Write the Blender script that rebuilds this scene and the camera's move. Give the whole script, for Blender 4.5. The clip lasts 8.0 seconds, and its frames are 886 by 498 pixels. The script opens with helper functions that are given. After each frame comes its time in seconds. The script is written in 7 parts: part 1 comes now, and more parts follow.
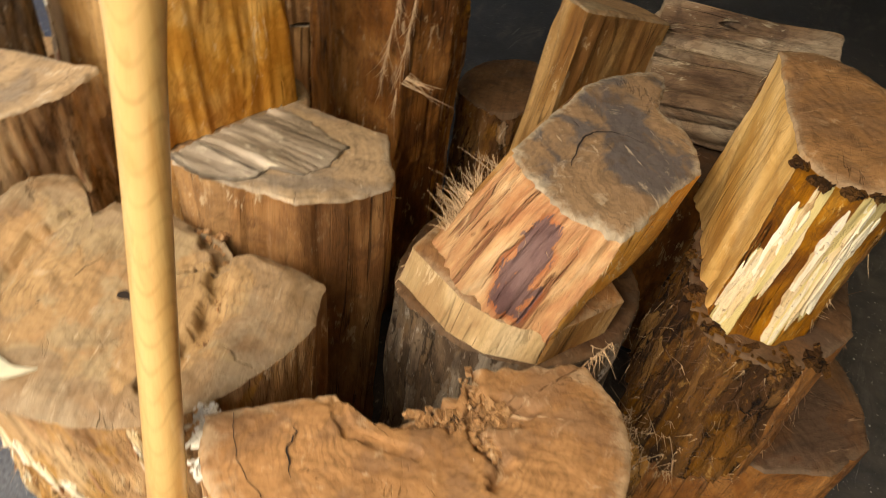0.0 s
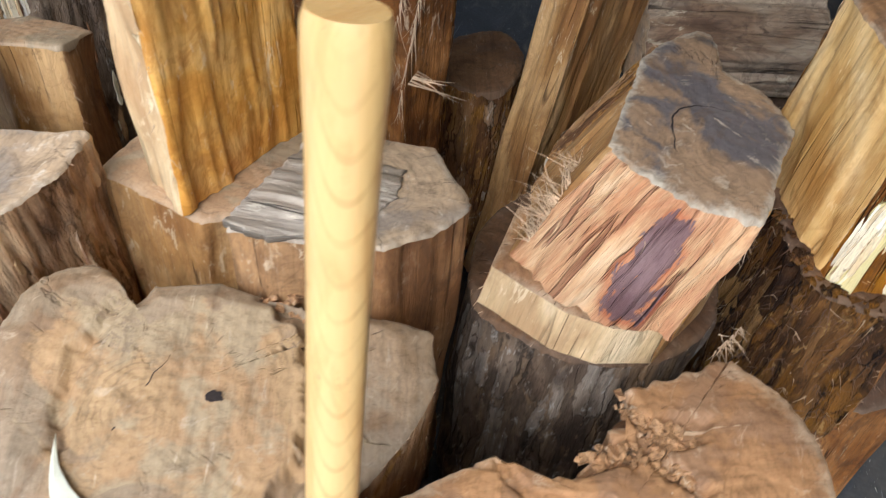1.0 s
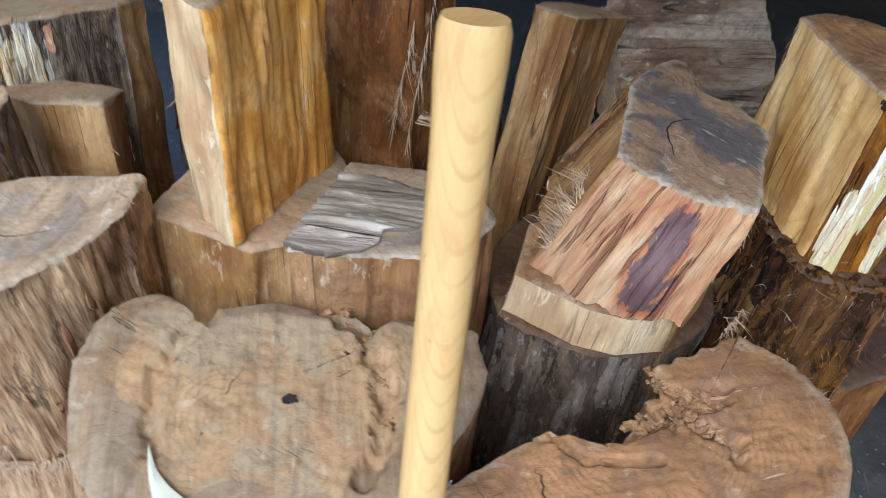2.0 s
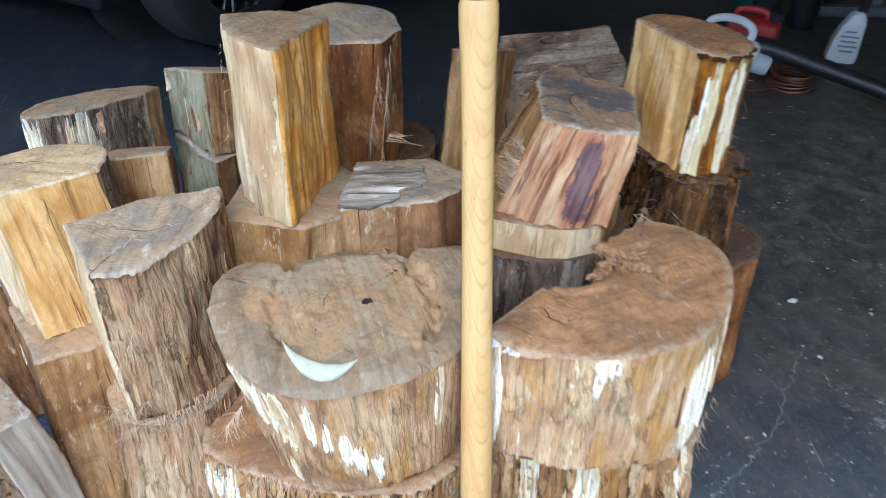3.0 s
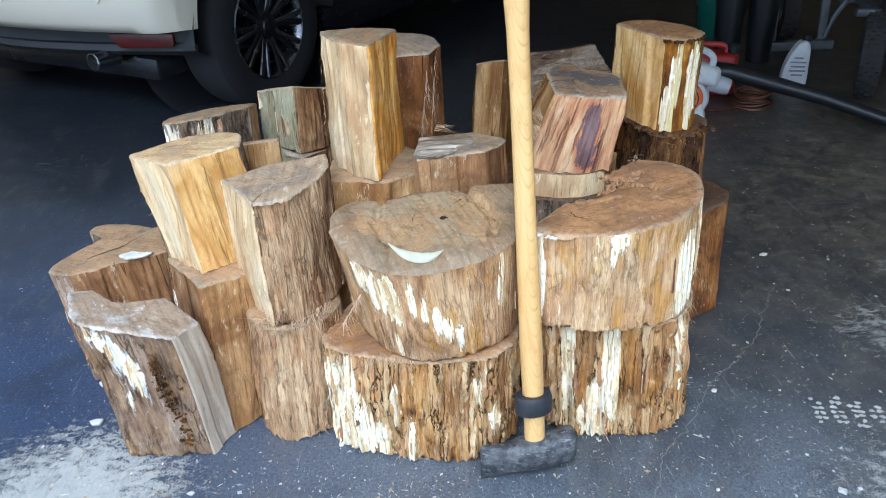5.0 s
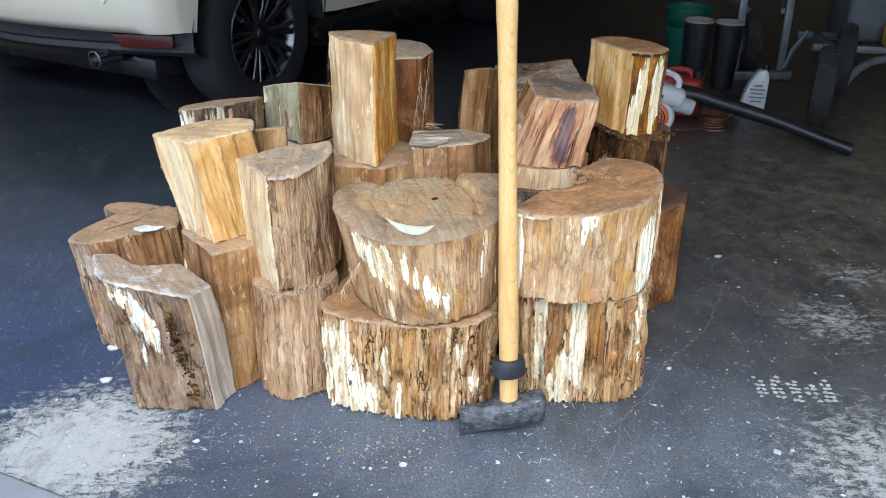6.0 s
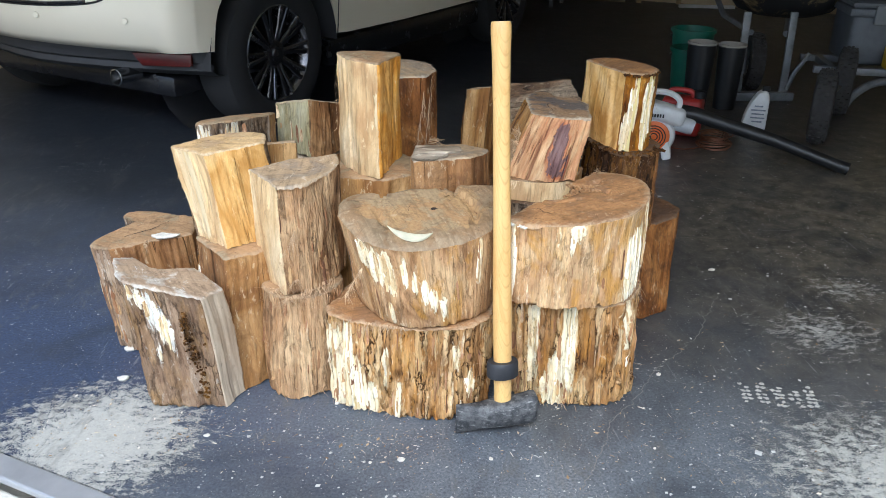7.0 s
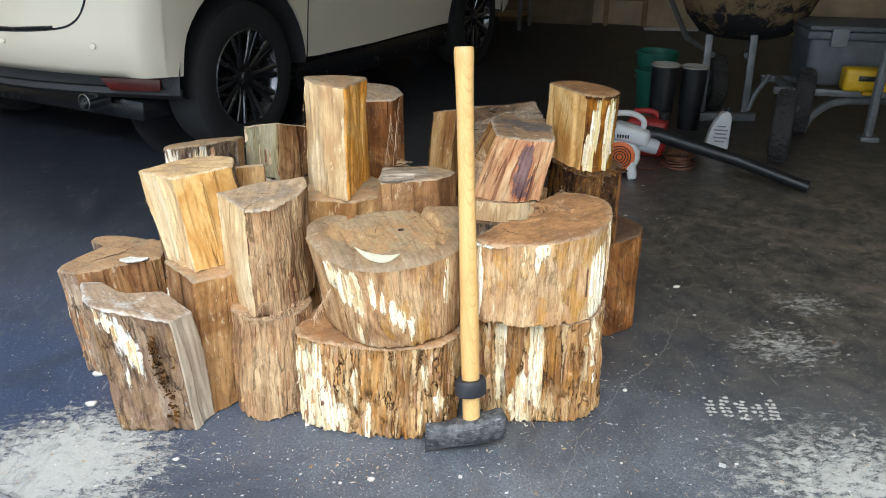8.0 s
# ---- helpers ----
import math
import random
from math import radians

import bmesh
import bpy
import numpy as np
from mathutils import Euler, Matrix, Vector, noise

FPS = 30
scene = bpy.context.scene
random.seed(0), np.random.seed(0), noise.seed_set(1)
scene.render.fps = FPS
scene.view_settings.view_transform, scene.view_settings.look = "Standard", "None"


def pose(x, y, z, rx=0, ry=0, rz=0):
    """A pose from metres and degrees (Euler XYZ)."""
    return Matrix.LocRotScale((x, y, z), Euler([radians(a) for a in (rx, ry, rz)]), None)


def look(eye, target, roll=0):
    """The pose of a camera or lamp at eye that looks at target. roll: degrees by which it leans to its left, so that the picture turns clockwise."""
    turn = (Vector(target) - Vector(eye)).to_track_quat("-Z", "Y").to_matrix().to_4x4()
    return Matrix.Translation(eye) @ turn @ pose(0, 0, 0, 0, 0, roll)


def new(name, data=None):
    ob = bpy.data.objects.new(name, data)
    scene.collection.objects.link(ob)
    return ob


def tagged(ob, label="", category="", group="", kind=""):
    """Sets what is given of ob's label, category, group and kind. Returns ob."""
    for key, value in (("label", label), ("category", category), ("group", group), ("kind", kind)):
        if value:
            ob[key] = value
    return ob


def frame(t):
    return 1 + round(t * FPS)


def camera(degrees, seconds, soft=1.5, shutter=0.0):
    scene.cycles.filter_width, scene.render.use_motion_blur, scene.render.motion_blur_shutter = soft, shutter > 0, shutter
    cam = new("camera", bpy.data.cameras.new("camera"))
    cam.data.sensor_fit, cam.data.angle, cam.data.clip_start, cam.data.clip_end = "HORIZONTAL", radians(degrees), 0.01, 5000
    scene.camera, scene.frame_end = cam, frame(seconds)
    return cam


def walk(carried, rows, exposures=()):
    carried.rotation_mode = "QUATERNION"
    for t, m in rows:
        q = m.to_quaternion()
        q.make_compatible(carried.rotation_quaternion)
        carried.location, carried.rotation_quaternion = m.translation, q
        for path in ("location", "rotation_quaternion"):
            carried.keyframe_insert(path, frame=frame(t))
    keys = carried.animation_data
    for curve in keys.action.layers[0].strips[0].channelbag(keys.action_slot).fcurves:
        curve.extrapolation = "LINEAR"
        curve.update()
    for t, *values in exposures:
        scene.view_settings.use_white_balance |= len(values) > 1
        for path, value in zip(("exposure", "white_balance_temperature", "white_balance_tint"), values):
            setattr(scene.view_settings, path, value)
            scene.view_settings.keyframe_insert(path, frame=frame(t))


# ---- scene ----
cam = camera(56.9, 8.0, 0.6, 0.4)
PATH = [
    (0, (0.343, -0.162, 1.145), (-0.249, 1.122, -0.27), 9.5),
    (0.5, (0.224, -0.116, 1.141), (-0.21, 1.228, -0.275), 6.0),
    (1, (0.097, -0.155, 1.107), (-0.174, 1.191, -0.347), 7.8),
    (1.5, (0.065, -0.196, 1.125), (-0.152, 1.118, -0.367), 8.3),
    (2, (0.029, -0.278, 1.119), (-0.144, 1.21, -0.206), 7.1),
    (2.2, (-0.007, -0.331, 1.13), (-0.159, 1.199, -0.149), 5.2),
    (3.3, (-0.112, -0.839, 1.175), (0.032, 0.851, 0.116), 0.7),
    (3.5, (-0.148, -0.884, 1.159), (0.041, 0.808, 0.109), 0.1),
    (4, (-0.221, -0.976, 1.149), (0.04, 0.726, 0.132), -2.2),
    (4.5, (-0.216, -1.111, 1.16), (-0.07, 0.665, 0.251), -1.8),
    (5, (-0.214, -1.231, 1.163), (-0.135, 0.54, 0.238), -2.3),
    (6.3, (-0.281, -1.501, 1.175), (-0.121, 0.299, 0.317), 1.6),
    (6.5, (-0.267, -1.531, 1.181), (-0.142, 0.275, 0.331), 1.2),
    (7, (-0.246, -1.557, 1.191), (-0.12, 0.256, 0.357), 0.9),
    (7.5, (-0.234, -1.574, 1.2), (-0.073, 0.245, 0.385), 0.8),
    (8, (-0.233, -1.584, 1.201), (-0.042, 0.245, 0.415), 1.0),
]
EXPOSURES = [(0, 0.73, 8300, 10), (0.5, 1.0, 6900, 8), (1, 0.92, 5500, 8), (1.5, 0.82, 5200, 7), (2, 0.66, 5020, 6), (3.5, 0.62, 4680, 5), (4, 0.5, 4650, 5), (5, 0.66, 4950, 4), (6.5, 0.67, 5350, 6), (8, 0.73, 5750, 4)]
walk(cam, [(t, look(eye, target, roll)) for t, eye, target, roll in PATH], EXPOSURES)

# ---- light: open sky in front of the garage door, no lamp inside ----
world = bpy.data.worlds.new("sky")
scene.world = world
world.use_nodes = True
sky = world.node_tree.nodes.new("ShaderNodeTexSky")
sky.sky_type, sky.sun_disc = "NISHITA", False
sky.sun_elevation, sky.sun_rotation = radians(50), radians(190)
sky.dust_density, sky.ozone_density = 3.0, 1.0
background = world.node_tree.nodes["Background"]
world.node_tree.links.new(sky.outputs[0], background.inputs[0])
background.inputs[1].default_value = 0.15
lamp = bpy.data.lights.new("sun", "SUN")
lamp.energy, lamp.angle, lamp.color = 1.8, radians(40), (1.0, 0.98, 0.95)
sun = new("sun", lamp)
sun.matrix_world = look((-0.7, -4.0, 5.0), (0, 0.3, 0))
tagged(sun, kind="structure")

# ---- materials ----
class Nodes:
    """A node material with short calls."""

    def __init__(self, name, rough=0.7, metal=0.0, spec=0.5):
        self.m = bpy.data.materials.new(name)
        self.m.use_nodes = True
        self.t = self.m.node_tree
        self.b = self.t.nodes["Principled BSDF"]
        self.b.inputs["Roughness"].default_value = rough
        self.b.inputs["Metallic"].default_value = metal
        self.b.inputs["Specular IOR Level"].default_value = spec

    def put(self, socket, value):
        if isinstance(value, bpy.types.NodeSocket):
            self.t.links.new(value, socket)
        else:
            socket.default_value = value

    def grain(self):
        n = self.t.nodes.new("ShaderNodeAttribute")
        n.attribute_name = "grain"
        return n.outputs["Vector"]

    def peel(self):
        n = self.t.nodes.new("ShaderNodeAttribute")
        n.attribute_name = "peel"
        return n.outputs["Fac"]

    def here(self):
        return self.t.nodes.new("ShaderNodeTexCoord").outputs["Object"]

    def luck(self):
        return self.t.nodes.new("ShaderNodeObjectInfo").outputs["Random"]

    def island(self):
        return self.t.nodes.new("ShaderNodeNewGeometry").outputs["Random Per Island"]

    def vec(self, op, a, b):
        n = self.t.nodes.new("ShaderNodeVectorMath")
        n.operation = op
        self.put(n.inputs[0], a)
        self.put(n.inputs[1], b)
        return n.outputs["Value" if op in ("LENGTH", "DISTANCE", "DOT_PRODUCT") else "Vector"]

    def way(self, v):
        n = self.t.nodes.new("ShaderNodeVectorMath")
        n.operation = "NORMALIZE"
        self.put(n.inputs[0], v)
        return n.outputs["Vector"]

    def math(self, op, a, b=0.0, clamp=False):
        n = self.t.nodes.new("ShaderNodeMath")
        n.operation, n.use_clamp = op, clamp
        self.put(n.inputs[0], a)
        self.put(n.inputs[1], b)
        return n.outputs[0]

    def noise(self, v, scale, detail=4.0, rough=0.55, warp=0.0):
        n = self.t.nodes.new("ShaderNodeTexNoise")
        self.put(n.inputs["Vector"], v)
        n.inputs["Scale"].default_value = scale
        n.inputs["Detail"].default_value = detail
        n.inputs["Roughness"].default_value = rough
        n.inputs["Distortion"].default_value = warp
        return n.outputs["Fac"]

    def cells(self, v, scale):
        n = self.t.nodes.new("ShaderNodeTexVoronoi")
        n.feature = "DISTANCE_TO_EDGE"
        self.put(n.inputs["Vector"], v)
        n.inputs["Scale"].default_value = scale
        return n.outputs["Distance"]

    def wave(self, v, scale, kind="BANDS", way="X", warp=2.0, detail=2.0, fine=1.5):
        n = self.t.nodes.new("ShaderNodeTexWave")
        n.wave_type = kind
        if kind == "BANDS":
            n.bands_direction = way
        else:
            n.rings_direction = way
        self.put(n.inputs["Vector"], v)
        n.inputs["Scale"].default_value = scale
        n.inputs["Distortion"].default_value = warp
        n.inputs["Detail"].default_value = detail
        n.inputs["Detail Scale"].default_value = fine
        return n.outputs["Fac"]

    def ramp(self, fac, stops):
        n = self.t.nodes.new("ShaderNodeValToRGB")
        self.put(n.inputs[0], fac)
        els = n.color_ramp.elements
        while len(els) < len(stops):
            els.new(0.5)
        for e, (p, c) in zip(els, stops):
            e.position = p
            e.color = (*c, 1) if not isinstance(c, (int, float)) else (c, c, c, 1)
        return n.outputs[0]

    def mix(self, fac, a, b, how="MIX"):
        n = self.t.nodes.new("ShaderNodeMix")
        n.data_type, n.blend_type = "RGBA", how
        self.put(n.inputs[0], fac)
        self.put(n.inputs[6], (*a, 1) if isinstance(a, tuple) else a)
        self.put(n.inputs[7], (*b, 1) if isinstance(b, tuple) else b)
        return n.outputs[2]

    def hue(self, colour, h=0.5, s=1.0, v=1.0):
        n = self.t.nodes.new("ShaderNodeHueSaturation")
        self.put(n.inputs["Hue"], h)
        self.put(n.inputs["Saturation"], s)
        self.put(n.inputs["Value"], v)
        self.put(n.inputs["Color"], colour)
        return n.outputs[0]

    def finish(self, colour, height=None, depth=0.002, rough=None):
        self.put(self.b.inputs["Base Color"], (*colour, 1) if isinstance(colour, tuple) else colour)
        if rough is not None:
            self.put(self.b.inputs["Roughness"], rough)
        if height is not None:
            n = self.t.nodes.new("ShaderNodeBump")
            n.inputs["Strength"].default_value = 1.0
            n.inputs["Distance"].default_value = depth
            self.put(n.inputs["Height"], height)
            self.put(self.b.inputs["Normal"], n.outputs[0])
        return self.m


def split_wood(name, dark, mid, pale, stain=(0.2, 0.1, 0.05), stained=0.3, depth=0.003, strip=(0.86, 0.78, 0.58), cracked=0.55, hairs=0.85, fibrous=0.38, drawn=0.4):
    """Riven face: smooth broad colour drift, few dark splits, faint fibres, torn pale strips."""
    k = Nodes(name, 0.62, spec=0.3)
    g = k.grain()
    fibre = k.noise(k.vec("MULTIPLY", g, (1, 1, 0.05)), 330, 5, 0.65)
    band = k.noise(k.vec("MULTIPLY", g, (1, 1, 0.09)), 34, 4, 0.55, 0.6)
    drift = k.noise(k.vec("MULTIPLY", g, (1, 1, drawn)), 9, 4, 0.55, 1.1)
    c = k.ramp(k.math("ADD", k.math("MULTIPLY", drift, 0.8), k.math("MULTIPLY", band, 0.2)),
               [(0.39, dark), (0.49, mid), (0.61, pale)])
    c = k.mix(fibrous, c, k.ramp(fibre, [(0.3, 0.45), (0.48, 1.0), (0.7, 1.25)]), "MULTIPLY")
    c = k.mix(0.5 * fibrous, c, k.ramp(k.noise(k.vec("MULTIPLY", g, (1, 1, 0.03)), 75, 3, 0.5, 0.2), [(0.35, 0.6), (0.5, 1.0), (0.65, 1.15)]), "MULTIPLY")
    blot = k.ramp(k.noise(k.vec("MULTIPLY", g, (1, 1, 0.6)), 15, 6, 0.68, 1.6), [(0.52, 0), (0.6, 1)])
    c = k.mix(k.math("MULTIPLY", blot, stained), c, k.mix(0.6, c, stain))
    edge = k.ramp(k.noise(k.vec("MULTIPLY", g, (1, 1, 0.3)), 26, 5, 0.62, 1.3), [(0.5, 0), (0.515, 1), (0.54, 0.25), (0.58, 0)])
    c = k.mix(k.math("MULTIPLY", edge, 0.45 * stained), c, stain)
    tick = k.ramp(k.noise(k.vec("MULTIPLY", g, (1, 1, 0.16)), 130, 4, 0.7, 0.3), [(0.67, 0), (0.72, 0.4)])
    c = k.mix(tick, c, stain)
    gap = k.ramp(k.noise(k.vec("MULTIPLY", g, (1, 1, 0.035)), 52, 2, 0.4, 0.1), [(0.7, 0), (0.715, 1)])
    c = k.mix(k.math("MULTIPLY", gap, cracked), c, tuple(0.18 * x for x in dark))
    scab = k.noise(k.vec("MULTIPLY", g, (1, 1, 0.3)), 85, 6, 0.74, 0.4)
    where = k.noise(k.vec("MULTIPLY", g, (1, 1, 0.6)), 12, 3, 0.6, 0.6)
    c = k.mix(k.math("MULTIPLY", k.ramp(scab, [(0.58, 0), (0.62, 0.8)]), k.ramp(where, [(0.46, 0.1), (0.58, 0.9)])), c, tuple(0.5 * a + 0.5 * b for a, b in zip(pale, strip)))
    c = k.mix(k.math("MULTIPLY", k.ramp(scab, [(0.36, 0.75), (0.41, 0)]), k.ramp(where, [(0.42, 0.9), (0.55, 0.15)])), c, tuple(0.6 * x for x in dark))
    hair = k.math("MULTIPLY", k.ramp(k.noise(k.vec("MULTIPLY", g, (1, 1, 0.05)), 24, 3, 0.55, 0.25), [(0.492, 0), (0.498, 1), (0.502, 1), (0.508, 0)]), k.ramp(k.noise(k.vec("MULTIPLY", g, (1, 1, 0.35)), 20, 3, 0.6), [(0.5, 0), (0.58, hairs)]))
    c = k.mix(hair, c, tuple(0.16 * x for x in dark))
    pool = k.ramp(k.noise(k.vec("MULTIPLY", g, (1, 1, 0.55)), 11, 5, 0.6, 2.2), [(0.44, 0), (0.47, 0.75), (0.52, 0.3), (0.56, 0)])
    c = k.mix(k.math("MULTIPLY", pool, 0.55 * stained), c, stain)
    ragged = k.noise(k.vec("MULTIPLY", g, (1, 1, 0.09)), 105, 7, 0.7, 0.5)
    torn = k.ramp(k.math("ADD", k.math("MULTIPLY", k.math("SUBTRACT", ragged, 0.5), 2.0), k.peel()), [(0.4, 0), (0.46, 1)])
    torn = k.math("MULTIPLY", torn, k.ramp(k.peel(), [(0.0, 0), (0.12, 1)]))
    c = k.mix(torn, c, k.mix(fibre, tuple(0.75 * x for x in strip), strip))
    h = k.math("ADD", k.math("MULTIPLY", torn, 0.6), k.math("ADD", k.math("ADD", k.math("MULTIPLY", fibre, 0.3), k.math("MULTIPLY", scab, 0.6)), k.math("SUBTRACT", band, k.math("ADD", k.math("MULTIPLY", gap, 1.5), k.math("MULTIPLY", hair, 1.2)))))
    return k.finish(k.hue(c, 0.5, 1.11), h, depth)


def sap_wood():
    """Torn red face: cream ridges, red and orange bands, a broken purple sap stain, parallel grooves."""
    k = Nodes("torn_red_wood", 0.6, spec=0.3)
    g = k.grain()
    fibre = k.noise(k.vec("MULTIPLY", g, (1, 1, 0.06)), 300, 5, 0.65)
    groove = k.noise(k.vec("MULTIPLY", g, (1, 1, 0.13)), 75, 5, 0.62, 0.5)
    drift = k.noise(k.vec("MULTIPLY", g, (1, 1, 0.3)), 26, 5, 0.65, 0.5)
    c = k.ramp(k.math("ADD", k.math("MULTIPLY", drift, 0.6), k.math("MULTIPLY", groove, 0.4)),
               [(0.34, (0.36, 0.155, 0.085)), (0.44, (0.5, 0.265, 0.15)), (0.53, (0.61, 0.385, 0.22)), (0.64, (0.74, 0.55, 0.35))])
    c = k.mix(0.4, c, k.ramp(fibre, [(0.3, 0.5), (0.48, 1.0), (0.7, 1.25)]), "MULTIPLY")
    cut = k.ramp(k.noise(k.vec("MULTIPLY", g, (1, 1, 0.09)), 95, 3, 0.55, 0.4), [(0.59, 0), (0.65, 0.65)])
    c = k.mix(cut, c, (0.2, 0.075, 0.045))
    near = k.peel()
    red = k.ramp(k.math("ADD", near, k.math("MULTIPLY", k.math("SUBTRACT", groove, 0.5), 1.5)), [(0.2, 0), (0.45, 0.5)])
    c = k.mix(k.math("MULTIPLY", red, k.ramp(near, [(0.0, 0), (0.1, 1)])), c, (0.44, 0.12, 0.06))
    stain = k.ramp(k.math("ADD", near, k.math("MULTIPLY", k.math("SUBTRACT", k.noise(k.vec("MULTIPLY", g, (1, 1, 0.22)), 90, 6, 0.7, 0.5), 0.5), 3.2)), [(0.56, 0), (0.61, 0.9)])
    stain = k.math("MULTIPLY", stain, k.ramp(near, [(0.1, 0), (0.3, 1)]))
    c = k.mix(stain, c, k.mix(k.ramp(drift, [(0.4, 0), (0.6, 1)]), (0.11, 0.073, 0.076), (0.21, 0.145, 0.145)))
    h = k.math("ADD", k.math("MULTIPLY", fibre, 0.3), k.math("SUBTRACT", groove, k.math("MULTIPLY", cut, 0.9)))
    return k.finish(k.hue(c, 0.5, 1.11), h, 0.009)


def bark_wood(name, dark, mid, pale, depth=0.006, bone=(0.9, 0.84, 0.69), pitch=70.0, crevice=0.7, amber=(0.56, 0.3, 0.1), stringy=0.4, mottled=0.5, flecked=0.6, stretch=0.16, torn_at=0.28):
    """Bark in broken upright flakes, each of its own colour, with painted dark crevices, fine fibres, flecks and torn
    pale inner bark.
    """
    k = Nodes(name, 0.8, spec=0.2)
    g = k.grain()
    shift = k.t.nodes.new("ShaderNodeTexNoise")
    k.put(shift.inputs["Vector"], k.vec("MULTIPLY", g, (1, 1, 0.5)))
    shift.inputs["Scale"].default_value = 48
    shift.inputs["Detail"].default_value = 5
    shift.inputs["Roughness"].default_value = 0.65
    bent = k.vec("ADD", k.vec("MULTIPLY", g, (1, 1, stretch)), k.vec("MULTIPLY", k.vec("SUBTRACT", shift.outputs["Color"], (0.5, 0.5, 0.5)), (0.022, 0.022, 0.03)))
    cell = k.t.nodes.new("ShaderNodeTexVoronoi")
    k.put(cell.inputs["Vector"], bent)
    cell.inputs["Scale"].default_value = pitch
    pick = k.t.nodes.new("ShaderNodeSeparateColor")
    k.put(pick.inputs[0], cell.outputs["Color"])
    own, other = pick.outputs[0], pick.outputs[1]
    seam = k.cells(bent, pitch)
    fibre = k.noise(k.vec("MULTIPLY", g, (1, 1, 0.09)), 360, 4, 0.7)
    thread = k.noise(k.vec("MULTIPLY", g, (1, 1, 0.06)), 150, 4, 0.62, 0.3)
    drift = k.noise(k.vec("MULTIPLY", g, (1, 1, 0.45)), 9, 5, 0.6, 1.0)
    broad = k.noise(k.vec("MULTIPLY", g, (1, 1, 0.3)), 21, 5, 0.62, 0.8)
    c = k.ramp(k.math("ADD", k.math("MULTIPLY", drift, 0.6), k.math("MULTIPLY", broad, 0.4)), [(0.4, dark), (0.49, mid), (0.6, pale)])
    c = k.mix(k.ramp(k.noise(k.vec("MULTIPLY", g, (1, 1, 0.4)), 16, 5, 0.62, 1.1), [(0.52, 0), (0.62, 0.65)]), c, amber)
    flake = k.ramp(own, [(0.0, tuple(0.5 * x for x in dark)), (0.2, dark), (0.4, mid), (0.6, amber), (0.8, pale), (1.0, tuple(0.5 * (a + b) for a, b in zip(pale, bone)))])
    c = k.mix(k.math("MULTIPLY", k.ramp(broad, [(0.4, 0.25), (0.58, 1)]), mottled), c, flake)
    c = k.mix(stringy, c, k.ramp(thread, [(0.34, 0.45), (0.48, 1.0), (0.66, 1.22)]), "MULTIPLY")
    c = k.mix(stringy, c, k.ramp(fibre, [(0.32, 0.4), (0.48, 1.0), (0.7, 1.3)]), "MULTIPLY")
    chip = k.noise(k.vec("MULTIPLY", g, (1, 1, 0.4)), 105, 6, 0.74, 0.5)
    c = k.mix(k.math("MULTIPLY", k.ramp(chip, [(0.58, 0), (0.63, 1)]), flecked), c, k.mix(own, amber, bone))
    c = k.mix(k.math("MULTIPLY", k.ramp(chip, [(0.36, 1), (0.42, 0)]), flecked), c, tuple(0.45 * x for x in dark))
    ragged = k.noise(k.vec("MULTIPLY", g, (1, 1, 0.2)), 100, 7, 0.74, 0.6)
    near = k.peel()
    where = k.math("ADD", k.math("MULTIPLY", k.math("SUBTRACT", ragged, 0.5), 2.8), k.math("ADD", near, k.math("MULTIPLY", k.math("SUBTRACT", other, 0.5), 0.5)))
    torn = k.math("MULTIPLY", k.ramp(where, [(torn_at, 0), (torn_at + 0.06, 1)]), k.ramp(near, [(0.0, 0), (0.1, 1)]))
    c = k.mix(torn, c, k.mix(k.ramp(k.math("ADD", k.math("MULTIPLY", fibre, 0.5), k.math("MULTIPLY", broad, 0.5)), [(0.38, 0), (0.52, 1)]), tuple(x * f for x, f in zip(bone, (0.82, 0.7, 0.52))), bone))
    # Paints the shade in crevices between flakes into the colour.
    split = k.math("MULTIPLY", k.ramp(seam, [(0.015, 1), (0.07, 0)]), k.ramp(k.noise(k.vec("MULTIPLY", g, (1, 1, 0.4)), 26, 4, 0.65), [(0.46, 0), (0.58, crevice)]))
    pit = k.math("MULTIPLY", split, k.math("SUBTRACT", 1.0, k.math("MULTIPLY", torn, 0.5)))
    c = k.mix(pit, c, tuple(0.3 * x for x in dark))
    h = k.math("ADD", k.math("ADD", k.math("MULTIPLY", fibre, 0.3), k.math("MULTIPLY", thread, 0.4)), k.math("SUBTRACT", k.math("ADD", k.math("MULTIPLY", own, 0.45 * crevice), k.math("ADD", k.math("MULTIPLY", chip, 0.6), k.math("MULTIPLY", torn, 0.25))), k.math("MULTIPLY", pit, 0.9)))
    return k.finish(k.hue(c, 0.501, 1.15), h, depth)


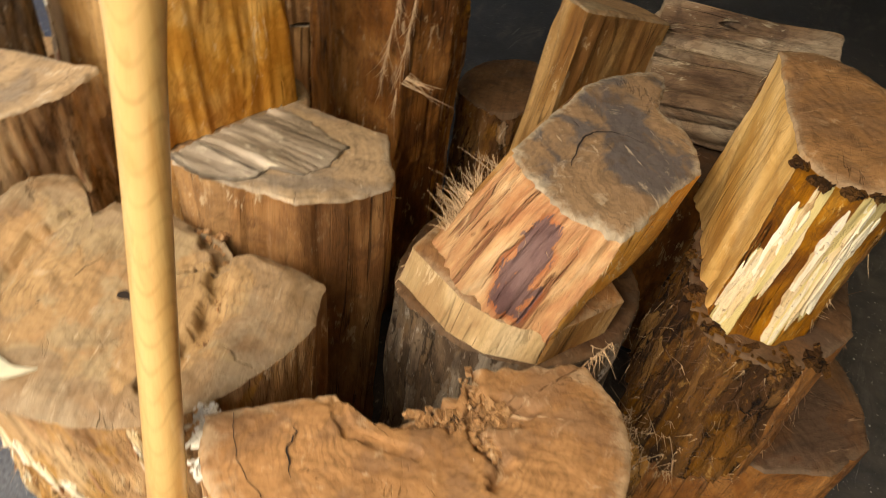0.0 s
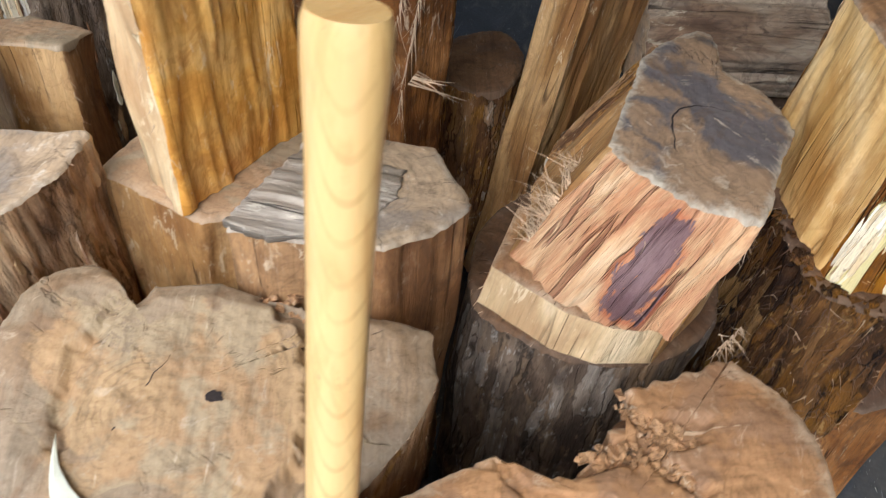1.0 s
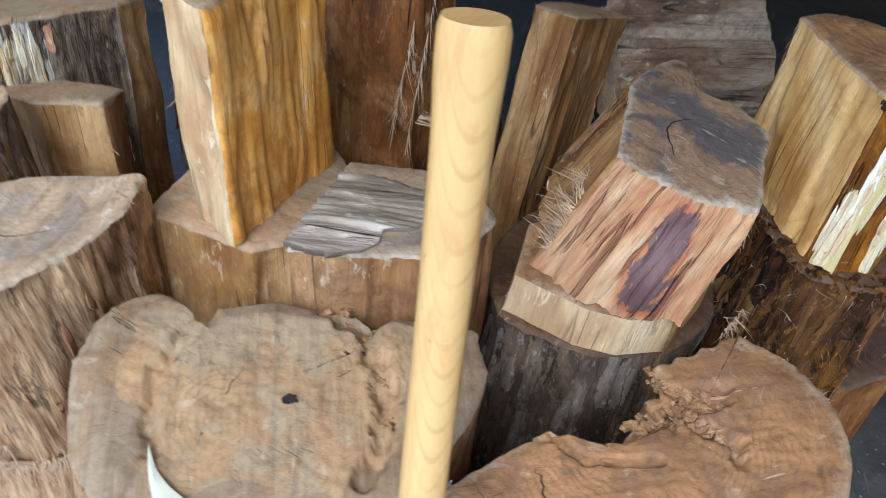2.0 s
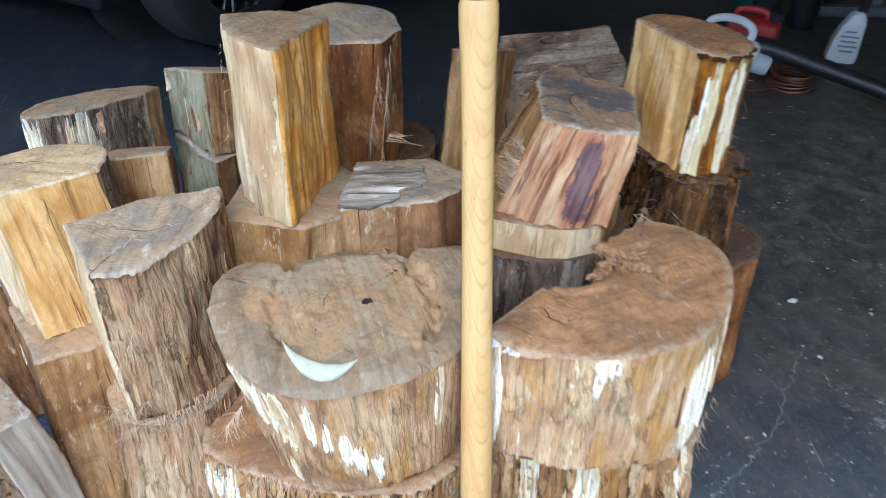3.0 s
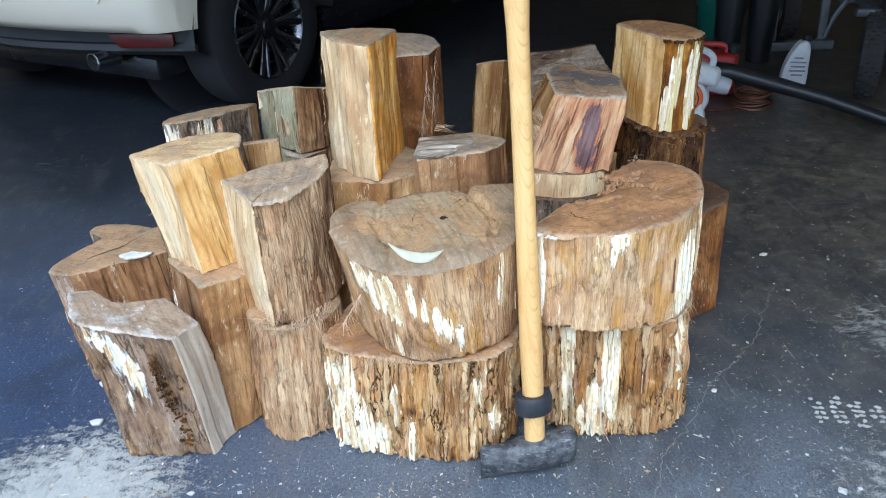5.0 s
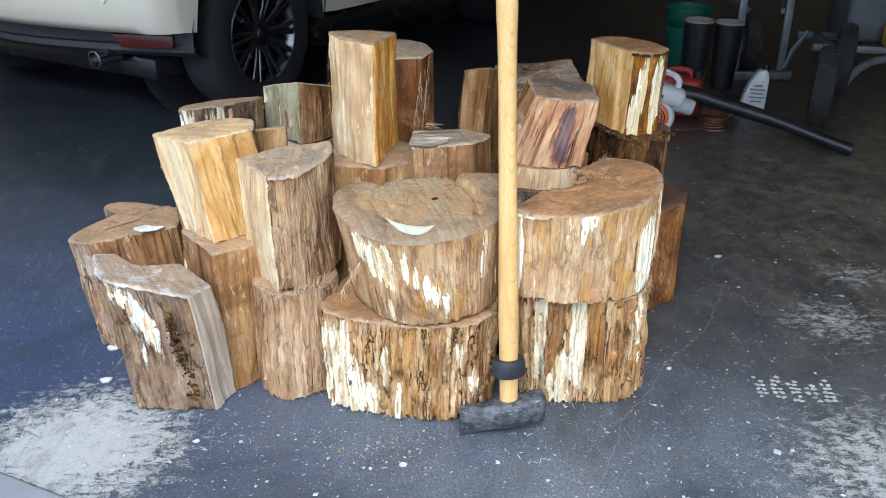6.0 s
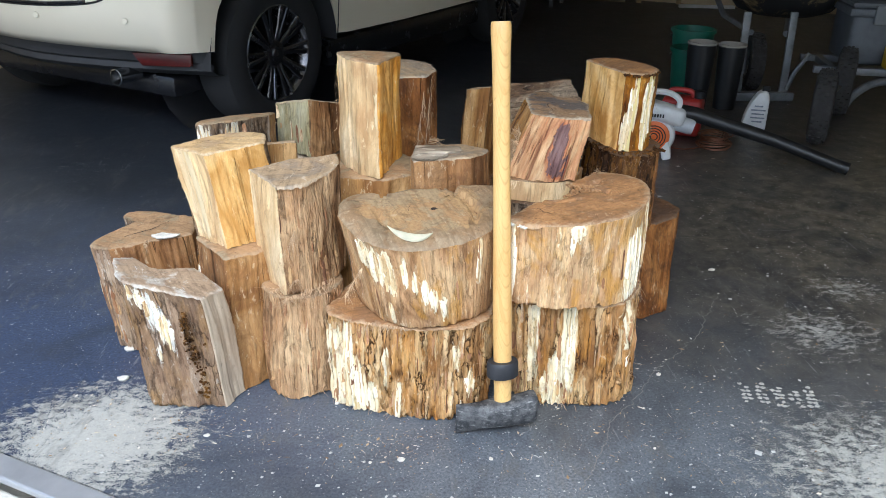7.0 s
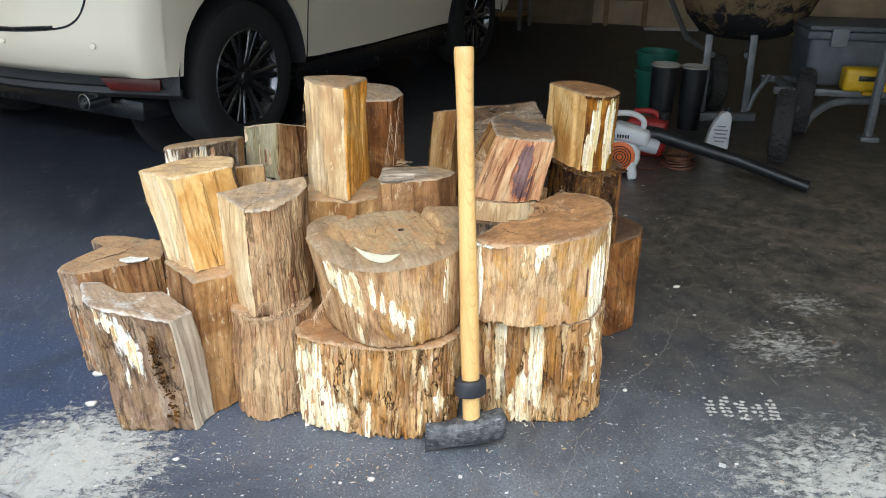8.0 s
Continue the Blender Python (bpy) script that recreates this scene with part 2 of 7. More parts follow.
def sawn_end(name, core, ring, rim, grey=(0.3, 0.27, 0.24), greyed=0.5, sharp=0.06, broad=6.0, level=0.5, ringed=0.2, outer=0.0, rimmed=0.35):
    """Weathered chainsawn end: broad stains with edges of their own, faint rings, saw scratches, paler rim."""
    k = Nodes(name, 0.7, spec=0.25)
    g = k.grain()
    flat = k.vec("MULTIPLY", g, (1, 1, 0))
    edge = k.t.nodes.new("ShaderNodeAttribute")
    edge.attribute_name = "edge"
    rings = k.wave(flat, 46, "RINGS", "Z", 9.0, 4, 1.0)
    slow = k.noise(g, broad, 4, 0.55, 1.6)
    blotch = k.noise(g, 15, 5, 0.62, 1.3)
    fine = k.noise(g, 120, 5, 0.7)
    turn = k.t.nodes.new("ShaderNodeVectorRotate")
    turn.rotation_type = "Z_AXIS"
    k.put(turn.inputs["Vector"], g)
    k.put(turn.inputs["Angle"], k.math("MULTIPLY", k.luck(), 6.28))
    saw = k.noise(k.vec("MULTIPLY", turn.outputs[0], (0.1, 1.6, 1)), 60, 5, 0.65, 0.25)
    c = k.mix(k.ramp(slow, [(0.42, 0), (0.58, 1)]), core, ring)
    c = k.mix(k.math("MULTIPLY", k.math("MULTIPLY", k.ramp(rings, [(0.55, 0), (0.9, 1)]), k.ramp(blotch, [(0.4, 0), (0.62, 1)])), ringed), c, tuple(0.45 * x for x in ring))
    c = k.mix(k.ramp(k.math("ADD", k.math("MULTIPLY", slow, 0.6), k.math("MULTIPLY", blotch, 0.4)), [(level, 0), (level + sharp, greyed)]), c, grey)
    scrape = k.ramp(k.noise(k.vec("MULTIPLY", turn.outputs[0], (0.3, 2.2, 1)), 48, 4, 0.6), [(0.66, 0), (0.7, 0.5)])
    c = k.mix(scrape, c, tuple(min(0.9, 1.5 * x) for x in rim))
    c = k.mix(k.ramp(k.noise(g, 22, 5, 0.66, 0.5), [(0.56, 0), (0.72, 0.6)]), c, tuple(0.35 * x for x in ring))
    band = k.math("ADD", edge.outputs["Fac"], k.math("MULTIPLY", k.math("SUBTRACT", k.noise(g, 11, 5, 0.6, 0.8), 0.5), 1.0))
    c = k.mix(k.ramp(band, [(0.69, 0), (0.74, outer)]), c, k.mix(k.ramp(blotch, [(0.4, 0), (0.6, 1)]), (0.14, 0.095, 0.06), (0.27, 0.19, 0.12)))
    lip = k.ramp(k.math("ADD", edge.outputs["Fac"], k.math("MULTIPLY", k.math("SUBTRACT", k.noise(g, 45, 5, 0.7, 0.5), 0.5), 0.45)), [(0.9, 0), (1.0, rimmed)])
    c = k.mix(lip, c, k.mix(fine, tuple(0.65 * x for x in rim), rim))
    spoke = k.noise(k.vec("ADD", k.vec("MULTIPLY", k.way(flat), (1, 1, 0)), k.vec("MULTIPLY", g, (2.5, 2.5, 1))), 4.2, 3, 0.55, 0.2)
    check = k.math("MULTIPLY", k.ramp(spoke, [(0.486, 0), (0.497, 1), (0.503, 1), (0.514, 0)]), k.ramp(k.noise(g, 19, 4, 0.6), [(0.56, 0), (0.62, 0.45)]))
    check = k.math("MULTIPLY", check, k.ramp(k.vec("LENGTH", flat, (0, 0, 0)), [(0.03, 0), (0.07, 1)]))
    c = k.mix(check, c, tuple(0.2 * x for x in ring))
    dirt = k.noise(g, 34, 7, 0.72, 0.9)
    c = k.mix(k.ramp(dirt, [(0.36, 0.5), (0.46, 0)]), c, tuple(0.55 * x for x in ring))
    c = k.mix(k.ramp(dirt, [(0.58, 0), (0.68, 0.5)]), c, tuple(min(0.9, 1.15 * x) for x in rim))
    c = k.mix(0.5, c, k.ramp(saw, [(0.32, 0.55), (0.5, 1.0), (0.7, 1.2)]), "MULTIPLY")
    c = k.mix(0.4, c, k.ramp(fine, [(0.3, 0.6), (0.5, 1.0), (0.75, 1.25)]), "MULTIPLY")
    h = k.math("ADD", k.math("MULTIPLY", saw, 0.22), k.math("ADD", k.math("MULTIPLY", fine, 0.45), k.math("SUBTRACT", k.math("MULTIPLY", dirt, 0.5), check)))
    return k.finish(c, h, 0.0025)


def plain(name, colour, rough=0.5, metal=0.0, vary=0.15, scale=14.0, depth=0.0008, fine=120.0, spec=0.5):
    """A coloured surface with slight stains and fine relief."""
    k = Nodes(name, rough, metal, spec)
    v = k.here()
    a = k.noise(v, scale, 4, 0.6)
    b = k.noise(v, fine, 3, 0.6)
    c = k.mix(vary, colour, k.ramp(a, [(0.3, tuple(0.35 * x for x in colour)), (0.7, tuple(min(1, 1.5 * x) for x in colour))]))
    r = k.math("ADD", rough - 0.1, k.math("MULTIPLY", a, 0.2), True)
    return k.finish(c, b, depth, r)


WOOD = {
    "pale": split_wood("riven_pale_wood", (0.5, 0.34, 0.19), (0.68, 0.51, 0.3), (0.8, 0.65, 0.43), (0.38, 0.22, 0.11), 0.4, strip=(0.8, 0.66, 0.43), cracked=0.35, hairs=0.35),
    "yellow": split_wood("riven_yellow_wood", (0.5, 0.29, 0.11), (0.66, 0.43, 0.19), (0.75, 0.54, 0.28), (0.4, 0.2, 0.07), 0.6, 0.0022, strip=(0.82, 0.68, 0.42), cracked=0.3, hairs=0.45, fibrous=0.22, drawn=0.6),
    "orange": split_wood("riven_orange_wood", (0.64, 0.32, 0.1), (0.75, 0.42, 0.14), (0.8, 0.5, 0.2), (0.4, 0.16, 0.045), 0.8, 0.0018, cracked=0.1, hairs=0.25, fibrous=0.1, drawn=0.9),
    "tan": split_wood("riven_tan_wood", (0.27, 0.14, 0.06), (0.43, 0.25, 0.11), (0.57, 0.38, 0.195), (0.19, 0.095, 0.045), 0.6),
    "red": sap_wood(),
    "russet": split_wood("riven_russet_wood", (0.2, 0.1, 0.045), (0.34, 0.19, 0.085), (0.46, 0.29, 0.145), (0.14, 0.065, 0.03), 0.6, cracked=0.3, hairs=0.5),
    "brown": split_wood("riven_brown_wood", (0.17, 0.085, 0.04), (0.29, 0.155, 0.075), (0.41, 0.25, 0.13), (0.07, 0.035, 0.02), 0.6),
    "grey": split_wood("weathered_grey_wood", (0.46, 0.37, 0.275), (0.52, 0.43, 0.325), (0.57, 0.485, 0.375), (0.38, 0.29, 0.2), 0.2, 0.0012, cracked=0.0, hairs=0.05, fibrous=0.15),
    "slab": split_wood("weathered_slab_wood", (0.22, 0.175, 0.125), (0.42, 0.35, 0.27), (0.58, 0.51, 0.42), (0.1, 0.075, 0.055), 0.2, 0.008, cracked=0.0),
    "old": split_wood("weathered_ridged_wood", (0.11, 0.065, 0.04), (0.27, 0.18, 0.115), (0.46, 0.37, 0.27), (0.06, 0.04, 0.03), 0.8, 0.009),
    "rot": split_wood("rotten_wood", (0.13, 0.06, 0.03), (0.3, 0.16, 0.08), (0.5, 0.3, 0.16), (0.05, 0.025, 0.015), 0.7, 0.006),
    "bark": bark_wood("stringy_bark", (0.1, 0.05, 0.028), (0.25, 0.135, 0.07), (0.42, 0.26, 0.15)),
    "bark_white": bark_wood("chunky_pale_bark", (0.26, 0.135, 0.065), (0.54, 0.33, 0.175), (0.74, 0.55, 0.32), 0.009, (0.92, 0.83, 0.62), 66.0, 1.0, (0.52, 0.27, 0.1), 0.5, 0.6, 0.6, 0.09),
    "bark_smooth": bark_wood("bare_worn_bark", (0.26, 0.15, 0.085), (0.5, 0.32, 0.19), (0.68, 0.5, 0.31), 0.004, (0.92, 0.84, 0.64), 70.0, 0.35, (0.52, 0.29, 0.1), 0.45, 0.25, 0.45, 0.12),
    "bark_tan": bark_wood("red_stringy_bark", (0.2, 0.118, 0.07), (0.47, 0.305, 0.185), (0.66, 0.485, 0.31), 0.008, (0.72, 0.6, 0.44), 50.0, 0.5, (0.38, 0.21, 0.11), 0.6, 0.4, 0.35, 0.05),
    "bark_mould": bark_wood("mould_flecked_bark", (0.14, 0.088, 0.06), (0.31, 0.215, 0.15), (0.46, 0.345, 0.245), 0.007, (0.86, 0.84, 0.78), 55.0, 0.6, (0.36, 0.23, 0.12), 0.4, 0.4, 0.5, 0.2),
    # Dark wet bark, deepened in colour for the deep shade it sits in.
    "bark_dark": bark_wood("dark_wet_shaded_bark", (0.025, 0.013, 0.008), (0.085, 0.042, 0.02), (0.21, 0.11, 0.05), 0.009, (0.5, 0.34, 0.17), 60.0, 1.0, (0.22, 0.105, 0.032), 0.5, 0.6, 0.6, 0.2),
    "bark_grey": bark_wood("grey_bark", (0.07, 0.05, 0.037), (0.17, 0.125, 0.09), (0.32, 0.25, 0.185), 0.005, (0.75, 0.72, 0.64), 70.0, 0.6, (0.32, 0.21, 0.12), 0.4, 0.4, 0.5),
    "bark_moss": bark_wood("moss_dusted_bark", (0.25, 0.22, 0.13), (0.43, 0.39, 0.26), (0.56, 0.52, 0.38), 0.005, (0.66, 0.63, 0.48), 70.0, 0.3, (0.42, 0.33, 0.18), 0.4, 0.25, 0.4),
    "streaked": split_wood("dark_streaked_wood", (0.15, 0.055, 0.015), (0.4, 0.175, 0.04), (0.62, 0.34, 0.1), (0.08, 0.03, 0.01), 0.9, 0.007, (0.84, 0.7, 0.36)),
    "amber": split_wood("riven_amber_wood", (0.12, 0.048, 0.018), (0.25, 0.11, 0.042), (0.4, 0.2, 0.085), (0.05, 0.02, 0.01), 0.8, 0.006, cracked=0.3, fibrous=0.25, drawn=0.6),
    "end": sawn_end("sawn_end_brown", (0.4, 0.25, 0.13), (0.28, 0.17, 0.09), (0.45, 0.34, 0.22), (0.31, 0.25, 0.155), 0.7),
    "end_ringed": sawn_end("sawn_end_ringed", (0.4, 0.255, 0.12), (0.33, 0.195, 0.09), (0.42, 0.33, 0.22), (0.34, 0.265, 0.155), 0.7, ringed=0.4, outer=0.55),
    "end_tan": sawn_end("sawn_end_tan", (0.42, 0.22, 0.09), (0.29, 0.145, 0.058), (0.58, 0.43, 0.27), (0.27, 0.15, 0.075), 0.7, ringed=0.4, rimmed=0.6),
    "end_dark": sawn_end("sawn_end_dark", (0.16, 0.085, 0.04), (0.1, 0.05, 0.025), (0.24, 0.17, 0.11), (0.1, 0.07, 0.05), 0.5),
    "end_grey": sawn_end("sawn_end_grey", (0.45, 0.32, 0.19), (0.33, 0.235, 0.145), (0.64, 0.56, 0.44), (0.28, 0.235, 0.185), 0.6, 0.08, ringed=0.35),
    "end_mould": sawn_end("mouldy_sawn_end", (0.4, 0.29, 0.19), (0.28, 0.2, 0.135), (0.8, 0.77, 0.7), (0.5, 0.46, 0.4), 0.8),
    "end_swirl": sawn_end("sawn_end_swirled", (0.33, 0.21, 0.115), (0.22, 0.14, 0.08), (0.56, 0.46, 0.33), (0.11, 0.1, 0.1), 0.85, 0.05, 2.4, 0.475, 0.5, rimmed=0.9),
    "end_pale": sawn_end("sawn_end_pale", (0.58, 0.4, 0.2), (0.43, 0.27, 0.12), (0.74, 0.64, 0.48), (0.42, 0.31, 0.2), 0.5),
}


def strip_wood(name, stops, depth=0.0015):
    """Loose strips, each of its own colour, fibrous along their length."""
    k = Nodes(name, 0.75, spec=0.25)
    g = k.grain()
    fibre = k.noise(k.vec("MULTIPLY", g, (1, 1, 0.06)), 420, 4, 0.7)
    blot = k.noise(k.vec("MULTIPLY", g, (1, 1, 0.4)), 60, 5, 0.7, 0.4)
    c = k.ramp(k.math("ADD", k.island(), k.math("MULTIPLY", k.math("SUBTRACT", blot, 0.5), 0.7)), stops)
    c = k.mix(0.5, c, k.ramp(fibre, [(0.32, 0.45), (0.5, 1.0), (0.7, 1.2)]), "MULTIPLY")
    c = k.mix(k.ramp(k.noise(g, 130, 5, 0.7), [(0.6, 0), (0.66, 0.6)]), c, (0.16, 0.08, 0.04))
    return k.finish(c, fibre, depth)


STRIP_PALE = strip_wood("torn_pale_strips", [(0.05, (0.5, 0.32, 0.15)), (0.25, (0.74, 0.57, 0.32)), (0.55, (0.87, 0.76, 0.53)), (0.95, (0.93, 0.87, 0.7))])
STRIP_BROWN = strip_wood("torn_brown_strips", [(0.0, (0.16, 0.075, 0.04)), (0.25, (0.32, 0.155, 0.075)), (0.45, (0.45, 0.26, 0.125)), (0.65, (0.55, 0.36, 0.17)), (0.85, (0.4, 0.2, 0.105)), (1.0, (0.78, 0.63, 0.4))])
FIBRE = plain("loose_fibre", (0.6, 0.42, 0.25), 0.8, vary=0.5, scale=60)


# ---- building helpers ----
def thing(name, at, label, category, group="", turn=0.0, kind=""):
    ob = new(name)
    ob.empty_display_size = 0.05
    ob.matrix_world = pose(*at, 0, 0, turn)
    return tagged(ob, label, category, group, kind)


def link(name, me, material, parent=None, label="", smooth=True):
    me.materials.append(material)
    if smooth:
        me.polygons.foreach_set("use_smooth", [True] * len(me.polygons))
    ob = new(name, me)
    ob.parent = parent
    if label:
        ob["label"] = label
    return ob


def part(name, bm, material, parent=None, label="", smooth=True, sharp=35):
    bmesh.ops.recalc_face_normals(bm, faces=bm.faces)
    if smooth:
        for e in bm.edges:
            if len(e.link_faces) == 2 and e.calc_face_angle(0) > radians(sharp):
                e.smooth = False
    me = bpy.data.meshes.new(name)
    bm.to_mesh(me)
    bm.free()
    return link(name, me, material, parent, label, smooth)


def box(sx, sy, sz, at=(0, 0, 0), bevel=0.0, turn=(0, 0, 0), seg=2, taper=1.0):
    """A bevelled box that stands on at (the middle of its foot); taper scales its top."""
    bm = bmesh.new()
    bmesh.ops.create_cube(bm, size=1)
    for v in bm.verts:
        f = taper if v.co.z > 0 else 1.0
        v.co = Vector((v.co.x * sx * f, v.co.y * sy * f, (v.co.z + 0.5) * sz))
    if bevel:
        bmesh.ops.bevel(bm, geom=list(bm.edges), offset=bevel, segments=seg, profile=0.5, affect="EDGES")
    bmesh.ops.transform(bm, matrix=pose(*at, *turn), verts=bm.verts)
    return bm


def lathe(profile, seg=32, m=None):
    """Turns (radius, height) pairs round z."""
    bm = bmesh.new()
    rings = [[bm.verts.new((r * math.cos(2 * math.pi * i / seg), r * math.sin(2 * math.pi * i / seg), z)) for i in range(seg)] for r, z in profile]
    for a, b in zip(rings, rings[1:]):
        for i in range(seg):
            bm.faces.new((a[i], a[(i + 1) % seg], b[(i + 1) % seg], b[i]))
    bmesh.ops.remove_doubles(bm, verts=bm.verts, dist=1e-5)
    if m is not None:
        bmesh.ops.transform(bm, matrix=m, verts=bm.verts)
    return bm


def tube(points, radius, seg=10, bm=None, flat=1.0, closed=False):
    """A round or flattened rod along points; radius may be one number or one for each point."""
    bm = bm or bmesh.new()
    pts = [Vector(p) for p in points]
    rad = radius if isinstance(radius, (list, tuple)) else [radius] * len(pts)
    rings, side = [], None
    for i, p in enumerate(pts):
        way = (pts[min(i + 1, len(pts) - 1)] - pts[max(i - 1, 0)]).normalized()
        if side is None:
            side = way.orthogonal().normalized() if abs(way.x) > 0.9 or flat == 1.0 else way.cross(Vector((0, 1, 0))).normalized()
        side = (side - way * side.dot(way)).normalized()
        up = way.cross(side)
        rings.append([bm.verts.new(p + rad[i] * (math.cos(a) * side + flat * math.sin(a) * up)) for a in (2 * math.pi * j / seg for j in range(seg))])
    for a, b in zip(rings, rings[1:]):
        for j in range(seg):
            bm.faces.new((a[j], a[(j + 1) % seg], b[(j + 1) % seg], b[j]))
    if not closed:
        bm.faces.new(rings[0][::-1])
        bm.faces.new(rings[-1])
    return bm


def smooth_path(points, steps=8):
    """Catmull-Rom through points."""
    p = [Vector(q) for q in points]
    out = []
    for i in range(len(p) - 1):
        a, b, c, d = p[max(i - 1, 0)], p[i], p[i + 1], p[min(i + 2, len(p) - 1)]
        for s in range(steps):
            t = s / steps
            out.append(0.5 * (2 * b + (c - a) * t + (2 * a - 5 * b + 4 * c - d) * t * t + (3 * b - a - 3 * c + d) * t ** 3))
    return out + [p[-1]]


def slab(outline, thick, bevel=0.0):
    """A flat plate: outline of (x, y), extruded up."""
    bm = bmesh.new()
    f = bm.faces.new([bm.verts.new((x, y, 0)) for x, y in outline])
    up = bmesh.ops.extrude_face_region(bm, geom=[f])
    bmesh.ops.translate(bm, vec=(0, 0, thick), verts=[v for v in up["geom"] if isinstance(v, bmesh.types.BMVert)])
    if bevel:
        bmesh.ops.bevel(bm, geom=list(bm.edges), offset=bevel, segments=2, profile=0.5, affect="EDGES")
    return bm


# ---- firewood ----
STEP = 0.0034


def trace(outline):
    """The outline, resampled: points, and for each the key of the face that begins there. Bark runs are rounded, riven ones straight."""
    n = len(outline)
    pts, keys = [], []
    for i in range(n):
        x, y, key = outline[i]
        b, c = Vector((x, y)), Vector(outline[(i + 1) % n][:2])
        a, d = Vector(outline[i - 1][:2]), Vector(outline[(i + 2) % n][:2])
        if outline[i - 1][2] != key or not key.startswith("bark"):
            a = 2 * b - c
        if outline[(i + 1) % n][2] != key or not key.startswith("bark"):
            d = 2 * c - b
        m = max(2, round((c - b).length / STEP))
        for s in range(m):
            t = s / m
            pts.append(0.5 * (2 * b + (c - a) * t + (2 * a - 5 * b + 4 * c - d) * t * t + (3 * b - a - 3 * c + d) * t ** 3))
            keys.append(key)
    return pts, keys


def plates(p, h, k, seed, bend):
    """Upright bark strips of pitch 1/k: how far from the crevice (0 to 1), and the strip's own number (0 to 1)."""
    near = noise.voronoi(Vector((p.x * k + bend, p.y * k - bend, h * k * 0.06 + seed)))
    return min(1.0, (near[0][1] - near[0][0]) / 0.3), 0.5 + 0.5 * noise.cell(near[1][0] * 3.0)


# broad and fine strips of each bark: pitch, depth, pitch, depth
BARKS = {"bark_white": (50, 0.012, 115, 0.006), "bark_dark": (48, 0.009, 105, 0.005), "bark_tan": (50, 0.0045, 150, 0.0035), "bark_mould": (45, 0.006, 110, 0.0035),
         "bark_smooth": (60, 0.002, 130, 0.0016), "bark": (52, 0.006, 120, 0.003), "bark_grey": (52, 0.005, 130, 0.0025), "bark_moss": (52, 0.005, 130, 0.0025)}


def relief(key, p, h, seed):
    """How far the side stands out at p (in plan) and height h."""
    f = noise.noise(Vector((p.x * 45, p.y * 45, h * 4 + seed)))
    g = noise.noise(Vector((p.x * 130, p.y * 130, h * 7 + seed)))
    w = noise.noise(Vector((p.x * 14, p.y * 14, h * 9 + seed)))
    if key in BARKS:
        k1, d1, k2, d2 = BARKS[key]
        a, own = plates(p, h, k1, seed, 0.35 * w + 0.12 * g)
        b, fine = plates(p, h, k2, seed + 4, 0.3 * g)
        snap = noise.noise(Vector((own * 40, h * 16, seed)))
        return 0.005 * w + d1 * (a * (0.4 + 0.6 * own) - 0.7 + (0.3 if snap > 0.12 else 0.0) * own) + d2 * (b * (0.5 + 0.5 * fine) - 0.6)
    if key == "rot":
        return 0.012 * noise.noise(Vector((p.x * 60, p.y * 60, h * 30 + seed))) + 0.008 * f
    ledge = noise.noise(Vector((p.x * 26, p.y * 26, h * 3 + seed + 9)))
    ledge = max(0.0, min(1.0, (ledge + 0.02) / 0.09))
    if key == "red":
        s = noise.noise(Vector((p.x * 95, p.y * 95, h * 5 + seed)))
        t = noise.noise(Vector((p.x * 170, p.y * 170, h * 9 + seed)))
        return 0.006 * max(0.0, min(1.0, (s + 0.1) / 0.15)) + 0.003 * max(0.0, min(1.0, t / 0.1)) + 0.004 * f + 0.004 * ledge + 0.004 * w - 0.006
    if key == "old":
        s = noise.noise(Vector((p.x * 70, p.y * 70, h * 2 + seed)))
        return 0.009 * max(0.0, min(1.0, (s + 0.1) / 0.12)) + 0.006 * f + 0.004 * g - 0.006
    split = noise.noise(Vector((p.x * 24, p.y * 24, h * 1.6 + seed + 5)))
    return 0.0026 * f + 0.0016 * g + 0.005 * w + 0.0045 * ledge - 0.003 - 0.007 * max(0.0, 1 - abs(split) / 0.025) * (1.0 if w > -0.1 else 0.0)


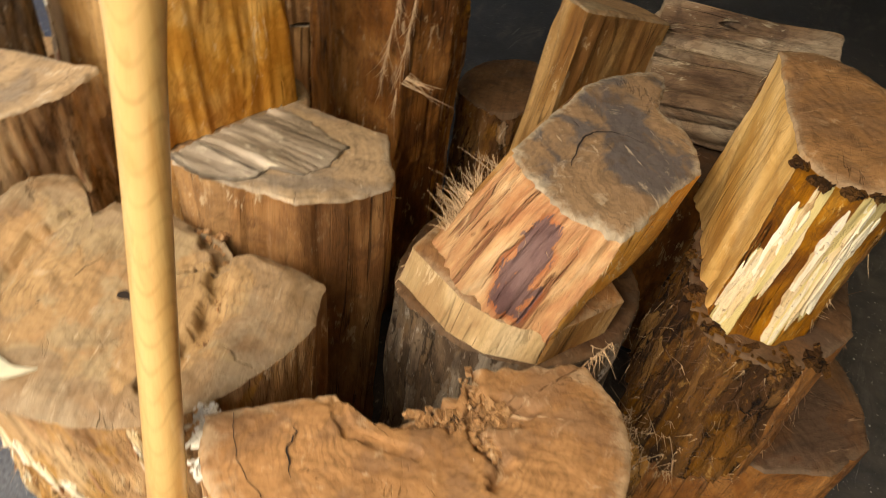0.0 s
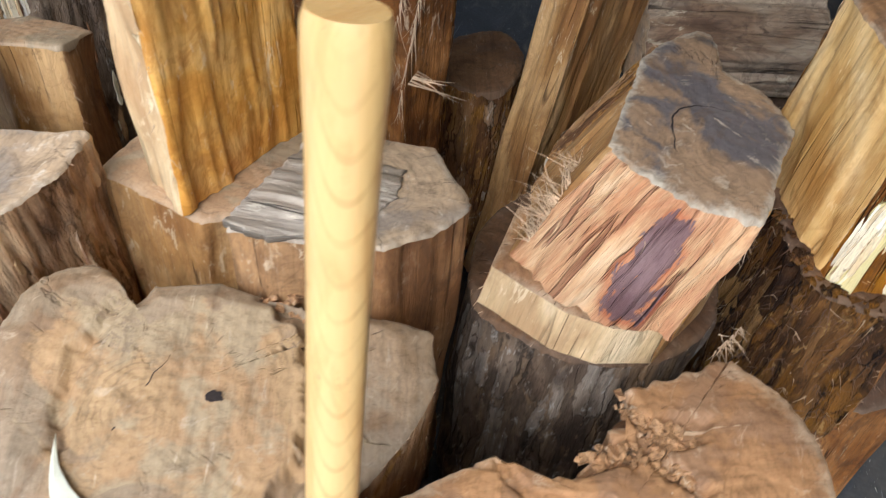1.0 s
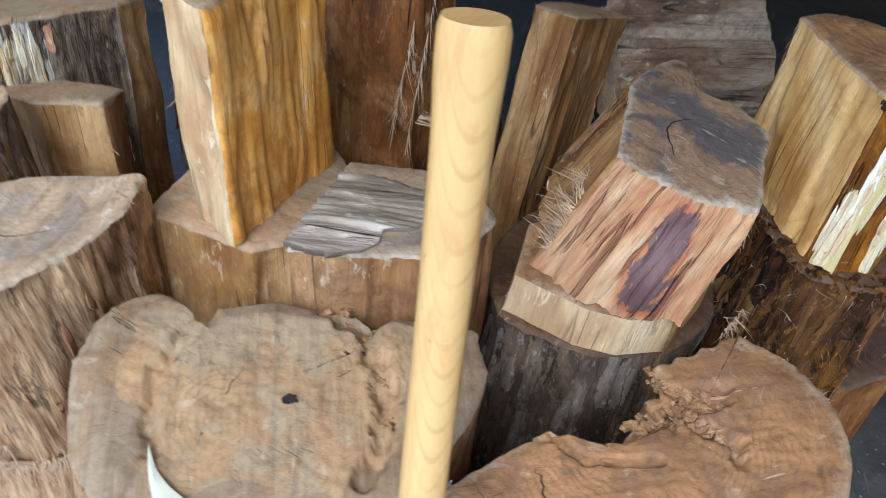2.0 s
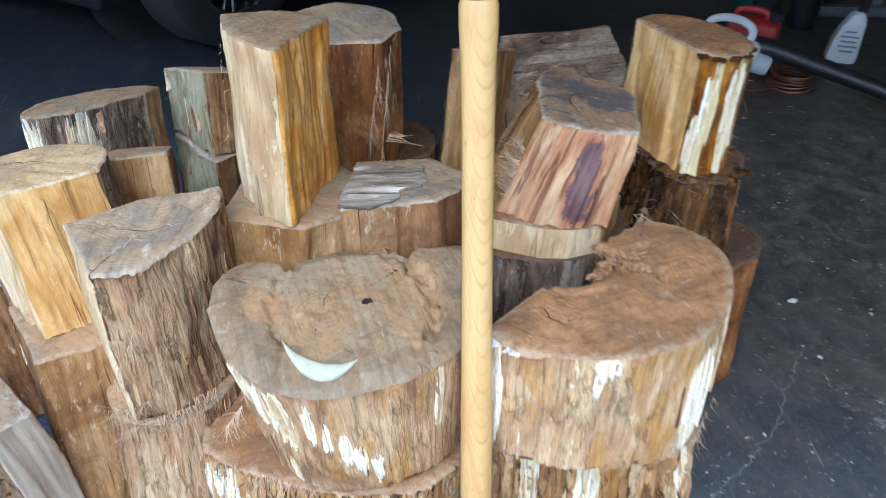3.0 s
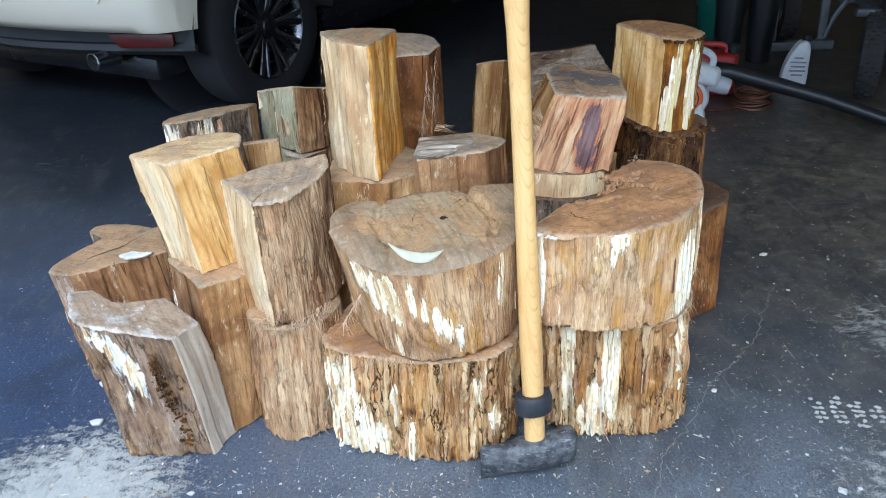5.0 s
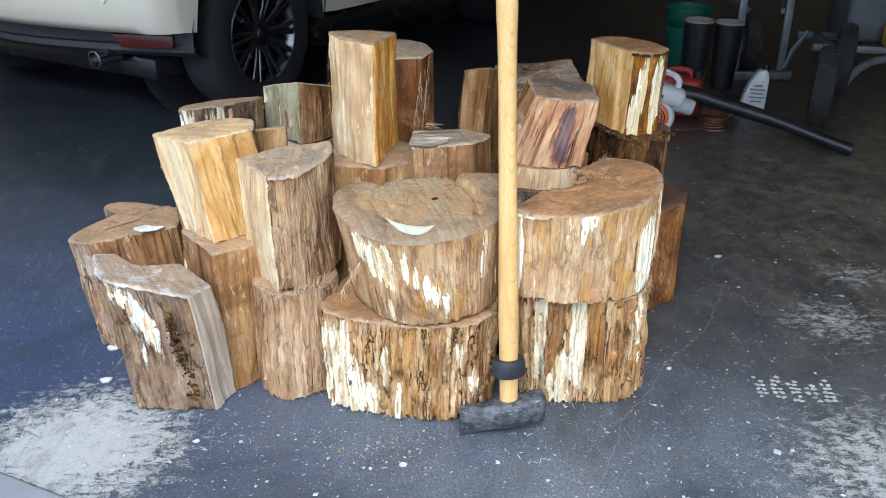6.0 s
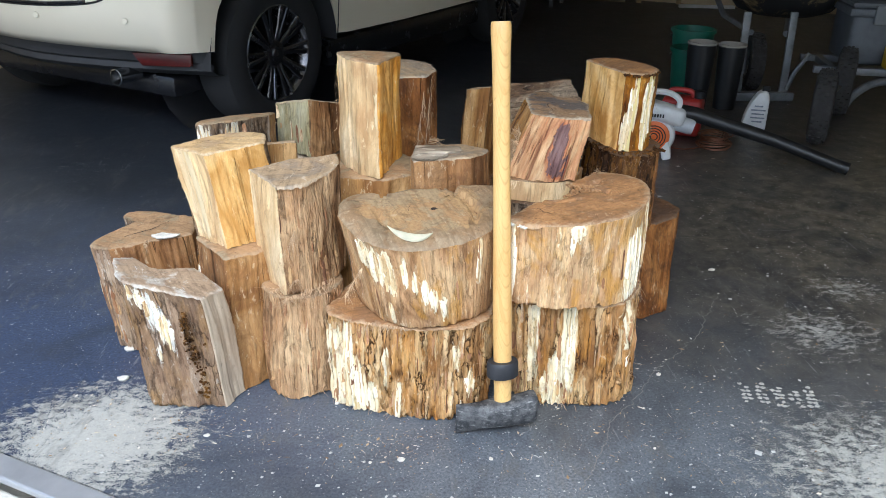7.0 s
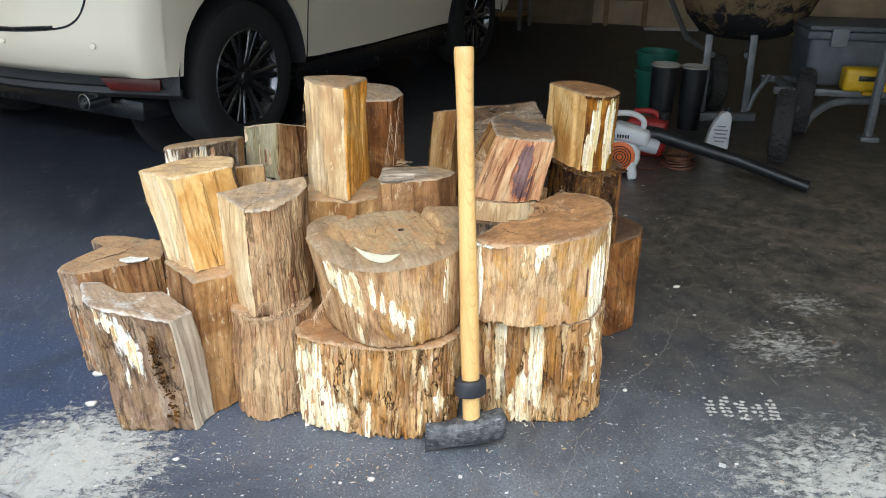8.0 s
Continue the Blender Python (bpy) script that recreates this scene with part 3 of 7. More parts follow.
def firewood(name, pith, z0, z1, outline, label, end="end", tilt=(0, 0), base=(0, 0), foot=(0, 0), taper=1.0, heart=None, seed=0.0, dish=0.0, ring_at=None, peel=(), shoulder=0.003, strips=None, bulge=1.0, flow=1.0, rough=1.0, grooves=()):
    """A piece of firewood standing on end. outline: (x, y, face) round its top; tilt, base: slopes of its ends; foot: how far its lower end lies off the upper one;
    peel: torn or stained strips on the side towards the door, as (x, half width, low, high), heights as shares; strips: how many loose bark strips, and the share of pale ones; flow: how its lean is spread over its height;
    grooves: rotted channels in the sawn top, as (points, half width, depth)."""
    root = thing(name, (pith[0], pith[1], z0), label, "firewood log", "stacked firewood logs")
    o = Vector(pith)
    area = sum(a[0] * b[1] - b[0] * a[1] for a, b in zip(outline, outline[1:] + outline[:1]))
    if area < 0:
        k = [q[2] for q in outline]
        outline = [(*q[:2], k[i - 1]) for i, q in enumerate(outline)][::-1]
    pts, keys = trace([(x - o.x, y - o.y, k) for x, y, k in outline])
    n, hgt = len(pts), z1 - z0
    levels = max(8, round(hgt / 0.008))
    foot, tilt, base = Vector(foot), Vector(tilt), Vector(base)
    middle = Vector(heart) - o if heart else sum(pts, Vector((0, 0))) / n
    ring = Vector(ring_at) - o if ring_at else middle
    nor = []
    for i in range(n):
        d = pts[(i + 1) % n] - pts[i - 1]
        nor.append(Vector((d.y, -d.x)).normalized())

    def spot(i, t, out=0.0):
        p, key = pts[i % n], keys[i % n]
        h = t * hgt
        amount = rough * relief(key, p, h, seed) * (1 - 0.6 * max(0.0, (t - 0.95) / 0.05) if key != "rot" else 1)
        amount += 0.007 * bulge * noise.noise(Vector((p.x * 8, p.y * 8, h * 6 + seed * 3)))
        if keys[i % n - 1] != key:
            amount = 0.5 * (amount + relief(keys[i % n - 1], p, h, seed)) - 0.005 * abs(noise.noise(Vector((h * 40, seed, i)))) - 0.008 * abs(noise.noise(Vector((h * 13, seed, i + 3))))
        q = middle + (p - middle) * (taper + (1 - taper) * t) + foot * (1 - t) ** flow + nor[i % n] * (amount + out)
        lo, hi = base.dot(q), hgt + tilt.dot(q)
        edge = 0.0
        if t > 0.999 or t < 0.001:
            edge = 0.002 + 0.003 * abs(noise.noise(Vector((p.x * 90, p.y * 90, seed)))) + 0.013 * max(0.0, noise.noise(Vector((p.x * 26, p.y * 26, seed + 2))) - 0.26)
            edge *= min(1.0, hgt / 0.2)
            if key in BARKS and (t < 0.5 or key not in ("bark_smooth", "bark_white")):
                edge += (0.009 if t < 0.5 else 0.005) * plates(p, 0.0, 75, seed, 0.0)[1] ** 2
        return Vector((q.x, q.y, lo + (hi - lo) * t + (edge if t < 0.5 else -edge)))

    grid = [[spot(i, l / levels) for i in range(n)] for l in range(levels + 1)]
    runs, i0 = [], next((i for i in range(n) if keys[i - 1] != keys[i]), 0)
    i = 0
    while i < n:
        j = i
        while j < n and keys[(i0 + j) % n] == keys[(i0 + i) % n]:
            j += 1
        runs.append((i0 + i, i0 + j, keys[(i0 + i) % n]))
        i = j
    def peeled(i, t):
        if not peel or nor[i].y > 0.15:
            return 0.0
        best, x = 0.0, pts[i].x + o.x
        for px, hw, low, high in peel:
            u = abs(x - px) / hw
            if u < 1 and low - 0.07 < t < high + 0.07:
                best = max(best, (1 - u * u) * min(1, (t - low + 0.07) / 0.14) * min(1, (high + 0.07 - t) / 0.14))
        return best

    for a, b, key in runs:
        w = b - a + 1
        vs = [grid[l][c % n] for l in range(levels + 1) for c in range(a, b + 1)]
        gr = [(pts[c % n].x - ring.x, pts[c % n].y - ring.y, l / levels * hgt + seed * 7.3) for l in range(levels + 1) for c in range(a, b + 1)]
        fs = [(l * w + c, l * w + c + 1, (l + 1) * w + c + 1, (l + 1) * w + c) for l in range(levels) for c in range(w - 1)]
        solid("bark" if key.startswith("bark") else "split_face", vs, fs, gr, WOOD[key], root, peel=[peeled(c % n, l / levels) for l in range(levels + 1) for c in range(a, b + 1)])
    rng = random.Random(round(seed * 77))
    front = [c for c in range(n) if keys[c] in BARKS and nor[c].y < 0.35]
    bare = [c for c in range(n) if (keys[c] in BARKS or keys[c] == "streaked") and nor[c].y < 0.35]

    def surface(c, t):
        c0, l0 = math.floor(c), min(levels - 1, max(0, math.floor(t * levels)))
        u, v = c - c0, t * levels - l0
        low = grid[l0][c0 % n].lerp(grid[l0][(c0 + 1) % n], u)
        return low.lerp(grid[l0 + 1][c0 % n].lerp(grid[l0 + 1][(c0 + 1) % n], u), v)

    def ribbon(mesh, c, t0, t1, half, thick, lift):
        """One torn strip that lies on the side from t0 to t1, its lower end lifted."""
        vs, fs, gr = mesh
        steps = max(5, round((t1 - t0) * hgt / 0.007))
        first, mark, side = len(vs), rng.uniform(0, 90), Vector((*nor[round(c) % n], 0))
        for s in range(steps + 1):
            f = s / steps
            t = t0 + (t1 - t0) * f
            c += 0.35 * noise.noise(Vector((f * 5, mark, 0)))
            w = half / STEP * min(1, 0.45 + 9 * f, 0.3 + 4 * (1 - f)) * (1 + 0.6 * noise.noise(Vector((t * hgt * 70, mark, 1))))
            up = thick * min(1, 0.35 + 4 * f, 0.35 + 4 * (1 - f)) + lift * max(0.0, 1 - 3.2 * f) ** 2
            for k, h in ((-1, -0.0025), (-0.6, up), (0.5, up * 0.8), (1, -0.0025)):
                p = surface(c + k * w, min(1, max(0, t))) + side * (h + (lift * max(0.0, 1 - 3.2 * f) ** 2 if h < 0 else 0))
                vs.append(p)
                gr.append((p.x + mark, p.y, p.z + mark))
        for s in range(steps):
            a = first + 4 * s
            fs += [(a + k, a + k + 1, a + k + 5, a + k + 4) for k in range(3)]
            fs.append((a + 3, a, a + 4, a + 7))
        fs += [(first + 3, first + 2, first + 1, first), (first + 4 * steps, first + 4 * steps + 1, first + 4 * steps + 2, first + 4 * steps + 3)]

    pale, brown = ([], [], []), ([], [], [])
    if bare and strips:
        for px, hw, low, high in peel:
            here = [c for c in bare if abs(pts[c].x + o.x - px) < hw]
            for _ in range(round(len(here) * STEP / 0.0034)):
                c = rng.choice(here)
                share = 1 - 0.5 * abs(pts[c].x + o.x - px) / hw
                a, b = low + (high - low) * rng.uniform(-0.08, 0.45) / share, high - (high - low) * rng.uniform(-0.05, 0.4)
                if b - a > 0.05:
                    ribbon(pale, c, max(0.01, a), min(0.985, b), rng.uniform(0.0022, 0.0068), rng.uniform(0.001, 0.0035), rng.choice((0, 0, 0, 0.004)))
        for _ in range(strips[0] if front else 0):
            c, long = rng.choice(front), rng.uniform(0.012, 0.075) / hgt
            a = rng.uniform(-0.02, 1 - min(0.9, long))
            ribbon(pale if rng.random() < strips[1] else brown, c, max(0.005, a), min(0.985, a + long), rng.uniform(0.0014, 0.006), rng.uniform(0.0008, 0.003), rng.choice((0, 0, 0.003, 0.006)))
    for name, mesh, mat in (("torn_inner_bark", pale, STRIP_PALE), ("flaked_bark", brown, STRIP_BROWN)):
        if mesh[0]:
            tagged(solid(name, *mesh, mat, root, "torn cream inner bark" if mat is STRIP_PALE else "", smooth=False), kind="stuff")
    corners = [a % n for a, b, key in runs if len(runs) > 1]
    lines = [(grid[l][c], grid[l + 1][c]) for c in corners for l in range(levels - 1)]
    rims = [(grid[levels][c], grid[levels][(c + 1) % n]) for c in range(n) if keys[c].startswith("bark")]
    if lines:
        strands(root, lines, FIBRE, 0.011, 16 * len(corners), 0.00045, (0, 0, -1), 0.8, round(seed * 10), "edge_splinter")
    if rims:
        strands(root, rims, FIBRE, 0.006, len(rims) // 5, 0.0004, (0, 0, 0.2), 1.3, round(seed * 10) + 1, "edge_splinter")
    channels = [([Vector(q) - o for q in line], half, deep) for line, half, deep in grooves]

    def sunk(p):
        """How deep the rotted channels lie at p."""
        most = 0.0
        for line, half, deep in channels:
            for a, b in zip(line, line[1:]):
                f = max(0.0, min(1.0, (p - a).dot(b - a) / (b - a).length_squared))
                d = (p - a.lerp(b, f)).length / (half * (1 + 0.8 * noise.noise(Vector((p.x * 60, p.y * 60, seed)))))
                most = max(most, deep * min(1.0, max(0.0, 1.2 - d) * 5) * (0.9 + 0.35 * noise.noise(Vector((p.x * 70, p.y * 70, seed + 6)))))
        return most

    for top in (True, False):
        rim = grid[levels if top else 0]
        steps = (44 if channels else 20) if top else 3
        share = [1 - s / steps for s in range(steps)]
        if top:
            share = [1.0, 0.98, 0.955] + [0.92 * (1 - s / (steps - 3)) for s in range(steps - 3)]
        vs, gr = list(rim), [(p.x - ring.x, p.y - ring.y, seed * 3) for p in pts]
        mid = middle + (Vector((0, 0)) if top else foot)
        slope = tilt if top else base
        for s in range(1, steps):
            f = share[s]
            for i in range(n):
                p = mid + (Vector(rim[i][:2]) - mid) * f
                bump = 0.003 * noise.noise(Vector((p.x * 11, p.y * 11, seed + 8))) + 0.001 * noise.noise(Vector((p.x * 32, p.y * 32, seed))) + 0.0012 * noise.noise(Vector((p.x * 110, p.y * 110, seed + 5)))
                sink = dish * (1 - f * f) - shoulder * min(1, (1 - f) / (0.16 + 0.1 * noise.noise(Vector((p.x * 12, p.y * 12, seed))))) + sunk(p) if top else 0
                vs.append(Vector((p.x, p.y, (hgt if top else 0) + slope.dot(p) + (bump - sink if top else 0))))
                q = middle + (pts[i] - middle) * f - ring
                gr.append((q.x, q.y, seed * 3))
        vs.append(Vector((mid.x, mid.y, (hgt - dish + shoulder if top else 0) + slope.dot(mid))))
        q = middle - ring
        gr.append((q.x, q.y, seed * 3))
        fs = [(s * n + i, s * n + (i + 1) % n, (s + 1) * n + (i + 1) % n, (s + 1) * n + i) for s in range(steps - 1) for i in range(n)]
        fs += [((steps - 1) * n + i, (steps - 1) * n + (i + 1) % n, steps * n) for i in range(n)]
        if not top:
            fs = [f[::-1] for f in fs]
        solid("sawn_end", vs, fs, gr, WOOD[end], root, edge=[share[s] for s in range(steps) for i in range(n)] + [0.0])
    return root, spot, pts, nor, hgt


def solid(name, vs, fs, grain, material, parent, label="", edge=None, peel=None, smooth=True):
    me = bpy.data.meshes.new(name)
    me.from_pydata([tuple(v) for v in vs], [], fs)
    at = me.attributes.new("grain", "FLOAT_VECTOR", "POINT")
    at.data.foreach_set("vector", np.array(grain, dtype=np.float32).ravel())
    if peel:
        torn = me.attributes.new("peel", "FLOAT", "POINT")
        torn.data.foreach_set("value", np.array(peel, dtype=np.float32))
    if edge:
        rim = me.attributes.new("edge", "FLOAT", "POINT")
        rim.data.foreach_set("value", np.array(edge, dtype=np.float32))
    return link(name, me, material, parent, label, smooth)


def strands(parent, starts, material, length=0.04, count=30, radius=0.0007, way=(0, 0, -1), spread=0.6, seed=1, name="loose_fibre", label="", bend=0.4):
    """Loose torn fibres from points (in the parent's own metres)."""
    rng = random.Random(seed)
    vs, fs = [], []
    for _ in range(count):
        a, b = rng.choice(starts)
        p = Vector(a).lerp(Vector(b), rng.random())
        d = (Vector(way) + spread * Vector((rng.uniform(-1, 1), rng.uniform(-1, 1), rng.uniform(-1, 1)))).normalized()
        curl = Vector((rng.uniform(-1, 1), rng.uniform(-1, 1), rng.uniform(-1, 0.6)))
        ln = length * rng.uniform(0.4, 1.2)
        r = radius * rng.uniform(0.6, 1.6)
        steps = 5
        first = len(vs)
        for s in range(steps + 1):
            f = s / steps
            q = p + d * ln * f + curl * ln * bend * f * f
            e = d.orthogonal().normalized()
            g = d.cross(e)
            for a3 in (0, 2.1, 4.2):
                vs.append(q + r * (1 - 0.85 * f) * (math.cos(a3) * e + math.sin(a3) * g))
        for s in range(steps):
            for j in range(3):
                fs.append((first + 3 * s + j, first + 3 * s + (j + 1) % 3, first + 3 * s + 3 + (j + 1) % 3, first + 3 * s + 3 + j))
    me = bpy.data.meshes.new(name)
    me.from_pydata([tuple(v) for v in vs], [], fs)
    return tagged(link(name, me, material, parent, label), kind="stuff")


# ---- the garage: its door line runs askew to x, 28 degrees ----
GX, GY, GTURN = -0.95, -0.116, -28.0
GARAGE = pose(GX, GY, 0, 0, 0, GTURN)


def floor_paint():
    """Worn dark blue-grey floor paint with bare scuffs, scratches and dust, plus painted daylight and sky sheen."""
    k = Nodes("worn_floor_paint", 0.45, spec=0.4)
    v = k.here()
    big = k.noise(v, 1.3, 4, 0.6)
    mid = k.noise(v, 9, 5, 0.65, 0.5)
    fine = k.noise(v, 150, 4, 0.7)
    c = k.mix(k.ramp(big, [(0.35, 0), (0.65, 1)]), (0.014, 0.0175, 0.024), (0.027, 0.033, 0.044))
    c = k.mix(k.ramp(mid, [(0.5, 0), (0.75, 0.3)]), c, (0.1, 0.105, 0.12))
    c = k.mix(k.ramp(k.noise(v, 38, 5, 0.75), [(0.5, 0), (0.75, 0.5)]), c, (0.03, 0.031, 0.034))
    c = k.mix(0.4, c, k.ramp(k.noise(v, 230, 3, 0.7), [(0.32, 0.35), (0.5, 0.95), (0.68, 1.9)]), "MULTIPLY")
    c = k.mix(0.5, c, k.ramp(k.noise(k.vec("MULTIPLY", v, (1, 2.2, 1)), 70, 5, 0.7, 0.3), [(0.34, 0.45), (0.5, 1.0), (0.66, 1.6)]), "MULTIPLY")
    # Blue sky reflection on the left floor, put into the paint colour.
    sky_sheen = k.math("SUBTRACT", 1.0, k.math("DIVIDE", k.vec("DISTANCE", v, (-1.2, 0.3, 0)), 1.4), True)
    sky_sheen = k.math("MULTIPLY", sky_sheen, k.ramp(k.noise(v, 2.5, 6, 0.7, 0.8), [(0.3, 0.4), (0.6, 1.5)]), True)
    c = k.mix(sky_sheen, c, k.mix(k.ramp(k.noise(v, 150, 4, 0.75), [(0.36, 0), (0.64, 1)]), (0.02, 0.03, 0.058), (0.062, 0.085, 0.15)))
    # Daylight near the door, painted as a lighter front floor.
    door_light = k.math("SUBTRACT", 1.0, k.math("DIVIDE", k.vec("DISTANCE", v, (0.1, -0.75, 0)), 1.5), True)
    door_light = k.math("MULTIPLY", door_light, k.ramp(k.noise(v, 3, 6, 0.7, 0.8), [(0.3, 0.3), (0.6, 1.3)]), True)
    c = k.mix(door_light, c, k.mix(k.ramp(k.noise(v, 160, 4, 0.75), [(0.36, 0), (0.64, 1)]), (0.08, 0.092, 0.108), (0.265, 0.288, 0.31)))
    # Brown dust on the right, lifted in colour to mimic the light there.
    dusty = k.math("SUBTRACT", 1.0, k.math("DIVIDE", k.vec("DISTANCE", v, (2.3, 1.3, 0)), 2.3), True)
    dusty = k.math("MULTIPLY", dusty, k.ramp(k.noise(v, 4, 6, 0.7, 0.6), [(0.3, 0.3), (0.65, 1.6)]), True)
    c = k.mix(dusty, c, k.mix(k.ramp(k.noise(v, 14, 6, 0.65, 0.6), [(0.36, 0), (0.64, 1)]), (0.09, 0.076, 0.054), (0.24, 0.205, 0.15)))
    for size, low in ((60, 0.675), (110, 0.665), (26, 0.695)):
        c = k.mix(k.math("MULTIPLY", k.ramp(k.noise(v, size, 3, 0.7), [(low, 0), (low + 0.015, 0.85)]), k.math("ADD", 0.2, k.math("MULTIPLY", k.math("MAXIMUM", k.math("MULTIPLY", sky_sheen, 0.5), k.math("MAXIMUM", door_light, dusty)), 1.6)), True), c, (0.58, 0.57, 0.53))
    worn = None
    for x, y, r, stretch, strength in ((-0.93, 0.02, 0.32, 0.9, 0.33), (0.86, -0.2, 0.42, 0.8, 0.26), (1.0, 0.42, 0.24, 0.8, 0.21), (1.2, 0.68, 0.18, 0.8, 0.2), (-1.55, 1.95, 0.35, 0.7, 0.12), (1.3, 0.1, 0.3, 0.8, 0.14), (-0.2, -0.05, 0.16, 0.6, 0.1)):
        q = k.vec("MULTIPLY", k.vec("SUBTRACT", v, (x, y, 0)), (stretch, 1, 0))
        near = k.math("SUBTRACT", 1.0, k.math("DIVIDE", k.vec("LENGTH", q, (0, 0, 0)), r), True)
        near = k.math("MULTIPLY", k.math("POWER", near, 0.6), strength)
        worn = near if worn is None else k.math("MAXIMUM", worn, near)
    scuff = k.math("ADD", k.math("MULTIPLY", k.noise(k.vec("MULTIPLY", v, (0.8, 1.2, 1)), 36, 8, 0.78, 0.3), 0.62), k.math("MULTIPLY", k.noise(v, 260, 4, 0.75), 0.38))
    bare = k.ramp(k.math("ADD", scuff, worn), [(0.675, 0), (0.7, 0.75), (0.77, 1)])
    c = k.mix(bare, c, k.mix(fine, (0.3, 0.3, 0.275), (0.54, 0.53, 0.475)))
    smear = k.math("MULTIPLY", k.ramp(k.noise(k.vec("MULTIPLY", v, (1.6, 0.6, 1)), 11, 6, 0.7, 1.2), [(0.52, 0), (0.66, 0.5)]), k.ramp(k.noise(v, 2.2, 3, 0.6), [(0.42, 0), (0.6, 1)]))
    c = k.mix(smear, c, k.mix(fine, (0.05, 0.048, 0.045), (0.22, 0.205, 0.18)))
    line = k.math("MAXIMUM", k.ramp(k.noise(k.vec("MULTIPLY", v, (9, 0.8, 1)), 8, 4, 0.75, 0.6), [(0.64, 0), (0.7, 0.45)]), k.ramp(k.noise(k.vec("MULTIPLY", v, (1.2, 13, 1)), 7, 4, 0.75, 0.8), [(0.65, 0), (0.71, 0.35)]))
    c = k.mix(line, c, (0.3, 0.3, 0.3))
    h = k.math("ADD", k.math("MULTIPLY", fine, 0.35), k.math("SUBTRACT", mid, bare))
    rough = k.math("ADD", 0.3, k.math("ADD", k.math("MULTIPLY", bare, 0.4), k.math("MULTIPLY", mid, 0.2)), True)
    return k.finish(c, h, 0.0012, rough)


CONCRETE = plain("bare_concrete", (0.6, 0.57, 0.5), 0.85, vary=0.5, scale=5, fine=160, depth=0.002)
PLASTER = plain("grubby_wall_board", (0.6, 0.48, 0.31), 0.85, vary=0.5, scale=2.5)
CEILING = plain("ceiling_board", (0.76, 0.68, 0.52), 0.9, vary=0.3, scale=2)


def setting(name, bm, material, label, matrix=None):
    ob = part(name, bm, material, None, label, smooth=False)
    if matrix is not None:
        ob.matrix_world = matrix
    return tagged(ob, label, name.split("_")[0], kind="structure")


def house():
    floor = slab([(-3.5, 0), (5.1, 0), (5.1, 8.1), (-3.5, 8.1)], 0.1)
    bmesh.ops.translate(floor, vec=(0, 0, -0.1), verts=floor.verts)
    bmesh.ops.transform(floor, matrix=GARAGE, verts=floor.verts)
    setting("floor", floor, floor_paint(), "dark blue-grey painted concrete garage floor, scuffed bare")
    ground = slab([(-400, -400), (400, -400), (400, 400), (-400, 400)], 0.2)
    bmesh.ops.translate(ground, vec=(0, 0, -0.325), verts=ground.verts)
    setting("ground", ground, CONCRETE, "pale concrete driveway outside the garage")
    setting("threshold", box(8.6, 0.06, 0.02, (0.8, -0.034, -0.016), 0.005), plain("worn_steel_strip", (0.42, 0.43, 0.45), 0.5, 0.5), "worn metal strip at the garage threshold", GARAGE)
    setting("apron", box(8.6, 2.6, 0.1, (0.8, -1.368, -0.124), 0.006), CONCRETE, "pale concrete apron before the garage door", GARAGE)
    setting("wall_left", box(0.12, 8.22, 2.6, (-3.562, 4.06, -0.1)), PLASTER, "dim garage side wall", GARAGE)
    setting("wall_right", box(0.12, 8.22, 2.6, (5.162, 4.06, -0.1)), PLASTER, "dim garage side wall", GARAGE)
    setting("wall_back", box(8.6, 0.12, 2.6, (0.8, 8.164, -0.1)), PLASTER, "dim garage back wall", GARAGE)
    setting("wall_front", box(0.4, 0.12, 2.3, (-3.3, 0.06, 0.003)), PLASTER, "garage front pier beside the open door", GARAGE)
    setting("wall_front", box(0.4, 0.12, 2.3, (4.9, 0.06, 0.003)), PLASTER, "garage front pier beside the open door", GARAGE)
    setting("lintel", box(7.7, 0.12, 0.25, (0.8, 0.06, 2.053)), PLASTER, "beam over the open garage door", GARAGE)
    setting("ceiling", box(8.9, 8.4, 0.1, (0.8, 4.05, 2.503)), CEILING, "dim garage ceiling boards", GARAGE)


house()


# ---- the firewood, front stumps first ----
B, BW, BT, BD, BG, BS, BM = "bark", "bark_white", "bark_tan", "bark_dark", "bark_grey", "bark_smooth", "bark_mould"


def ring_of(points, key):
    return [(x, y, key) for x, y in points]


low_left = firewood("stump", (-0.2, 0.2), 0, 0.25, ring_of([(-0.405, 0.145), (-0.355, 0.098), (-0.297, 0.074), (-0.193, 0.047), (-0.09, 0.054), (-0.03, 0.09), (0.0, 0.17), (-0.02, 0.27), (-0.1, 0.34), (-0.22, 0.36), (-0.33, 0.31), (-0.395, 0.23)], BW),
                    "squat round stump with torn white and brown bark, on the floor", "end_tan", taper=0.97, strips=(70, 0.05), seed=1.0,
    peel=[(-0.375, 0.03, 0.02, 0.85), (-0.335, 0.022, 0.0, 0.6), (-0.355, 0.012, 0.4, 0.97), (-0.3, 0.014, 0.0, 0.35), (-0.262, 0.008, 0.35, 0.75), (-0.235, 0.006, 0.05, 0.4), (-0.1, 0.012, 0.55, 0.8), (-0.06, 0.012, 0.2, 0.5)])
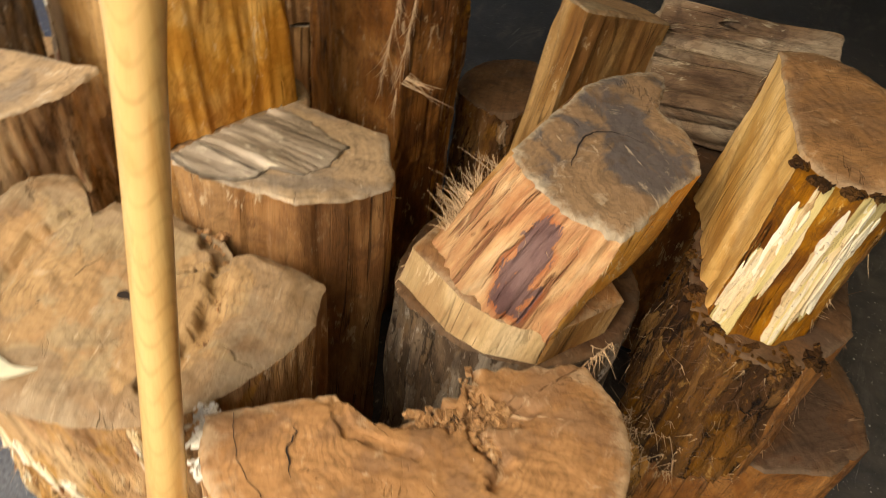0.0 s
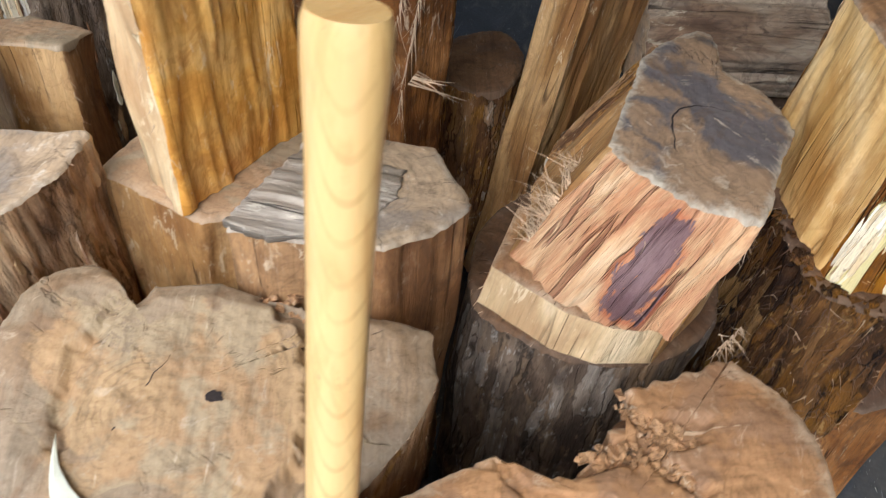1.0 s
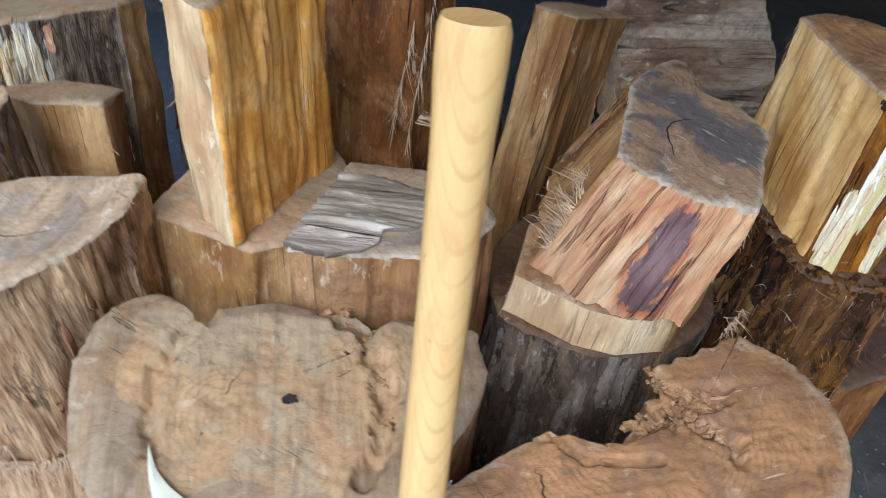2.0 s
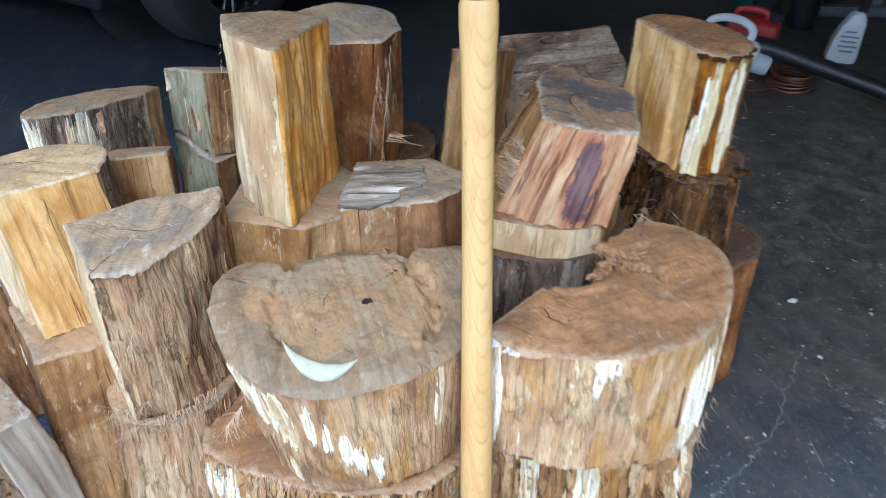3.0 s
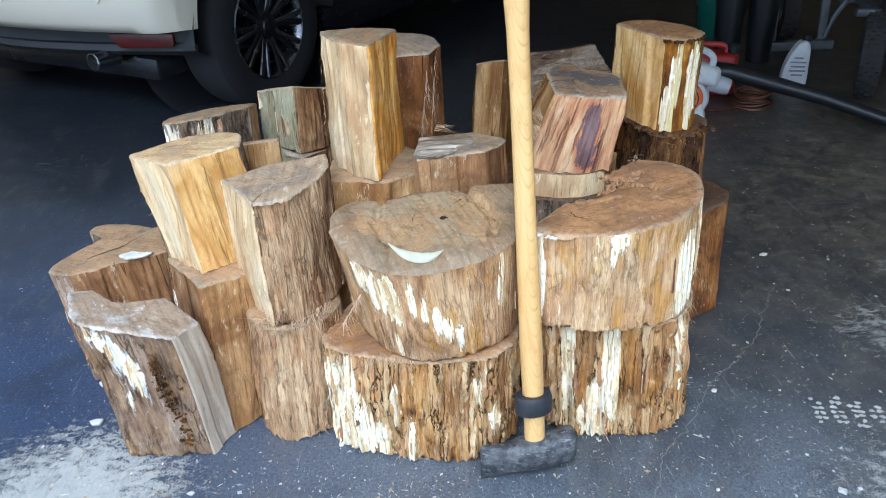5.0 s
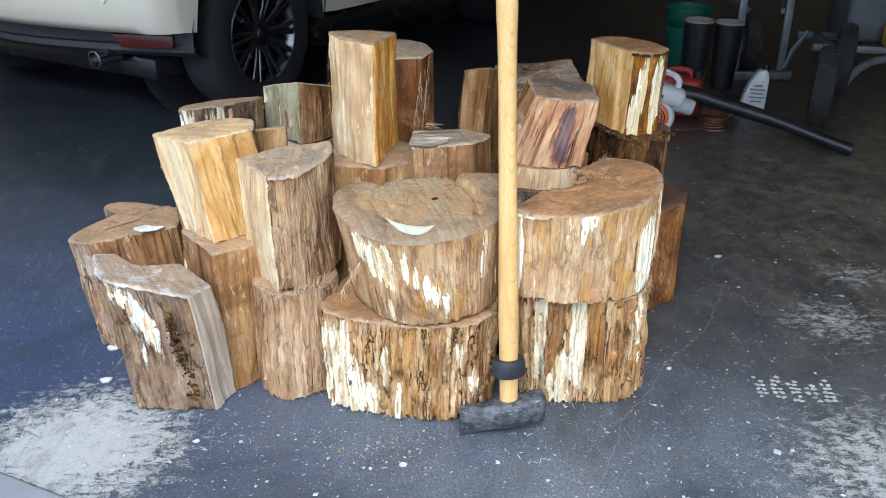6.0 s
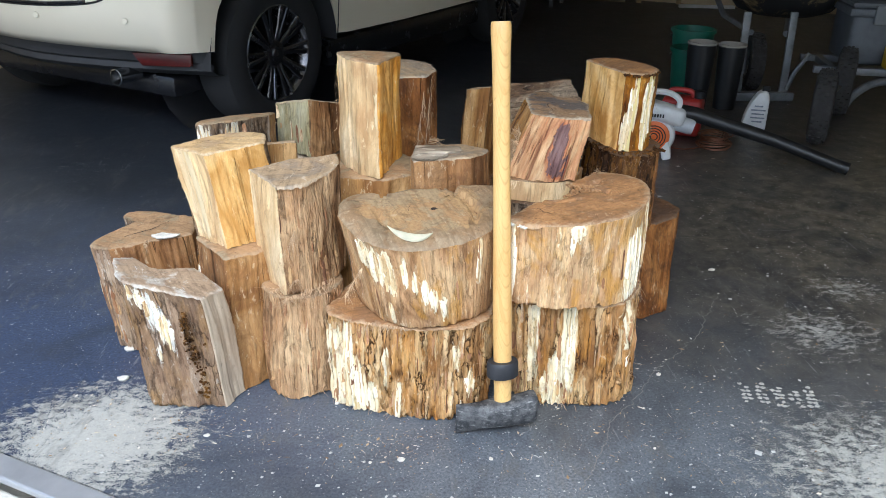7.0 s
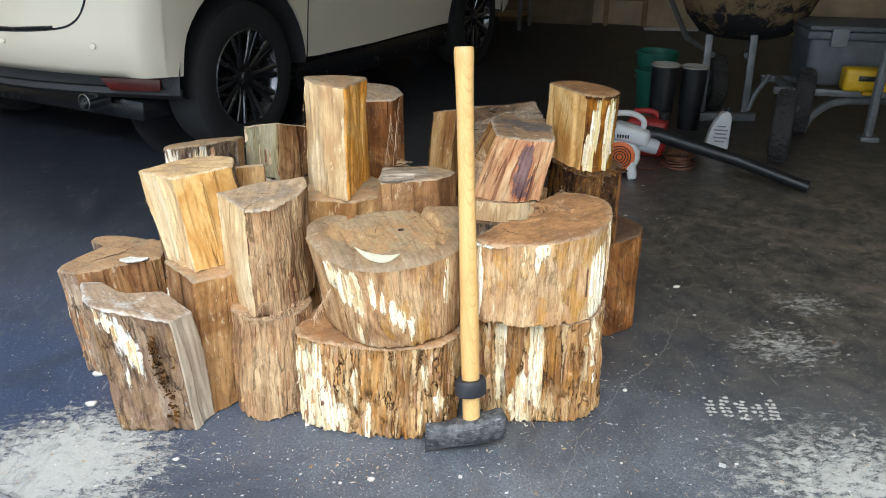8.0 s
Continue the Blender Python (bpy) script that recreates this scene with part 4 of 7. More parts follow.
top_left = firewood("stump", (-0.17, 0.15), 0.251, 0.483,
                    ring_of([(-0.35, 0.13), (-0.314, 0.07), (-0.24, 0.026), (-0.168, 0.02), (-0.091, 0.048), (-0.023, 0.105), (0.018, 0.19)], BS) + [(0.026, 0.25, "brown"), (0.006, 0.298, "tan"), (-0.068, 0.298, "rot"), (-0.085, 0.262, "rot"), (-0.115, 0.287, "tan"), (-0.2, 0.285, "tan"), (-0.258, 0.258, "rot"), (-0.268, 0.222, "rot"), (-0.283, 0.186, "rot"), (-0.298, 0.198, "rot"), (-0.3, 0.225, "rot"), (-0.3, 0.258, BG), (-0.33, 0.255, BG), (-0.362, 0.225, BG), (-0.368, 0.17, BS)],
                    "round stump with greyed notched top, set on another stump", "end_ringed", tilt=(0.0, 0.16), foot=(0.022, 0.014), taper=0.87, strips=(20, 0.0), grooves=[([(-0.15, 0.285), (-0.1, 0.262), (-0.074, 0.225), (-0.056, 0.185), (-0.054, 0.15), (-0.06, 0.115)], 0.009, 0.014), ([(-0.27, 0.235), (-0.276, 0.193), (-0.28, 0.163), (-0.268, 0.128), (-0.25, 0.097)], 0.006, 0.008)], seed=2.0, ring_at=(-0.2, 0.14), shoulder=0.01,
    peel=[(-0.29, 0.02, 0.52, 0.88), (-0.265, 0.014, 0.45, 0.92), (-0.318, 0.008, 0.7, 0.97), (-0.225, 0.006, 0.55, 0.9), (-0.205, 0.005, 0.5, 0.72), (-0.185, 0.009, 0.38, 0.62), (-0.165, 0.011, 0.24, 0.5), (-0.145, 0.011, 0.14, 0.36), (-0.05, 0.006, 0.45, 0.95), (-0.27, 0.008, 0.05, 0.3)])
low_right = firewood("stump", (0.2, 0.22), 0, 0.292, ring_of([(0.02, 0.17), (0.045, 0.125), (0.083, 0.1), (0.186, 0.076), (0.255, 0.068), (0.325, 0.11), (0.362, 0.2), (0.35, 0.28), (0.29, 0.31), (0.2, 0.27), (0.1, 0.25), (0.03, 0.22)], BW),
                     "round stump with peeling white and red-brown bark, on the floor", "end_tan", foot=(0.01, 0.012), strips=(50, 0.05), seed=3.0,
    peel=[(0.085, 0.014, 0.25, 0.98), (0.14, 0.022, 0.0, 0.5), (0.165, 0.018, 0.2, 0.98), (0.115, 0.01, 0.0, 0.3), (0.31, 0.008, 0.6, 0.98)])
top_right = firewood("stump", (0.2, 0.13), 0.293, 0.512,
                     ring_of([(0.003, 0.114), (0.04, 0.074), (0.083, 0.056), (0.15, 0.042), (0.228, 0.046), (0.29, 0.076), (0.345, 0.15), (0.361, 0.241), (0.33, 0.315)], BS) + [(0.273, 0.36, "rot"), (0.195, 0.29, "rot"), (0.189, 0.245, "rot"), (0.158, 0.195, "rot"), (0.12, 0.185, "rot"), (0.09, 0.2, "tan"), (0.045, 0.16, "tan")],
                     "half-hollow stump with rotten inner edge and pale streaked bark", "end_tan", tilt=(0.1, 0.0), foot=(0.0, 0.004), taper=0.97, strips=(16, 0.0), grooves=[([(0.187, 0.285), (0.205, 0.262), (0.212, 0.238), (0.236, 0.224), (0.262, 0.214), (0.262, 0.19)], 0.006, 0.012), ([(0.165, 0.215), (0.2, 0.232), (0.235, 0.265), (0.25, 0.275)], 0.012, 0.008), ([(0.1, 0.19), (0.13, 0.17), (0.19, 0.18)], 0.006, 0.005)], seed=4.0, ring_at=(0.17, 0.2),
    peel=[(0.016, 0.012, 0.02, 0.98), (0.158, 0.016, 0.86, 1.0), (0.15, 0.006, 0.72, 0.9), (0.118, 0.004, 0.8, 0.98), (0.296, 0.012, 0.0, 0.72), (0.318, 0.009, 0.1, 0.8), (0.338, 0.008, 0.3, 0.96)])

# ---- left group ----
quarter = firewood("split_log", (-0.75, 0.18), 0, 0.345, [(-0.888, 0.185, BM), (-0.85, 0.097, BM), (-0.787, 0.08, BM), (-0.714, 0.077, BM), (-0.671, 0.075, "grey"), (-0.633, 0.147, "tan"), (-0.713, 0.213, "tan"), (-0.782, 0.177, "tan"), (-0.819, 0.179, "tan"), (-0.849, 0.206, "tan")],
                   "quartered log with mould-flecked bark and one smooth grey face", "end_mould", tilt=(-0.25, 0.0), foot=(0.02, 0.045), flow=0.75, bulge=0.5, strips=(0, 0), seed=5.0,
    peel=[(-0.812, 0.012, 0.82, 0.96), (-0.795, 0.012, 0.7, 0.9), (-0.778, 0.011, 0.6, 0.8), (-0.765, 0.009, 0.52, 0.7), (-0.84, 0.008, 0.86, 0.97), (-0.8, 0.006, 0.4, 0.5)])
forked = firewood("log", (-0.9, 0.5), 0, 0.31, [(-1.022, 0.412, BM), (-0.968, 0.386, "brown"), (-0.775, 0.475, "brown"), (-0.79, 0.6, "rot"), (-0.83, 0.6, BG), (-0.893, 0.636, BG), (-0.975, 0.645, BG), (-0.99, 0.6, BG), (-0.945, 0.57, BG), (-0.998, 0.48, BM)],
                  "weathered log with lobed sawn top and brown split side", "end", foot=(0.03, 0.01), strips=(30, 0), seed=6.0)
under_lean = firewood("split_log", (-0.63, 0.35), 0, 0.367, [(-0.728, 0.318, "brown"), (-0.634, 0.19, "russet"), (-0.52, 0.26, "russet"), (-0.5, 0.4, B), (-0.6, 0.5, B), (-0.72, 0.46, B)],
                      "orange-brown split log, wedge corner outward, on the floor", "end", strips=(20, 0.05), seed=7.0)
leaning = firewood("split_log", (-0.65, 0.35), 0.368, 0.598, [(-0.768, 0.35, "pale"), (-0.675, 0.27, "yellow"), (-0.545, 0.345, BG), (-0.56, 0.42, BG), (-0.656, 0.436, BG)],
                   "leaning split block of bright yellow wood on another log", "end_pale", tilt=(0.05, 0.0), foot=(0.04, -0.025), seed=8.0,
    peel=[(-0.725, 0.012, 0.05, 0.95)])
low_fork = firewood("log", (-0.47, 0.27), 0, 0.284, [(-0.568, 0.25, BT), (-0.518, 0.165, BT), (-0.455, 0.153, BT), (-0.395, 0.19, BT), (-0.366, 0.265, BT), (-0.42, 0.36, BT), (-0.53, 0.36, BT)],
                    "upright log with stringy red-brown bark, on the floor", "end", strips=(30, 0), seed=9.0, taper=1.05)
half_round = firewood("split_log", (-0.46, 0.25), 0.285, 0.567, [(-0.574, 0.256, "pale"), (-0.498, 0.126, BT), (-0.435, 0.145, BT), (-0.39, 0.218, BT), (-0.368, 0.297, BT), (-0.378, 0.364, "tan"), (-0.475, 0.325, "tan")],
                      "half-round split log with stringy bark, balanced on another log", "end_grey", foot=(0.006, 0.025), taper=0.98, strips=(20, 0), seed=10.0, dish=0.006, ring_at=(-0.46, 0.32))

# ---- middle ----
under_tall = firewood("split_log", (-0.27, 0.44), 0, 0.505, [(-0.385, 0.375, "tan"), (-0.254, 0.348, "tan"), (-0.178, 0.39, "pale"), (-0.165, 0.5, B), (-0.25, 0.57, B), (-0.38, 0.53, "tan")],
                      "tan split log under the tallest block", "end", seed=11.0)
tall = firewood("split_log", (-0.285, 0.44), 0.506, 0.787, [(-0.379, 0.487, "pale"), (-0.358, 0.42, "pale"), (-0.322, 0.36, "pale"), (-0.272, 0.326, "orange"), (-0.215, 0.51, B), (-0.3, 0.53, B)],
                "tall triangular split block, one face pale, one orange", "end", tilt=(-0.05, -0.06), foot=(0.0, 0.02), seed=12.0,
    peel=[(-0.28, 0.005, 0.45, 0.78)])
behind_tall = firewood("log", (-0.2, 0.76), 0, 0.69, [(-0.33, 0.7, "amber"), (-0.25, 0.66, "amber"), (-0.145, 0.67, "amber"), (-0.11, 0.74, B), (-0.14, 0.83, B), (-0.24, 0.86, B), (-0.32, 0.8, B)],
                       "tall dark brown log with frayed torn fibres", "end_grey", seed=13.0, tilt=(0.0, 0.05))
slabbed = firewood("split_log", (-0.08, 0.42), 0, 0.557, [(-0.198, 0.36, "brown"), (-0.19, 0.292, "brown"), (-0.12, 0.298, "brown"), (-0.052, 0.322, "brown"), (-0.018, 0.36, "brown"), (0.005, 0.42, "tan"), (-0.06, 0.5, "tan"), (-0.18, 0.48, "tan")],
                   "dark brown split log with a loose weathered slab on top", "end_grey", tilt=(0.0, -0.12), seed=14.0)
hollow = firewood("stump", (0.14, 0.5), 0, 0.428, ring_of([(0.022, 0.412), (0.075, 0.382), (0.13, 0.374), (0.2, 0.388), (0.25, 0.43), (0.28, 0.5), (0.26, 0.6), (0.16, 0.65), (0.05, 0.62), (0.0, 0.52)], BG),
                  "grey-barked stump that carries the red block", "end_dark", strips=(0, 0), seed=15.0)
wedge_chip = firewood("split_log", (0.12, 0.47), 0.429, 0.478, [(0.034, 0.424, "pale"), (0.12, 0.391, "pale"), (0.17, 0.388, "pale"), (0.226, 0.41, "tan"), (0.27, 0.5, "tan"), (0.15, 0.6, "tan"), (0.04, 0.52, "tan")],
                      "pale sawn wedge under the red block", "end_tan", foot=(-0.006, -0.012), bulge=0.1, rough=0.12, seed=16.0)
red_block = firewood("split_log", (0.19, 0.53), 0.479, 0.64, [(0.116, 0.455, "red"), (0.15, 0.43, "red"), (0.2, 0.408, "red"), (0.259, 0.411, "orange"), (0.287, 0.562, B), (0.256, 0.61, B), (0.212, 0.632, B), (0.184, 0.7, B), (0.13, 0.632, B), (0.122, 0.56, "tan")],
                     "leaning red-brown block with purple sap stain, grey sawn top", "end_swirl", tilt=(-0.02, 0.0), foot=(-0.05, 0.012), taper=1.25, seed=17.0, ring_at=(0.24, 0.5),
    peel=[(0.215, 0.02, 0.06, 0.42), (0.205, 0.02, 0.1, 0.75), (0.196, 0.017, 0.3, 0.92)])

# ---- right and back ----
low_amber = firewood("log", (0.46, 0.62), 0, 0.305, [(0.32, 0.58, B), (0.38, 0.52, "amber"), (0.5, 0.52, "amber"), (0.575, 0.565, "amber"), (0.605, 0.64, B), (0.54, 0.76, B), (0.4, 0.78, B), (0.32, 0.7, B)],
                     "red-amber split log on the floor", "end_dark", seed=18.0)
shaggy = firewood("log", (0.41, 0.57), 0.306, 0.528, ring_of([(0.302, 0.6), (0.33, 0.5), (0.365, 0.461), (0.42, 0.462)], BD) + [(0.462, 0.49, "amber"), (0.49, 0.56, "amber"), (0.47, 0.64, BD), (0.4, 0.69, BD), (0.32, 0.68, BD)],
                  "dark shaggy log with torn fibrous bark", "end_dark", strips=(0, 0), seed=19.0, taper=1.1)
light_block = firewood("split_log", (0.385, 0.58), 0.529, 0.732, [(0.293, 0.678, "yellow"), (0.36, 0.506, "streaked"), (0.39, 0.486, "streaked"), (0.435, 0.5, "streaked"), (0.46, 0.54, B), (0.45, 0.62, B), (0.4, 0.68, B), (0.34, 0.7, B)],
                       "split block of pale yellow wood with orange streaked side", "end_tan", foot=(-0.01, -0.015), strips=(0, 0), seed=20.0,
    peel=[(0.374, 0.01, -0.02, 0.5), (0.384, 0.009, 0.0, 0.8), (0.393, 0.006, 0.3, 1.0), (0.428, 0.01, -0.02, 0.99), (0.444, 0.006, 0.2, 0.99)])
far_wedge = firewood("split_log", (0.05, 0.9), 0, 0.592, [(-0.012, 0.87, "tan"), (0.05, 0.8, "tan"), (0.13, 0.95, B), (0.06, 0.99, B), (0.0, 0.95, B)],
                     "dim tan wedge-split log at the back of the pile", "end", tilt=(0.0, -0.35), foot=(-0.05, -0.02), seed=21.0)
far_under = firewood("log", (0.25, 0.98), 0, 0.4, [(0.13, 0.93, "amber"), (0.2, 0.87, "amber"), (0.3, 0.87, "amber"), (0.36, 0.95, B), (0.37, 1.05, B), (0.25, 1.1, B), (0.15, 1.05, B)],
                     "dark red-brown log under a weathered one at the back", "end_dark", seed=22.0)
far_grey = firewood("split_log", (0.0, 0.0), 0, 0.27, [(-0.155, 0.01, "old"), (-0.1, -0.075, "old"), (-0.06, -0.1, "old"), (0.02, -0.09, "old"), (0.02, 0.08, "old"), (-0.06, 0.1, "old")],
                    "weathered silvery split log lying across the back of the pile", "end_grey", seed=28.0)
far_grey[0].matrix_world = pose(0.1, 0.99, 0.424, 0, 90, 20)
far_low = firewood("log", (-0.08, 0.98), 0, 0.36, ring_of([(-0.17, 0.9), (-0.1, 0.87), (-0.05, 0.9), (-0.04, 1.0), (-0.1, 1.06), (-0.17, 1.0)], B),
                   "low brown log in the shade behind the pile", "end_dark", seed=23.0)
back_left = firewood("log", (-0.67, 0.67), 0, 0.572, [(-0.758, 0.575, BG), (-0.69, 0.56, BG), (-0.58, 0.7, "brown"), (-0.57, 0.76, BG), (-0.65, 0.78, BG), (-0.75, 0.7, BG)],
                     "grey-brown barked log behind the yellow block", "end", tilt=(0.08, -0.2), strips=(50, 0.05), seed=24.0,
    peel=[(-0.735, 0.02, 0.75, 0.98), (-0.66, 0.02, 0.8, 0.98)])
green_low = firewood("split_log", (-0.48, 0.8), 0, 0.437, [(-0.58, 0.815, "bark_moss"), (-0.47, 0.69, "brown"), (-0.39, 0.78, B), (-0.42, 0.9, B), (-0.54, 0.92, B)],
                     "mossy grey-green split log on the floor", "end_grey", strips=(20, 0.05), seed=25.0)
green_top = firewood("split_log", (-0.48, 0.8), 0.442, 0.58, [(-0.582, 0.82, "bark_moss"), (-0.472, 0.7, "brown"), (-0.385, 0.78, B), (-0.42, 0.9, B), (-0.54, 0.92, B)],
                     "pale greenish split log lying on another", "end_grey", tilt=(-0.03, -0.36), strips=(20, 0.05), seed=26.0)
small_wedge = firewood("split_log", (-0.55, 0.52), 0, 0.545, [(-0.64, 0.49, "tan"), (-0.56, 0.455, "tan"), (-0.488, 0.48, "brown"), (-0.5, 0.55, "brown"), (-0.6, 0.57, B)],
                       "small tan split log wedged between larger ones", "end", tilt=(0.1, -0.3), seed=27.0)


# ---- the splitting maul ----
def maul():
    root = thing("splitting_maul", (0, 0, 0), "splitting maul standing on its head, handle leaning on stumps", "splitting maul")
    k = Nodes("varnished_hickory", 0.3, spec=0.6)
    v = k.here()
    axis = k.t.nodes.new("ShaderNodeSeparateXYZ")
    k.put(axis.inputs[0], v)
    off = k.math("ADD", axis.outputs[0], k.math("SUBTRACT", k.math("MULTIPLY", axis.outputs[2], 0.0306), 0.0185))
    arc = k.math("SUBTRACT", axis.outputs[2], k.math("MULTIPLY", k.math("MULTIPLY", off, off), 150.0))
    arc = k.math("ADD", arc, k.math("MULTIPLY", k.noise(k.vec("MULTIPLY", v, (1, 1, 0.3)), 7, 3, 0.5), 0.12))
    grain = k.math("SINE", k.math("MULTIPLY", arc, 230.0))
    fib = k.noise(k.vec("MULTIPLY", v, (1, 1, 0.03)), 320, 4, 0.6)
    patch = k.noise(k.vec("MULTIPLY", v, (1, 1, 0.25)), 9, 3, 0.5)
    c = k.mix(k.math("MULTIPLY", k.ramp(grain, [(0.6, 0), (0.98, 0.55)]), k.ramp(k.noise(v, 26, 4, 0.6), [(0.4, 0.2), (0.6, 1)])), (0.75, 0.49, 0.18), (0.48, 0.26, 0.07))
    c = k.mix(k.ramp(patch, [(0.4, 0), (0.65, 0.5)]), c, (0.62, 0.34, 0.09))
    c = k.mix(k.math("MULTIPLY", fib, 0.3), c, (0.45, 0.26, 0.09))
    k.b.inputs["Coat Weight"].default_value = 0.5
    k.b.inputs["Coat Roughness"].default_value = 0.2
    streak = k.ramp(k.noise(k.vec("MULTIPLY", v, (1, 1, 0.12)), 34, 5, 0.65, 1.2), [(0.5, 0), (0.64, 0.6)])
    c = k.mix(streak, c, (0.58, 0.3, 0.085))
    nick = k.ramp(k.noise(k.vec("MULTIPLY", v, (1, 1, 0.25)), 120, 4, 0.7, 0.4), [(0.66, 0), (0.7, 0.5)])
    c = k.mix(nick, c, (0.3, 0.15, 0.05))
    wood = k.finish(c, fib, 0.0004)
    a, b = Vector((0.009, 0.019, 0.07)), Vector((-0.017, 0.137, 0.92))
    pts, rad = [], []
    for t, r in ((0, 0.0205), (0.06, 0.0205), (0.14, 0.021), (0.24, 0.022), (0.4, 0.0205), (0.6, 0.019), (0.8, 0.0185), (0.92, 0.0195), (0.97, 0.0215), (0.992, 0.0215), (1.0, 0.0195)):
        pts.append(a.lerp(b, t))
        rad.append(r)
    part("handle", tube(pts, rad, 28, flat=0.8), wood, root, "pale varnished wooden handle")
    rubber = plain("black_rubber", (0.025, 0.026, 0.03), 0.6, vary=0.3, scale=40)
    up = (b - a).normalized()
    turn = up.to_track_quat("Z", "Y").to_matrix().to_4x4()
    guard = lathe([(0.0, 0), (0.035, 0), (0.0375, 0.003), (0.0375, 0.03), (0.0355, 0.037), (0.034, 0.039), (0.0, 0.039)], 32, Matrix.Translation(a + up * 0.068) @ turn @ Matrix.Diagonal((1, 0.8, 1, 1)))
    part("handle_guard", guard, rubber, root, "black rubber overstrike guard")
    k = Nodes("scuffed_forged_steel", 0.6, 0.4)
    v = k.here()
    n = k.noise(v, 45, 5, 0.7)
    m = k.noise(k.vec("MULTIPLY", v, (0.3, 1, 1)), 160, 4, 0.7)
    c = k.mix(k.ramp(n, [(0.42, 0), (0.62, 1)]), (0.05, 0.052, 0.056), (0.15, 0.15, 0.152))
    c = k.mix(k.ramp(m, [(0.55, 0), (0.66, 0.8)]), c, (0.3, 0.3, 0.29))
    steel = k.finish(c, k.math("ADD", n, k.math("MULTIPLY", m, 0.8)), 0.002, k.math("ADD", 0.45, k.math("MULTIPLY", n, 0.35)))
    # sections along the head: x, half thickness, low, high
    bm = bmesh.new()
    rings = []
    for x, half, lo, hi in ((-0.106, 0.0015, 0.0, 0.08), (-0.1, 0.004, 0.001, 0.079), (-0.075, 0.011, 0.008, 0.075), (-0.045, 0.018, 0.015, 0.074), (-0.02, 0.026, 0.018, 0.077), (0.02, 0.027, 0.019, 0.081), (0.05, 0.023, 0.019, 0.086), (0.068, 0.022, 0.02, 0.092), (0.08, 0.02, 0.024, 0.092), (0.084, 0.016, 0.03, 0.088)):
        c = 0.3 * half
        rings.append([bm.verts.new((x, y, z)) for y, z in ((-half + c, lo), (half - c, lo), (half, lo + c), (half, hi - c), (half - c, hi), (-half + c, hi), (-half, hi - c), (-half, lo + c))])
    for p, q in zip(rings, rings[1:]):
        for i in range(8):
            bm.faces.new((p[i], p[(i + 1) % 8], q[(i + 1) % 8], q[i]))
    bm.faces.new(rings[0][::-1])
    bm.faces.new(rings[-1])
    bmesh.ops.transform(bm, matrix=pose(0.004, 0.011, 0, 0, 0, 6), verts=bm.verts)
    part("maul_head", bm, steel, root, "scuffed black forged steel wedge head", sharp=50)


maul()


